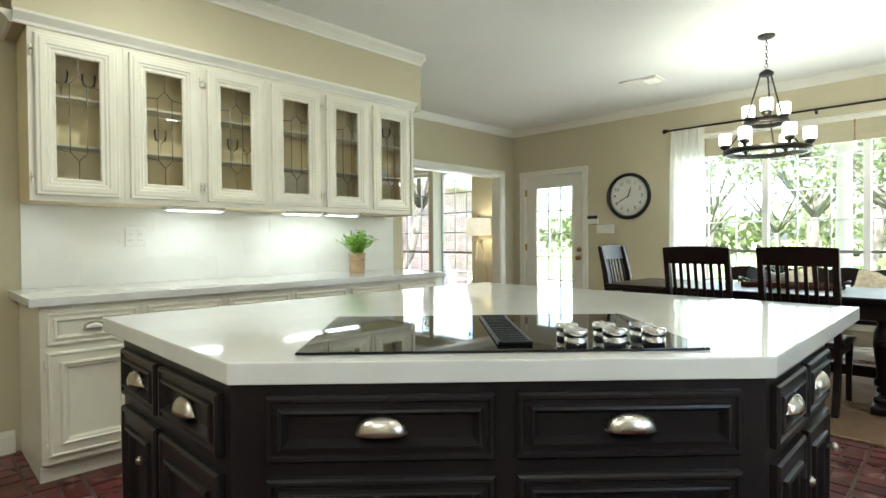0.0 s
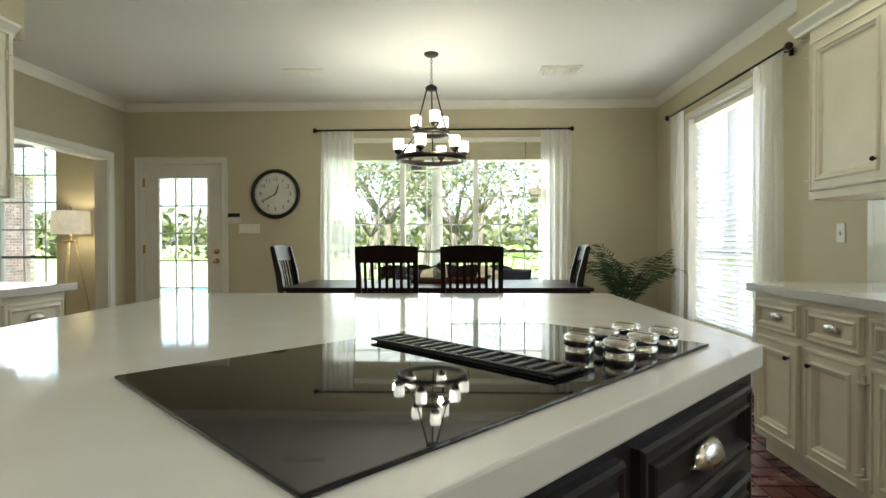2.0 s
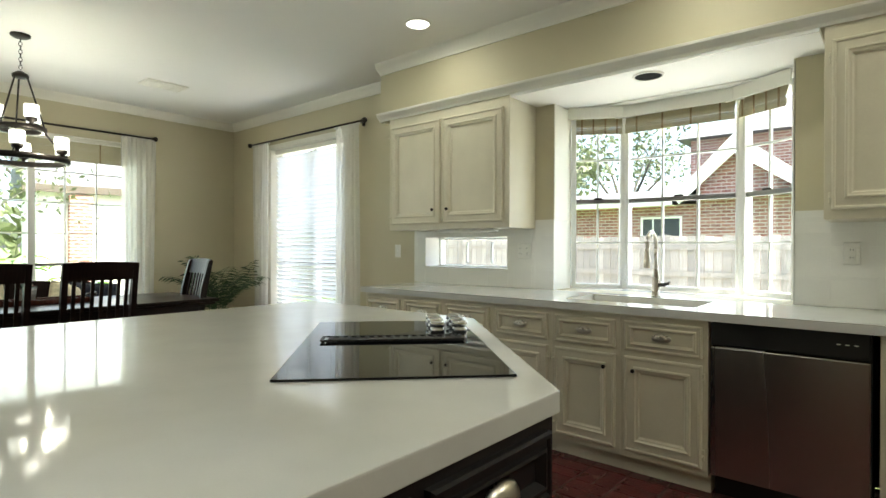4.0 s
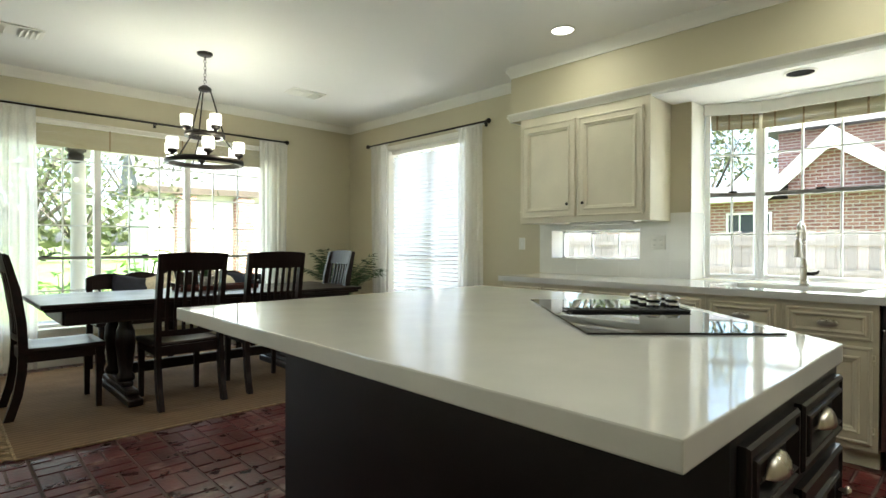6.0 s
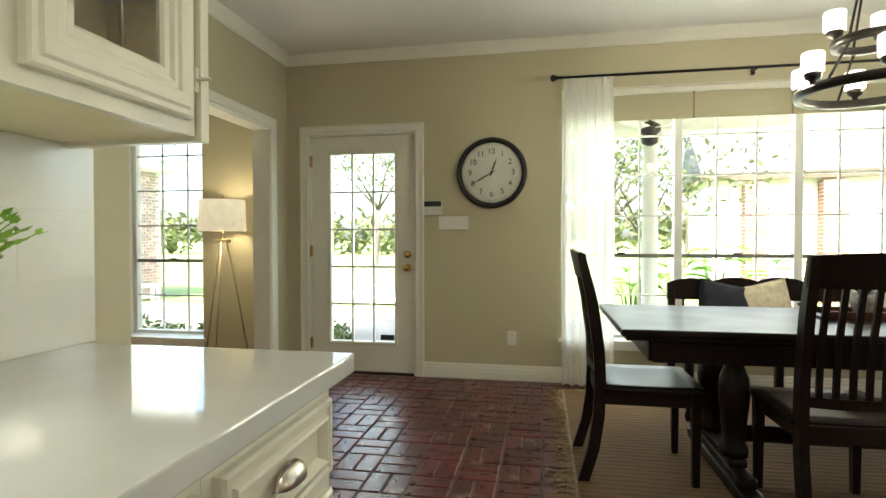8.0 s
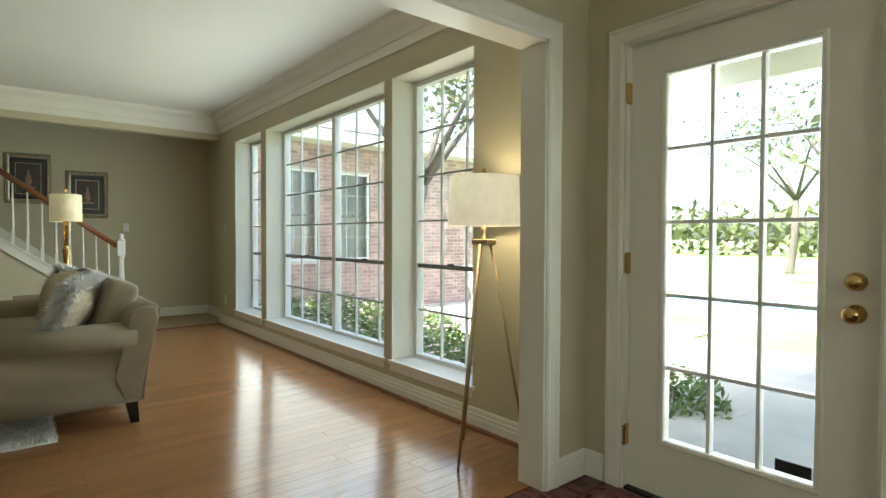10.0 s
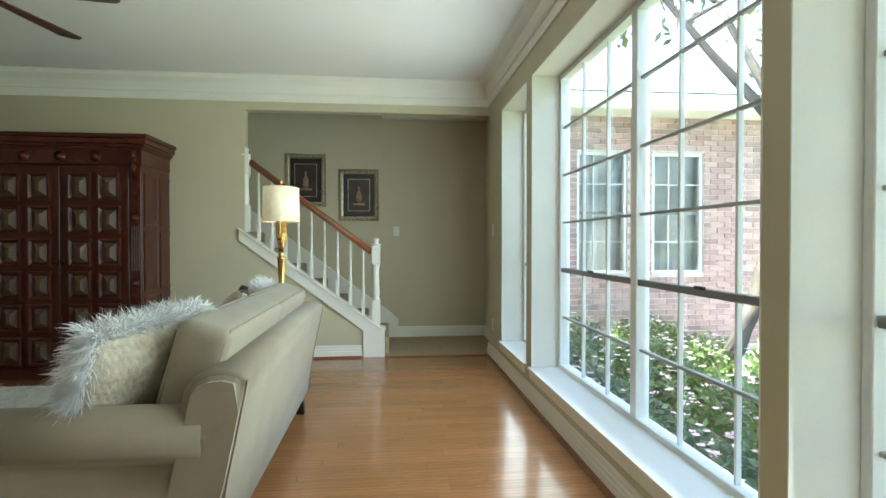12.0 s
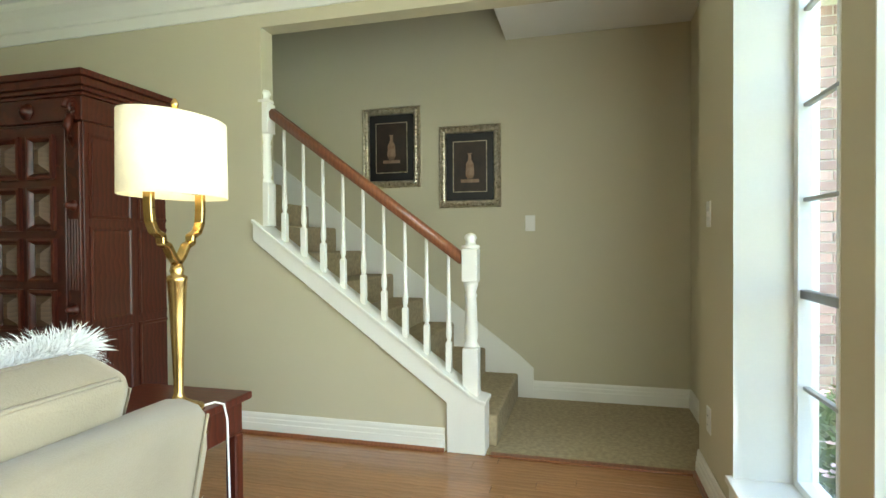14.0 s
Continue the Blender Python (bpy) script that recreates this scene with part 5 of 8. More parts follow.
def cushion(name, m, w, h, d, material, label, waffle=0.0, seams=True):
    """A soft square cushion, flat in local xz, thick along y, standing on z = 0."""
    e = thing(name, label, "cushion", m, "cushions")
    bm = bmnew()
    n = 56 if waffle else 14
    for s in (-1, 1):
        g = []
        for j in range(n + 1):
            for i in range(n + 1):
                u, v = 2 * i / n - 1, 2 * j / n - 1
                k = (1 - abs(u) ** 2.6) ** 0.6 * (1 - abs(v) ** 2.6) ** 0.6
                q = 1 - 0.06 * (1 - abs(u)) * abs(v) ** 3
                p = 1 - 0.06 * (1 - abs(v)) * abs(u) ** 3
                nz = noise.noise(Vector((u * 1.7 + w * 9, v * 1.7, s * 2))) * 0.02
                lump = waffle * abs(math.sin(30 * u + 15 * v)) * abs(math.sin(30 * u - 15 * v)) if waffle else 0
                g.append(bm.verts.new((u * w / 2 * p, s * ((d / 2) * k + lump * min(1, 3 * k)) + nz * k, h / 2 + v * h / 2 * q)))
        for j in range(n):
            for i in range(n):
                a = j * (n + 1) + i
                bm.faces.new((g[a], g[a + 1], g[a + n + 2], g[a + n + 1])).smooth = True
    bmesh.ops.remove_doubles(bm, verts=bm.verts, dist=0.0005)
    o = part("cover", bm, material, e)
    if seams:
        bm = bmnew()
        pts = []
        for a, b in (((-1, -1), (1, -1)), ((1, -1), (1, 1)), ((1, 1), (-1, 1)), ((-1, 1), (-1, -1))):
            for k in range(8):
                u, v = a[0] + (b[0] - a[0]) * k / 8, a[1] + (b[1] - a[1]) * k / 8
                q = 1 - 0.06 * (1 - abs(u)) * abs(v) ** 3
                p = 1 - 0.06 * (1 - abs(v)) * abs(u) ** 3
                pts.append((u * w / 2 * p, 0, h / 2 + v * h / 2 * q))
        tube(bm, pts + [pts[0]], 0.004, 6)
        part("piping", bm, material, o)
    return e


for x, mt, lb, s in ((-1.05, NAVY, "dark navy cushion leaning on the bench", 10), (-0.80, KNIT, "cream woven cushion leaning on the bench", -12), (0.0, NAVY, "dark navy cushion leaning on the bench", 5), (-0.20, KNIT, "cream woven cushion leaning on the bench", 14)):
    cushion("cushion", pose(x, 6.44, 0.482, -14, s, 0), 0.42, 0.38, 0.14, mt, lb)

# tray with a small potted plant on the table
e = thing("serving_tray", "long reddish wooden tray on the dining table", "tray", pose(-0.62, 5.55, 0.7655))
bm = bmnew()
box(bm, -0.32, 0.32, -0.10, 0.10, 0.0, 0.014, 0.004)
part("tray_board", bm, MAHOG, e)
for s in (-1, 1):
    one("tray_side", MAHOG, e, b=(-0.33, 0.33, s * 0.106 - 0.006, s * 0.106 + 0.006, 0, 0.04), bevel=0.003)
    bm = bmnew()
    tube(bm, [(s * 0.32, -0.09, 0.035), (s * 0.36, -0.05, 0.06), (s * 0.37, 0, 0.065), (s * 0.36, 0.05, 0.06), (s * 0.32, 0.09, 0.035)], 0.010, 8)
    part("handle", bm, DARKWOOD, e)


def small_pot(p, h=0.10):
    e = thing("potted_plant", "small leafy plant in a speckled grey pot", "plant", pose(*p))
    bm = bmnew()
    lathe(bm, [(0.045, 0), (0.06, 0.05), (0.064, 0.10), (0.058, 0.10), (0.05, 0.085)], 20)
    part("pot", bm, mat("speckled_pot", (0.30, 0.29, 0.27), 0.6, var=0.3, scale=40), e)
    rnd = random.Random(8)
    bm = bmnew()
    for k in range(60):
        a, t, l = rnd.uniform(0, 6.283), rnd.uniform(0.2, 1.3), rnd.uniform(0.05, 0.10)
        d = Vector((math.sin(t) * math.cos(a), math.sin(t) * math.sin(a), math.cos(t)))
        q = d.cross(Vector((0, 0, 1))).normalized() * 0.012
        o = Vector((0, 0, 0.09))
        vs = [bm.verts.new(o), bm.verts.new(o + d * l * 0.6 + q), bm.verts.new(o + d * l), bm.verts.new(o + d * l * 0.6 - q)]
        bm.faces.new(vs)
    part("leaves", bm, PALM, e, recalc=False)


small_pot((-0.70, 5.57, 0.7797))


def jute_rug():
    e = thing("jute_rug", "braided tan jute rug with a fringed end", "rug", pose(-0.72, 5.60, 0.0005))
    hx, hy = 1.38, 1.17
    bm = bmnew()
    nx, ny = 40, 120
    rows = []
    for j in range(ny + 1):
        y = -hy + 2 * hy * j / ny
        rows.append([bm.verts.new((-hx + 2 * hx * i / nx, y + 0.004 * math.sin(i * 1.7 + j), 0.0085 + 0.0035 * math.cos(j * math.pi) + 0.0008 * math.sin(i * 2.3))) for i in range(nx + 1)])
    for a, b in zip(rows, rows[1:]):
        for i in range(nx):
            bm.faces.new((a[i], a[i + 1], b[i + 1], b[i])).smooth = True
    part("weave", bm, JUTE, e, recalc=False)
    bm = bmnew()
    for a, b, c, d in ((-hx, hx, -hy - 0.004, -hy + 0.012), (-hx, hx, hy - 0.012, hy + 0.004), (-hx - 0.003, -hx + 0.012, -hy, hy), (hx - 0.012, hx + 0.003, -hy, hy)):
        box(bm, a, b, c, d, 0.0, 0.011, 0.003)
    part("bound_edge", bm, FRINGE, e)
    rnd = random.Random(5)
    bm = bmnew()
    for s in (-1, 1):
        for k in range(190):
            y = -hy + 2 * hy * (k + 0.5) / 190 + rnd.uniform(-0.006, 0.006)
            l = rnd.uniform(0.05, 0.13)
            dy, z1 = rnd.uniform(-0.05, 0.05), rnd.uniform(0.004, 0.02)
            tube(bm, [(s * (hx - 0.004), y, 0.006), (s * (hx + l * 0.5), y + dy * 0.3 + rnd.uniform(-0.012, 0.012), z1), (s * (hx + l), y + dy, 0.004)], [0.0045, 0.004, 0.0025], 5)
    tagged(part("fringe", bm, FRINGE, e, "frayed jute fringe"), kind="stuff")


jute_rug()


def clock():
    e = thing("wall_clock", "large round wall clock with a black rim and numerals", "clock", pose(-2.66, YN, 1.69, 90, 0, 0))
    R = 0.285
    bm = bmnew()
    lathe(bm, [(R - 0.05, 0.0), (R, 0.001), (R + 0.003, 0.02), (R - 0.006, 0.042), (R - 0.02, 0.046), (R - 0.034, 0.036), (R - 0.040, 0.020)], 64, caps=False)
    part("rim", bm, BLACKP, e, "glossy black rim")
    bm = bmnew()
    lathe(bm, [(R - 0.036, 0.012), (R - 0.05, 0.0165), (0.002, 0.017)], 64)
    f = part("dial", bm, CLOCKFACE, e)
    for k in range(1, 13):
        a = math.pi / 2 - k * math.pi / 6
        cu = bpy.data.curves.new("numeral", 'FONT')
        cu.body, cu.size, cu.align_x, cu.align_y = str(k), 0.062, 'CENTER', 'CENTER'
        tmp = new("numeral", cu)
        me = bpy.data.meshes.new_from_object(tmp.evaluated_get(bpy.context.evaluated_depsgraph_get()))
        bpy.data.objects.remove(tmp)
        me.materials.append(INK)
        o = new("numeral", me)
        o.parent = f
        o.location = (0.175 * math.cos(a), 0.175 * math.sin(a), 0.0185)
    bm = bmnew()
    for k in range(60):
        a = k * math.pi / 30
        box(bm, 0.222, 0.230 if k % 5 else 0.236, -0.0012, 0.0012, 0.0172, 0.018, m=Matrix.Rotation(a, 4, 'Z'))
    part("minute_marks", bm, INK, f)

    def hand_piece(name, ang, l, w):
        bm = bmnew()
        d = Vector((math.sin(ang), math.cos(ang), 0))
        q = Vector((d.y, -d.x, 0))
        pts = [-d * 0.03 - q * w * 0.5, -d * 0.03 + q * w * 0.5, d * l * 0.6 + q * w, d * l, d * l * 0.6 - q * w]
        lo = [bm.verts.new(p + Vector((0, 0, 0.021))) for p in pts]
        hi = [bm.verts.new(p + Vector((0, 0, 0.0235))) for p in pts]
        bm.faces.new(hi)
        bm.faces.new(lo[::-1])
        for i in range(5):
            bm.faces.new((lo[i], lo[(i + 1) % 5], hi[(i + 1) % 5], hi[i]))
        part(name, bm, INK, f)
    hand_piece("hour_pointer", radians(20), 0.125, 0.007)
    hand_piece("minute_pointer", radians(240), 0.175, 0.0055)
    bm = bmnew()
    lathe(bm, [(0.010, 0.018), (0.010, 0.026), (0.002, 0.027)], 14)
    part("boss", bm, INK, f)
    bm = bmnew()
    bm.faces.new([bm.verts.new(((R - 0.034) * math.cos(k * math.pi / 24), (R - 0.034) * math.sin(k * math.pi / 24), 0.034)) for k in range(48)])
    part("cover_glass", bm, CRYSTAL, e, "clear cover glass", recalc=False).visible_shadow = False


clock()


def chandelier():
    c = Vector((-0.765, 5.42, 0))
    e = thing("chandelier", "two-tier bronze ring chandelier with frosted glass shades, lit", "chandelier", pose(c.x, c.y, H))
    bm = bmnew()
    lathe(bm, [(0.062, 0), (0.062, -0.012), (0.045, -0.024), (0.012, -0.03)], 24)
    part("canopy", bm, BRONZE, e)
    bm = bmnew()
    for k in range(8):
        z = -0.04 - 0.028 * k
        pts = []
        for j in range(13):
            a = 2 * math.pi * j / 12
            p = Vector((0.010 * math.cos(a), 0, 0.018 * math.sin(a)))
            pts.append(Vector((0, 0, z)) + (p if k % 2 else Vector((0, p.x, p.z))))
        tube(bm, pts, 0.0025, 6)
    part("chain", bm, BRONZE, e)
    bm = bmnew()
    lathe(bm, [(0.006, -0.262), (0.02, -0.268), (0.045, -0.285), (0.052, -0.295), (0.05, -0.312), (0.03, -0.318), (0.008, -0.325)], 24)
    part("hub", bm, BRONZE, e)

    def ring(r, z, h):
        bm = bmnew()
        lathe(bm, [(r - 0.028, z), (r, z), (r + 0.004, z + h * 0.5), (r, z + h), (r - 0.028, z + h), (r - 0.028, z)], 56, caps=False)
        return part("ring", bm, BRONZE, e)
    big, small = ring(0.30, -0.925, 0.04), ring(0.155, -0.70, 0.035)
    for k in range(3):
        a = radians(90 + 120 * k)
        bm = bmnew()
        tube(bm, [(0.04 * math.cos(a), 0.04 * math.sin(a), -0.30), (0.145 * math.cos(a), 0.145 * math.sin(a), -0.665)], 0.006, 8)
        tube(bm, [(0.145 * math.cos(a), 0.145 * math.sin(a), -0.70), (0.285 * math.cos(a), 0.285 * math.sin(a), -0.89)], 0.006, 8)
        part("rod", bm, BRONZE, e)

    def lamp(r, a, z):
        x, y = r * math.cos(a), r * math.sin(a)
        bm = bmnew()
        lathe(bm, [(0.012, z), (0.014, z + 0.015), (0.032, z + 0.025), (0.037, z + 0.045), (0.034, z + 0.05)], 18, (x, y, 0))
        cup = part("cup", bm, BRONZE, e)
        bm = bmnew()
        lathe(bm, [(0.036, z + 0.051), (0.045, z + 0.056), (0.046, z + 0.135), (0.043, z + 0.142), (0.040, z + 0.135)], 22, (x, y, 0))
        part("shade", bm, FROST, cup, "frosted white glass shade, lit")
    for k in range(6):
        lamp(0.285, radians(15 + 60 * k), -0.885)
    for k in range(3):
        lamp(0.14, radians(45 + 120 * k), -0.665)
    for k in range(3):
        a = radians(45 + 120 * k)
        bulb("chandelier_glow", (c.x + 0.34 * math.cos(a), c.y + 0.34 * math.sin(a), H - 0.78), 11.5, 0.02, (1.0, 0.92, 0.80))


chandelier()


def curtain(p0, p1, z0, z1, way, label, seed):
    """A gathered sheer panel from p0 to p1 with soft uneven folds."""
    e = thing("sheer_curtain", label, "curtain", None, "sheer curtains")
    a, b = Vector((*p0, 0)), Vector((*p1, 0))
    d = (b - a)
    n, k = 72, 26
    nr = Vector(way)
    bm = bmnew()
    rows = []
    for j in range(k + 1):
        t = j / k
        z = z1 + (z0 - z1) * t
        row = []
        for i in range(n + 1):
            u = i / n
            fold = 0.024 * math.sin(u * 31 + seed + 1.5 * math.sin(2.2 * u + seed) + 0.5 * t) * (0.6 + 0.4 * t) + 0.005 * math.sin(u * 71 + 2 * seed)
            squeeze = 0.5 + (u - 0.5) * (0.93 + 0.12 * math.sin(2.2 * t + seed))
            row.append(bm.verts.new(a + d * squeeze + nr * (fold + 0.006 * math.sin(5 * t + u * 9)) + Vector((0, 0, z))))
        rows.append(row)
    for r, s in zip(rows, rows[1:]):
        for i in range(n):
            bm.faces.new((r[i], r[i + 1], s[i + 1], s[i])).smooth = True
    part("cloth", bm, SHEER, e, recalc=False)
    bm = bmnew()
    box(bm, min(a.x, b.x) - 0.004 * abs(nr.x), max(a.x, b.x) + 0.004 * abs(nr.x), min(a.y, b.y) - 0.004 * abs(nr.y), max(a.y, b.y) + 0.004 * abs(nr.y), z1 - 0.012, z1 + 0.028)
    part("rod_pocket", bm, SHEER, e)


curtain((-2.10, 6.895), (-1.72, 6.895), 0.015, 2.385, (0, -1, 0), "white sheer curtain hanging from a bronze rod", 0.3)
curtain((0.40, 6.895), (0.74, 6.895), 0.015, 2.385, (0, -1, 0), "white sheer curtain hanging from a bronze rod", 1.9)
curtain((1.635, 6.40), (1.635, 6.03), 0.015, 2.385, (-1, 0, 0), "white sheer curtain hanging from a bronze rod", 3.1)
curtain((1.635, 4.86), (1.635, 4.47), 0.015, 2.385, (-1, 0, 0), "white sheer curtain hanging from a bronze rod", 4.4)


def rod(a, b, back, n=2):
    e = thing("curtain_rod", "dark bronze curtain rod with ball ends", "curtain rod", None, "curtain rods")
    a, b = Vector(a), Vector(b)
    d = (b - a).normalized()
    bm = bmnew()
    tube(bm, [a, b], 0.0105, 10)
    part("bar", bm, BRONZE, e)
    for p, s in ((a, -1), (b, 1)):
        bm = bmnew()
        tube(bm, [p, p + d * s * 0.012, p + d * s * 0.018, p + d * s * 0.03, p + d * s * 0.045, p + d * s * 0.06, p + d * s * 0.066], [0.011, 0.018, 0.013, 0.024, 0.028, 0.02, 0.004], 14)
        part("finial", bm, BRONZE, e)
    w = Vector(back)
    for t in ([0.03, 0.5, 0.97] if n == 3 else [0.03, 0.97]):
        p = a.lerp(b, t)
        bm = bmnew()
        tube(bm, [p + Vector((0, 0, -0.008)), p + w], 0.006, 8)
        q = p + w
        box(bm, q.x - 0.012, q.x + 0.012, q.y - 0.012, q.y + 0.012, q.z - 0.03, q.z + 0.02, 0.003)
        part("bracket", bm, BRONZE, e)


rod((-2.13, 6.895, 2.40), (0.70, 6.895, 2.40), (0, 0.088, 0), 3)
rod((1.635, 6.41, 2.405), (1.635, 4.45, 2.405), (0.078, 0, 0))


def woven_shade(p, rz, w, h, label, skew=0.0):
    e = thing("woven_shade", label, "blind", pose(*p, 0, 0, rz), "woven shades")
    bm = bmnew()
    n = int(h / 0.012)
    for k in range(n):
        z = -h + (k + 0.5) * h / n
        y = 0.006 * math.sin(k * 0.9) - (0.012 if k < 5 else 0)
        box(bm, 0, w, y - 0.003, y + 0.003, z - h / n * 0.46, z + h / n * 0.46)
    part("woven_slats", bm, BAMBOO, e)
    one("headrail", TRIM, e, b=(0, w, -0.025, 0.02, 0.001, 0.045), bevel=0.003)
    for t in (0.12, 0.37, 0.63, 0.88):
        one("tape", FRINGE, e, b=(w * t - 0.006, w * t + 0.006, -0.0235, -0.020, -h, 0.0), bevel=0.0005)


woven_shade((-2.09, 7.06, 2.285), 0, 2.65, 0.205, "tan woven wood shade pulled up in the window")
for i, (p, q) in enumerate(zip(P, P[1:])):
    d = Vector((*q, 0)) - Vector((*p, 0))
    nrm = Vector((0, 0, 1)).cross(d.normalized())
    o = Vector((*p, 0)) - nrm * 0.06 + d.normalized() * 0.03
    woven_shade((o.x, o.y, 2.165), math.degrees(math.atan2(d.y, d.x)), d.length - 0.06, 0.125, "tan woven wood shade pulled up in the bay")
    bm = bmnew()
    box(bm, -0.03, d.length + 0.03, -0.118, -0.10, 2.150, 2.2355, 0.003, m=pose(*p, 0, 0, 0, math.degrees(math.atan2(d.y, d.x))))
    setting("trim_valance_%d" % (i + 1), bm, TRIM, "white painted valance board over the bay shades")


def blinds():
    e = thing("venetian_blind", "white slatted blind, lowered with half-open slats", "blind", pose(1.80, 5.47, 0))
    n = 40
    for k in range(n):
        z = 0.40 + k * (2.27 - 0.40) / n
        if not k:
            bm = bmnew()
            box(bm, -0.0012, 0.0012, -0.655, 0.655, -0.026, 0.026)
            first = part("slat", bm, BLIND, e)
            first.matrix_local = pose(0, 0, z, 0, -44, 0)
        else:
            again(first, pose(0, 0, z, 0, -44, 0), e)
    one("headrail", TRIM, e, b=(-0.03, 0.03, -0.66, 0.66, 2.275, 2.32), bevel=0.003)
    one("bottom_rail", TRIM, e, b=(-0.02, 0.02, -0.655, 0.655, 0.356, 0.375), bevel=0.003)
    for y in (-0.4, 0.0, 0.4):
        one("cord", WHITEP, e, b=(-0.03, -0.0285, y - 0.001, y + 0.001, 0.37, 2.28), bevel=0)


blinds()


def palm():
    e = thing("potted_palm", "dark green potted palm with arching fronds in the corner", "plant", pose(1.17, 6.35, 0))
    bm = bmnew()
    lathe(bm, [(0.11, 0), (0.13, 0.02), (0.16, 0.26), (0.17, 0.28), (0.15, 0.28), (0.14, 0.24)], 24)
    part("pot", bm, mat("dark_planter", (0.05, 0.045, 0.04), 0.6, var=0.2), e)
    rnd = random.Random(11)
    bm, st = bmnew(), bmnew()
    for k in range(15):
        a, lean, L = k * 2.4 + rnd.uniform(-0.3, 0.3), rnd.uniform(0.35, 1.05), rnd.uniform(0.70, 0.98)
        pts = []
        p = Vector((rnd.uniform(-0.04, 0.04), rnd.uniform(-0.04, 0.04), 0.26))
        for i in range(13):
            t = lean * 0.2 + lean * 1.7 * (i / 12) ** 1.7
            pts.append(p.copy())
            p = p + Vector((math.sin(t) * math.cos(a), math.sin(t) * math.sin(a), math.cos(t))) * L / 12
            p.x, p.y = min(p.x, 0.42), min(p.y, 0.50)
        tube(st, pts, [0.006 - 0.0003 * i for i in range(13)], 5, False)
        for i in range(5, 13):
            d = (pts[i] - pts[i - 1] + Vector((1e-5, 0, 1e-5))).normalized()
            q = d.cross(Vector((0, 0, 1))).normalized()
            for s in (-1, 1):
                for f in (0, 0.5):
                    o = pts[i - 1].lerp(pts[i], f)
                    l = 0.15 * math.sin(math.pi * (i - 3.5) / 10.5) + 0.05
                    dr = (q * s + d * 0.8 + Vector((0, 0, -0.45 + rnd.uniform(-0.15, 0.15)))).normalized()
                    wv = d * 0.011
                    mid = o + dr * l * 0.45 + Vector((0, 0, 0.012))
                    tip = o + dr * l
                    tip.x = min(tip.x, 0.52)
                    bm.faces.new([bm.verts.new(v) for v in (o, mid + wv, tip, mid - wv)])
    tagged(part("stems", st, PALM, e), kind="stuff")
    tagged(part("fronds", bm, PALM, e, "dark green palm fronds", recalc=False), kind="stuff")


palm()


# ---- living room ----
def sweep(bm, prof, a, b, axis):
    """Extrudes a closed profile along x (profile in y, z) or y (profile in x, z)."""
    def pt(p, t):
        return (t, p[0], p[1]) if axis == 'x' else (p[0], t, p[1])
    r0, r1 = [bm.verts.new(pt(p, a)) for p in prof], [bm.verts.new(pt(p, b)) for p in prof]
    k = len(prof)
    for i in range(k):
        bm.faces.new((r0[i], r0[(i + 1) % k], r1[(i + 1) % k], r1[i])).smooth = True
    bm.faces.new(r0)
    bm.faces.new(r1[::-1])


def soft_box(bm, x0, x1, y0, y1, z0, z1, r, seed=0, puff=0.02, m=None):
    vs = box(bm, x0, x1, y0, y1, z0, z1, r, 4)
    c = Vector(((x0 + x1) / 2, (y0 + y1) / 2, (z0 + z1) / 2))
    for f in bm.faces:
        f.smooth = True
    vs = [v for v in vs if v.is_valid]
    for v in vs:
        v.co += (v.co - c) * puff * noise.noise(v.co * 4 + Vector((seed, 0, 0)))
    if m:
        bmesh.ops.transform(bm, matrix=m, verts=vs)


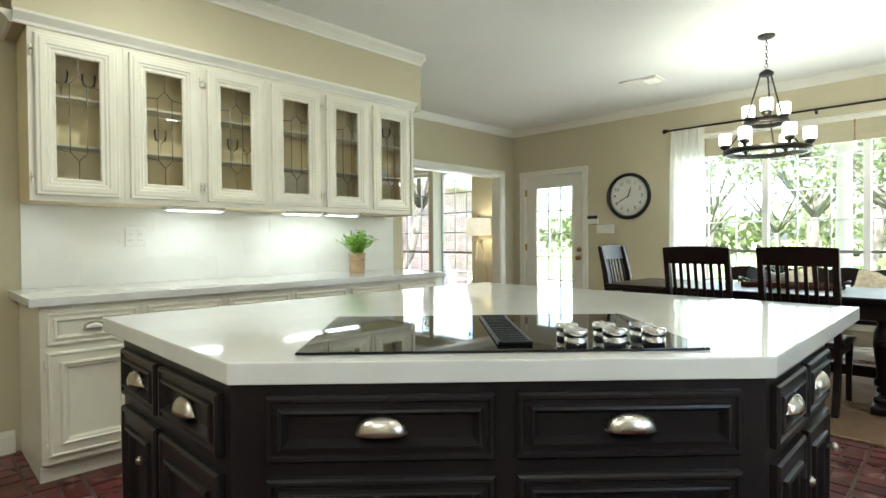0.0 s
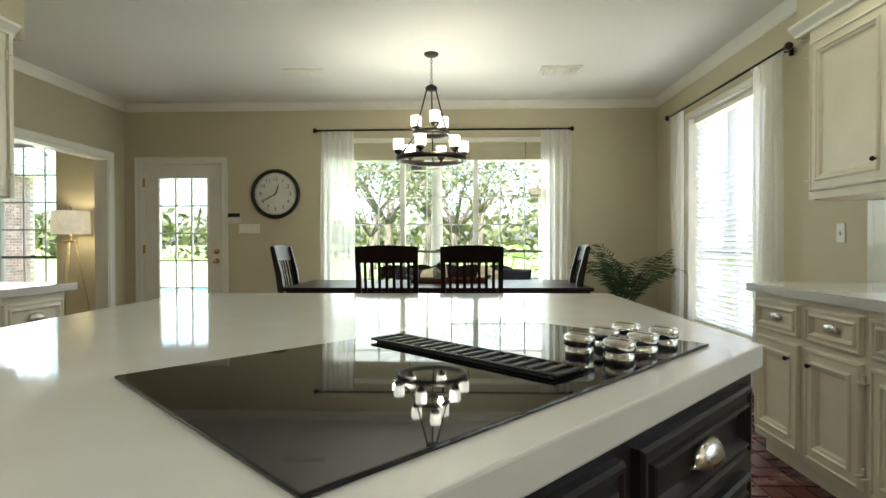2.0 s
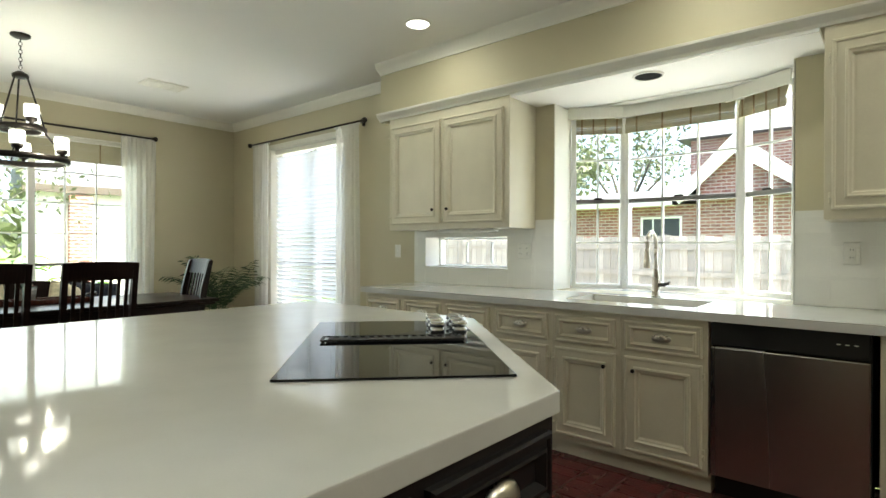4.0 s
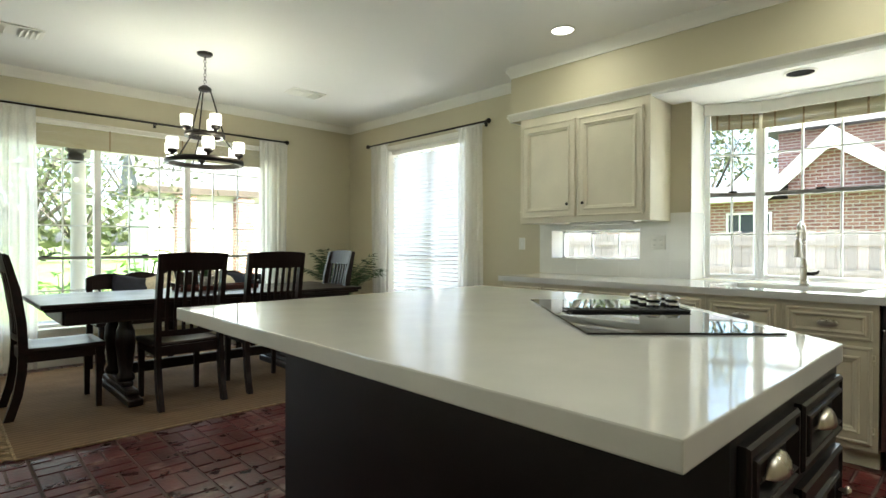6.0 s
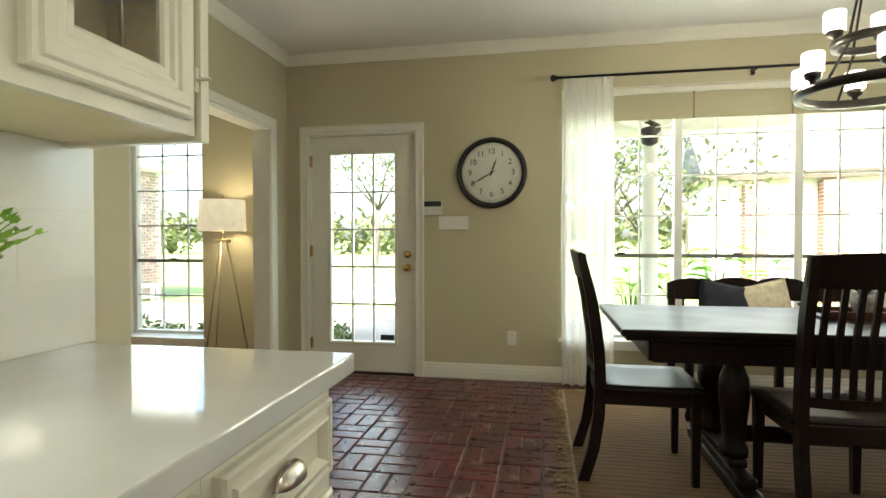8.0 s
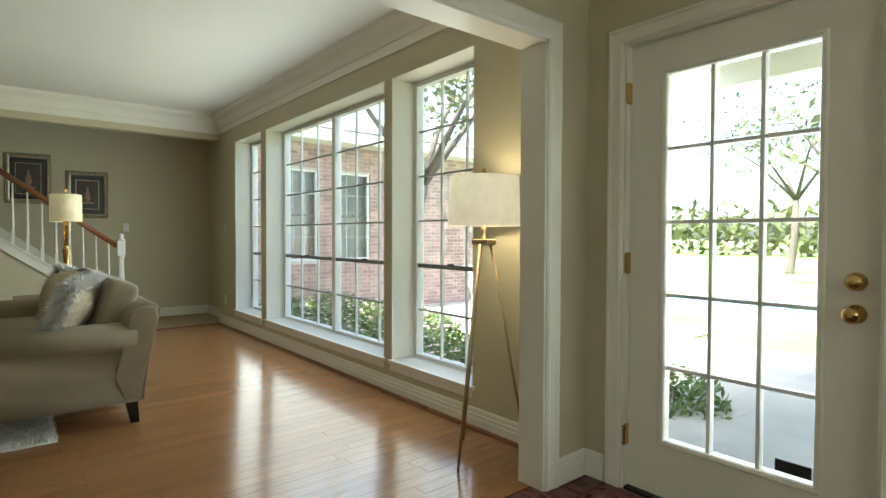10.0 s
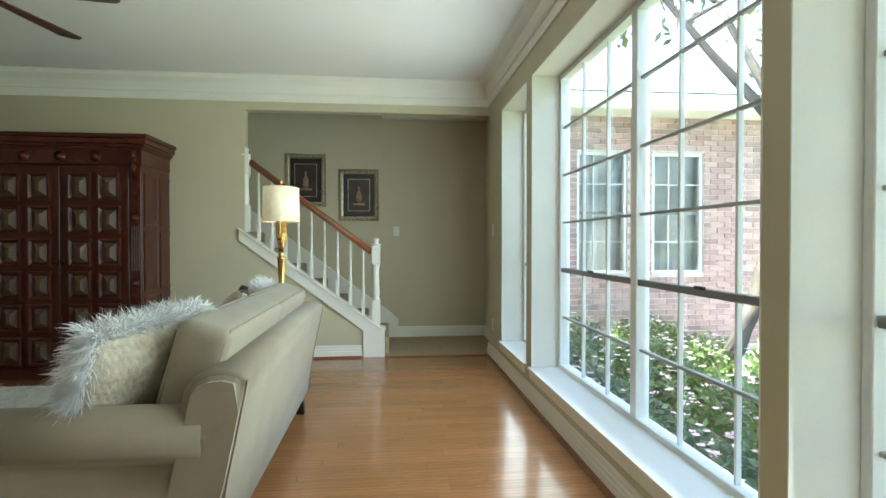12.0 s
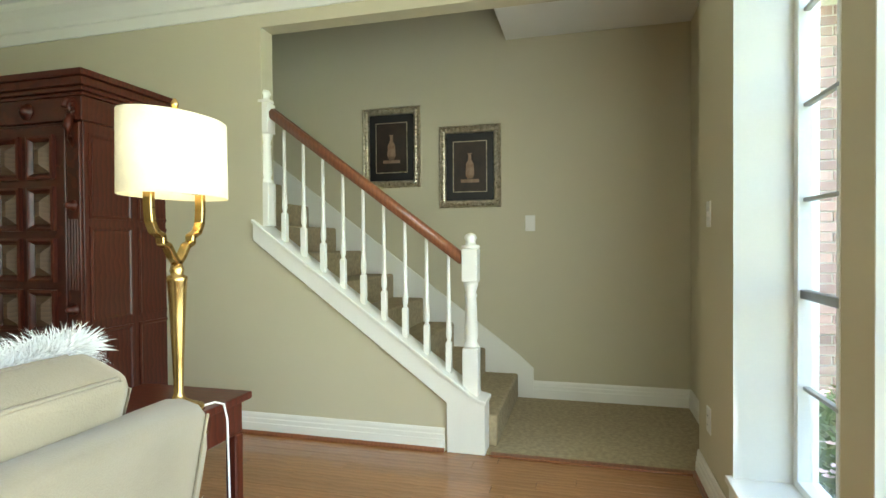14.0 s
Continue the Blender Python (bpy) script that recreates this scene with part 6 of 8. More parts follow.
def sofa():
    """Local: length along x, the seat looks to -y."""
    e = thing("sofa", "beige linen sofa with rolled arms and loose cushions", "sofa", pose(-7.61, 5.02, 0, 0, 0, 0))
    L = 1.0
    bm = bmnew()
    box(bm, -L + 0.02, L - 0.02, -0.42, 0.38, 0.14, 0.36, 0.02, 2)
    part("seat_base", bm, LINEN, e)
    for s in (-1, 1):
        bm = bmnew()
        prof = [(s * (L - 0.17), 0.14), (s * (L - 0.17), 0.50)]
        cx, cz, r = L - 0.075, 0.535, 0.095
        for k in range(11):
            a = radians(190 - k * 23)
            prof.append((s * (cx + r * math.cos(a)), cz + r * math.sin(a)))
        prof += [(s * (L - 0.015), 0.455), (s * L, 0.30), (s * L, 0.14)]
        sweep(bm, prof, -0.46, 0.40, 'y')
        bmesh.ops.bevel(bm, geom=[ed for ed in bm.edges if len(ed.link_faces) == 2 and any(len(f.verts) > 6 for f in ed.link_faces)], offset=0.012, segments=2, affect='EDGES')
        arm = part("arm", bm, LINEN, e)
        bm = bmnew()
        tube(bm, [(p[0], -0.462, p[1]) for p in prof[1:-1]], 0.005, 6)
        part("piping", bm, LINEN, arm)
    bm = bmnew()
    prof = [(0.24, 0.30), (0.33, 0.69), (0.355, 0.725), (0.40, 0.745), (0.45, 0.75), (0.50, 0.738), (0.52, 0.715), (0.50, 0.62), (0.455, 0.40), (0.42, 0.14), (0.30, 0.14)]
    sweep(bm, prof, -L - 0.004, L + 0.004, 'x')
    bmesh.ops.bevel(bm, geom=[ed for ed in bm.edges if len(ed.link_faces) == 2 and any(len(f.verts) > 6 for f in ed.link_faces)], offset=0.03, segments=3, affect='EDGES')
    back = part("back", bm, LINEN, e)
    for s in (-1, 1):
        bm = bmnew()
        tube(bm, [(s * (L - 0.022), y + 0.004, z) for y, z in prof[6:10]], 0.004, 6)
        part("piping", bm, LINEN, back)
    for k, (a, b) in enumerate(((-L + 0.175, -0.005), (0.005, L - 0.175))):
        bm = bmnew()
        soft_box(bm, a, b, -0.45, 0.26, 0.362, 0.50, 0.05, k, 0.05)
        part("seat_cushion", bm, LINEN, e)
        bm = bmnew()
        soft_box(bm, a - 0.03, b + 0.03, -0.09, 0.09, 0.0, 0.41, 0.05, 3 + k, 0.06, pose(0, 0.235, 0.475, -17, 0, 0))
        cu = part("back_cushion", bm, LINEN, e)
        for y in (-0.075, 0.075):
            bm = bmnew()
            tube(bm, [pose(0, 0.235, 0.475, -17, 0, 0) @ Vector(p) for p in ((a - 0.02, y, 0.05), (a - 0.022, y, 0.37), (a + 0.02, y, 0.406), (b - 0.02, y, 0.406), (b + 0.022, y, 0.37), (b + 0.02, y, 0.05))], 0.005, 6)
            part("piping", bm, LINEN, cu)
    for x in (-L + 0.06, L - 0.06):
        for y in (-0.40, 0.36):
            bm = bmnew()
            rings = [[bm.verts.new((x + a * w, y + b * w + dy, z)) for a, b in ((-1, -1), (1, -1), (1, 1), (-1, 1))] for w, dy, z in ((0.024, 0.02 * (1 if y > 0 else -1), 0.0), (0.034, 0, 0.139))]
            for k in range(4):
                bm.faces.new((rings[0][k], rings[0][(k + 1) % 4], rings[1][(k + 1) % 4], rings[1][k]))
            bm.faces.new(rings[0][::-1])
            bm.faces.new(rings[1])
            part("leg", bm, DARKWOOD, e)


sofa()


def fur_trim(e, w, h, seed, n=9000):
    """Long tousled strands round a pillow's edge."""
    rnd = random.Random(seed)
    bm = bmnew()
    for k in range(n):
        t, side = rnd.uniform(-1, 1), rnd.randrange(4)
        edge = 1 - abs(rnd.gauss(0, 0.06))
        u, v = ((t, edge), (t, -edge), (edge, t), (-edge, t))[side]
        s = rnd.choice((-1, 1))
        o = Vector((u * w / 2, s * rnd.uniform(0, 0.03), h / 2 + v * h / 2))
        d = Vector((u * (1 if abs(u) > 0.85 else 0.3) + rnd.uniform(-0.6, 0.6), s * 0.4 + rnd.uniform(-0.7, 0.7), v * (1 if abs(v) > 0.85 else 0.3) + rnd.uniform(-0.6, 0.4))).normalized()
        q = d.cross(Vector((rnd.uniform(-1, 1), rnd.uniform(-1, 1), rnd.uniform(-1, 1)))).normalized() * 0.0014
        l = rnd.uniform(0.04, 0.085)
        mid = o + d * l * 0.55
        tip = o + d * l + Vector((rnd.uniform(-0.01, 0.01), 0, -0.018))
        vs = [bm.verts.new(p) for p in (o - q, o + q, mid + q * 0.7, tip, mid - q * 0.7)]
        bm.faces.new(vs)
    tagged(part("fur", bm, FUR, e, "shaggy white faux fur", recalc=False), kind="stuff")


c = cushion("throw_pillow", pose(-6.93, 5.02, 0.495, -24, 4, -24), 0.46, 0.42, 0.17, KNIT, "cream knitted pillow with a white faux fur edge", 0.011, False)
fur_trim(c, 0.46, 0.42, 1)
c = cushion("throw_pillow", pose(-8.36, 5.04, 0.50, -22, 3, 10), 0.44, 0.40, 0.16, KNIT, "cream knitted pillow with a white faux fur edge", 0.011, False)
fur_trim(c, 0.44, 0.40, 2)
c = cushion("throw_pillow", pose(-7.95, 5.03, 0.50, -22, -4, 14), 0.44, 0.42, 0.15, KNIT, "cream knitted pillow with tasselled corners")
for s in (-1, 1):
    bm = bmnew()
    for k in range(7):
        tube(bm, [(s * 0.215, 0, 0.41), (s * (0.225 + 0.004 * k), 0.006 * (k - 3), 0.43), (s * (0.235 + 0.006 * k), 0.008 * (k - 3), 0.40)], 0.0025, 5)
    part("tassel", bm, BLACKP, c, "dark tassel")


def shag_rug():
    e = thing("shag_rug", "thick white shag rug under the sofa", "rug", pose(-8.0, 3.95, 0.0005))
    hx, hy = 1.45, 1.05
    bm = bmnew()
    n, k = 60, 44
    rows = [[bm.verts.new((-hx + 2 * hx * i / n, -hy + 2 * hy * j / k, 0.0 if i in (0, n) or j in (0, k) else 0.016 + 0.006 * noise.noise(Vector((i * 0.7, j * 0.7, 0))))) for i in range(n + 1)] for j in range(k + 1)]
    for a, b in zip(rows, rows[1:]):
        for i in range(n):
            bm.faces.new((a[i], a[i + 1], b[i + 1], b[i])).smooth = True
    part("backing", bm, SHAG, e)
    rnd = random.Random(21)
    bm = bmnew()
    for i in range(9000):
        x, y = (rnd.uniform(0.5, hx), rnd.uniform(0.3, hy)) if i < 6500 else (rnd.uniform(-hx, hx), rnd.uniform(-hy, hy))
        a = rnd.uniform(0, 6.283)
        d = Vector((math.cos(a) * 0.5, math.sin(a) * 0.5, rnd.uniform(0.5, 1))).normalized()
        q = d.cross(Vector((0, 0, 1))).normalized() * 0.004
        o, l = Vector((x, y, 0.010)), rnd.uniform(0.022, 0.036)
        vs = [bm.verts.new(o - q), bm.verts.new(o + q), bm.verts.new(o + d * l)]
        bm.faces.new(vs)
    tagged(part("pile", bm, SHAG, e, "shaggy white pile", recalc=False), kind="stuff")


shag_rug()


def armoire():
    e = thing("armoire", "tall dark carved mahogany armoire with panelled doors", "armoire", pose(-9.70, 3.257, 0))
    W, D = 0.645, 0.66
    one("body", MAHOG, e, b=(-D, 0, -W, W, 0.09, 1.80), bevel=0.004)
    one("plinth", MAHOG, e, b=(-D, 0.02, -W - 0.015, W + 0.015, 0.0, 0.089), bevel=0.008)
    one("frieze", MAHOG, e, b=(-D, 0.012, -W - 0.006, W + 0.006, 1.801, 1.93), bevel=0.004)
    bm = bmnew()
    for z0, z1, o in ((1.931, 1.95, 0.02), (1.951, 1.975, 0.034), (1.976, 2.02, 0.052), (2.021, 2.056, 0.068)):
        box(bm, -D, o, -W - o, W + o, z0, z1, 0.007, 2)
    part("cornice", bm, MAHOG, e)
    for s in (-1, 1):
        # side panels
        for x0, x1 in ((-0.63, -0.35), (-0.31, -0.03)):
            for z0, z1 in ((0.16, 0.68), (0.72, 1.24), (1.28, 1.74)):
                bm = bmnew()
                rings_panel(bm, x1 - x0, z1 - z0, [(0, 0), (0, 0.006), (0.014, 0.008), (0.022, 0.002), (0.03, 0.001)], facing(((x0 + x1) / 2, s * W, (z0 + z1) / 2), '+y' if s > 0 else '-y'))
                part("side_panel", bm, MAHOG, e)
        # corner pilaster with flutes and knobs
        bm = bmnew()
        y0 = s * (W - 0.05)
        box(bm, 0.0005, 0.018, y0 - 0.045, y0 + 0.045, 0.10, 1.79, 0.004)
        p = part("pilaster", bm, MAHOG, e)
        for k in range(4):
            for z0, z1 in ((0.9, 1.28), (0.25, 0.62)):
                one("flute", MAHOG, p, b=(0.0185, 0.026, y0 - 0.033 + 0.019 * k, y0 - 0.023 + 0.019 * k, z0, z1), bevel=0.003)
        for z in (0.80, 1.35):
            bm = bmnew()
            lathe(bm, [(0.03, 0), (0.03, 0.008), (0.014, 0.014), (0.02, 0.03), (0.012, 0.045), (0.002, 0.05)], 14)
            bmesh.ops.transform(bm, matrix=facing((0.018, y0, z), '+x'), verts=bm.verts)
            part("rosette", bm, MAHOG, p)
        # scroll corbel
        bm = bmnew()
        pts = [(0.015 + 0.05 * math.cos(t) * (1 - t / 14), y0, 1.86 + 0.055 * math.sin(t) * (1 - t / 14)) for t in [k * 0.5 for k in range(24)]]
        tube(bm, pts, 0.014, 8)
        tube(bm, [(0.03, y0, 1.82), (0.05, y0, 1.76), (0.03, y0, 1.70), (0.015, y0, 1.66)], [0.02, 0.022, 0.014, 0.006], 8)
        part("scroll_corbel", bm, MAHOG, e)
        # doors with raised blocks
        dw = W - 0.10
        cy = s * (dw / 2 + 0.002)
        bm = bmnew()
        box(bm, 0.0005, 0.02, cy - dw / 2 + 0.002, cy + dw / 2 - 0.002, 0.11, 1.78, 0.004)
        d = part("door", bm, MAHOG, e)
        for i in range(2):
            for j in range(6):
                y, z = cy + (i - 0.5) * 0.235, 0.235 + 0.275 * j
                bm = bmnew()
                rings_panel(bm, 0.185, 0.235, [(0, 0), (0, 0.022), (0.014, 0.026), (0.022, 0.020), (0.034, 0.004)], facing((0.020, y, z), '+x'), hole=True)
                part("panel_frame", bm, MAHOG, d)
                bm = bmnew()
                rings_panel(bm, 0.118, 0.168, [(0, 0), (0, 0.003), (0.045, 0.034), (0.050, 0.034)], facing((0.020, y, z), '+x'))
                part("raised_block", bm, PANELWOOD, d, "lighter brown raised block")
        knob(d, (0.02, s * 0.03, 0.98), '+x', 0.016, BRONZE)
    for y in (-0.28, 0, 0.28):
        bm = bmnew()
        lathe(bm, [(0.045, 0), (0.045, 0.008), (0.02, 0.014), (0.026, 0.028), (0.002, 0.04)], 16)
        bmesh.ops.transform(bm, matrix=facing((0.012, y, 1.865), '+x'), verts=bm.verts)
        part("frieze_rosette", bm, MAHOG, e)


armoire()


def end_table():
    e = thing("end_table", "dark mahogany end table beside the sofa", "table", pose(-8.89, 5.065, 0))
    one("tabletop", MAHOG, e, b=(-0.24, 0.24, -0.235, 0.235, 0.585, 0.612), bevel=0.006, seg=2)
    one("apron", MAHOG, e, b=(-0.215, 0.215, -0.21, 0.21, 0.47, 0.584), bevel=0.003)
    for x in (-0.195, 0.195):
        for y in (-0.19, 0.19):
            one("leg", MAHOG, e, b=(x - 0.022, x + 0.022, y - 0.022, y + 0.022, 0.0, 0.469), bevel=0.005)
    one("shelf", MAHOG, e, b=(-0.20, 0.20, -0.195, 0.195, 0.15, 0.17), bevel=0.003)
    bm = bmnew()
    lathe(bm, [(0.006, 0.53), (0.014, 0.535), (0.014, 0.545), (0.006, 0.55)], 10, (0.0, 0.22, 0))
    part("knob", bm, BRASS, e)


end_table()


def gold_lamp():
    e = thing("table_lamp", "tall brass table lamp with an oval cream shade, lit", "lamp", pose(-8.862, 5.217, 0.6125))
    bm = bmnew()
    lathe(bm, [(0.075, 0), (0.075, 0.015), (0.05, 0.025), (0.022, 0.04), (0.014, 0.06), (0.017, 0.16), (0.023, 0.30), (0.029, 0.41), (0.031, 0.415), (0.031, 0.428), (0.018, 0.435), (0.022, 0.447), (0.016, 0.47)], 20)
    part("column", bm, BRASS, e)
    bm = bmnew()
    for s in (-1, 1):
        pts = [(0, 0.47), (0.020, 0.492), (0.040, 0.525), (0.062, 0.535), (0.064, 0.556), (0.092, 0.570), (0.106, 0.60), (0.110, 0.64), (0.110, 0.70)]
        for p, q in zip(pts, pts[1:]):
            d = Vector((s * (q[0] - p[0]), 0, q[1] - p[1]))
            box(bm, -0.009, 0.009, -0.016, 0.016, -0.004, d.length + 0.004, 0.003, m=pose(s * p[0], 0, p[1], 0, math.degrees(math.atan2(d.x, d.z)), 0))
    tube(bm, [(-0.11, 0, 0.70), (0.11, 0, 0.70)], 0.007, 8)
    tube(bm, [(0, 0, 0.70), (0, 0, 0.955)], 0.004, 8)
    part("fork", bm, BRASS, e)
    bm = bmnew()
    lathe(bm, [(1.0, 0.68), (0.985, 0.925)], 48, sx=0.195, sy=0.125, caps=False)
    sh = part("shade", bm, LAMPCREAM, e, "oval cream fabric shade, lit")
    sh.modifiers.new("thick", 'SOLIDIFY').thickness = 0.003
    bm = bmnew()
    lathe(bm, [(0.004, 0.955), (0.010, 0.962), (0.012, 0.975), (0.003, 0.99)], 12)
    part("finial", bm, BRASS, e)
    bm = bmnew()
    tube(bm, [(0.0, 0.06, 0.01), (-0.06, 0.05, 0.006), (-0.095, 0.06, 0.006), (-0.103, 0.088, -0.002), (-0.106, 0.098, -0.05), (-0.114, 0.095, -0.20), (-0.118, 0.095, -0.35), (-0.10, 0.11, -0.606)], 0.004, 6)
    part("cord", bm, WHITEP, e, "white lamp cord")
    bulb("table_lamp_glow", (-8.862, 5.217, 1.42), 2.6, 0.04, (1.0, 0.80, 0.52))


gold_lamp()


def tripod_lamp():
    c = (-4.92, 6.75)
    e = thing("tripod_floor_lamp", "brass tripod floor lamp with a white drum shade, lit", "lamp", pose(*c, 0))
    for k in range(3):
        a = radians(45 + 120 * k)
        bm = bmnew()
        tube(bm, [(0.235 * math.cos(a), 0.235 * math.sin(a), 0.0), (0.035 * math.cos(a), 0.035 * math.sin(a), 1.13)], [0.007, 0.010], 8)
        part("leg", bm, PALEGOLD, e)
    bm = bmnew()
    box(bm, -0.06, 0.06, -0.035, 0.035, 1.125, 1.155, 0.004)
    lathe(bm, [(0.012, 1.155), (0.012, 1.25)], 12)
    part("head", bm, PALEGOLD, e)
    bm = bmnew()
    lathe(bm, [(0.192, 1.225), (0.184, 1.485)], 56, caps=False)
    s = part("shade", bm, LAMPLIN, e, "white linen drum shade, lit")
    s.modifiers.new("thick", 'SOLIDIFY').thickness = 0.003
    bm = bmnew()
    for k in range(3):
        a = radians(40 + 120 * k)
        tube(bm, [(0, 0, 1.26), (0.187 * math.cos(a), 0.187 * math.sin(a), 1.26)], 0.002, 6)
    lathe(bm, [(0.004, 1.25), (0.012, 1.52), (0.003, 1.535)], 10)
    part("spider", bm, BRASS, s)
    bulb("tripod_glow", (*c, 1.36), 7, 0.05, (1.0, 0.86, 0.66))


tripod_lamp()


def ceiling_fan():
    e = thing("ceiling_fan", "dark wooden ceiling fan with a bronze motor", "fan", pose(-7.63, 4.03, H))
    bm = bmnew()
    lathe(bm, [(0.07, 0), (0.07, -0.02), (0.03, -0.05), (0.012, -0.055), (0.012, -0.20), (0.05, -0.22), (0.11, -0.25), (0.115, -0.33), (0.09, -0.36), (0.05, -0.37)], 28)
    part("motor", bm, BRONZE, e)
    for k in range(5):
        a = 96 + 72 * k
        bm = bmnew()
        n = 14
        lo, hi = [], []
        for i in range(n + 1):
            t = i / n
            x = 0.14 + 0.50 * t
            w = 0.045 + 0.028 * t if t < 0.93 else 0.073 * math.sqrt(max(0, 1 - ((t - 0.93) / 0.075) ** 2))
            lo.append((x, w))
        m = pose(0, 0, -0.405, 0, 0, a) @ pose(0, 0, 0, 9, 0, 0)
        for dz in (0.0, 0.006):
            pts = [bm.verts.new(m @ Vector((x, w, dz))) for x, w in lo] + [bm.verts.new(m @ Vector((x, -w, dz))) for x, w in reversed(lo)]
            hi.append(pts)
        bm.faces.new(hi[0][::-1])
        bm.faces.new(hi[1])
        q = len(hi[0])
        for i in range(q):
            bm.faces.new((hi[0][i], hi[0][(i + 1) % q], hi[1][(i + 1) % q], hi[1][i]))
        b = part("blade", bm, MAHOG, e)
        bm = bmnew()
        box(bm, 0.09, 0.21, -0.02, 0.02, 0.007, 0.012, 0.002, m=m)
        part("blade_iron", bm, BRONZE, b)


ceiling_fan()


# stairs
SX0, SX1 = -11.38, XL


def stairs():
    e = tagged(new("stairs_1"), "carpeted stairs with white balusters and a wooden handrail", kind="structure")
    n = 15
    for k in range(n):
        y1 = 5.99 - 0.24 * k
        z = 0.18 * (k + 1)
        bm = bmnew()
        box(bm, SX0 + 0.02, SX1 - 0.11, y1 - 0.27, y1, max(0.0, z - 0.36), z, 0.02, 3)
        part("tread", bm, CARPET, e)

    def slab(name, pts, x0, x1, material):
        bm = bmnew()
        a = [bm.verts.new((x0, y, z)) for y, z in pts]
        b = [bm.verts.new((x1, y, z)) for y, z in pts]
        k = len(pts)
        bm.faces.new(a)
        bm.faces.new(b[::-1])
        for i in range(k):
            bm.faces.new((a[i], a[(i + 1) % k], b[(i + 1) % k], b[i]))
        bmesh.ops.recalc_face_normals(bm, faces=bm.faces)
        if material is not WALL:
            bmesh.ops.bevel(bm, geom=list(bm.edges), offset=0.003, segments=1, affect='EDGES')
        return part(name, bm, material, e)

    def zt(y):
        return 0.28 + (5.90 - y) * 0.725
    slab("knee_wall", [(4.60, 0), (5.735, 0), (5.735, zt(5.735) - 0.13), (4.60, zt(4.60) - 0.10)], XL - 0.115, XL, WALL)
    slab("stringer", [(5.735, 0), (5.945, 0), (5.945, 0.27), (5.90, 0.285), (4.545, zt(4.545)), (4.545, zt(4.545) - 0.10), (5.735, zt(5.735) - 0.13)], XL - 0.118, XL + 0.022, TRIM)
    slab("stringer_cap", [(5.955, 0.272), (5.955, 0.292), (5.90, 0.305), (4.54, zt(4.54) + 0.022), (4.54, zt(4.54) + 0.001), (5.90, 0.286)], XL - 0.13, XL + 0.034, TRIM)
    slab("wall_skirt", [(6.10, 0.0), (6.10, 0.22), (5.99, 0.32), (2.70, 0.32 + 3.29 * 0.75), (2.70, 2.30), (5.5, 0.0)], SX0 + 0.001, SX0 + 0.018, TRIM)

    def newel(y, z0, z1, name):
        bm = bmnew()
        x = XL - 0.045
        w = 0.043
        box(bm, x - w, x + w, y - w, y + w, z0, z0 + 0.26, 0.004)
        box(bm, x - w, x + w, y - w, y + w, z1 - 0.21, z1 - 0.03, 0.004)
        lathe(bm, [(0.040, z0 + 0.26), (0.042, z0 + 0.275), (0.03, z0 + 0.29), (0.038, z0 + 0.32), (0.030, z1 - 0.30), (0.036, z1 - 0.285), (0.028, z1 - 0.27), (0.040, z1 - 0.225), (0.042, z1 - 0.21)], 20, (x, y, 0))
        lathe(bm, [(0.042, z1 - 0.03), (0.05, z1 - 0.025), (0.05, z1 - 0.012), (0.03, z1 - 0.006), (0.026, z1 + 0.01), (0.036, z1 + 0.03), (0.026, z1 + 0.05), (0.004, z1 + 0.057)], 20, (x, y, 0))
        part(name, bm, TRIM, e)
    newel(5.86, 0.305, 1.135, "newel_post")
    newel(4.595, zt(4.595) + 0.02, 2.015, "newel_post")
    a, b = Vector((XL - 0.045, 5.82, 1.045)), Vector((XL - 0.045, 4.64, 1.93))
    bm = bmnew()
    d = (b - a).normalized()
    u = Vector((1, 0, 0))
    v = d.cross(u)
    if v.z < 0:
        v = -v
    pr = [(-0.022, -0.03), (-0.03, 0.0), (-0.026, 0.022), (0, 0.032), (0.026, 0.022), (0.03, 0.0), (0.022, -0.03)]
    r0, r1 = [bm.verts.new(a + u * p + v * q) for p, q in pr], [bm.verts.new(b + u * p + v * q) for p, q in pr]
    for i in range(7):
        bm.faces.new((r0[i], r0[(i + 1) % 7], r1[(i + 1) % 7], r1[i])).smooth = True
    bm.faces.new(r0)
    bm.faces.new(r1[::-1])
    part("handrail", bm, RAILWOOD, e, "reddish brown handrail")
    for k in range(9):
        t = (k + 1) / 10
        y = 5.86 + (4.595 - 5.86) * t
        z0, z1 = zt(y) + 0.018, a.z + (b.z - a.z) * t - 0.022
        bm = bmnew()
        x = XL - 0.045
        box(bm, x - 0.016, x + 0.016, y - 0.016, y + 0.016, z0, z0 + 0.17, 0.002)
        lathe(bm, [(0.016, z0 + 0.17), (0.010, z0 + 0.18), (0.016, z0 + 0.20), (0.017, z0 + 0.23), (0.012, z0 + 0.30), (0.009, z1)], 12, (x, y, 0))
        part("baluster", bm, TRIM, e)
    bm = bmnew()
    box(bm, XL - 0.02, XL + 0.03, 5.97, 7.0, 0.0, 0.010, 0.003)
    part("nosing", bm, RAILWOOD, e)


stairs()


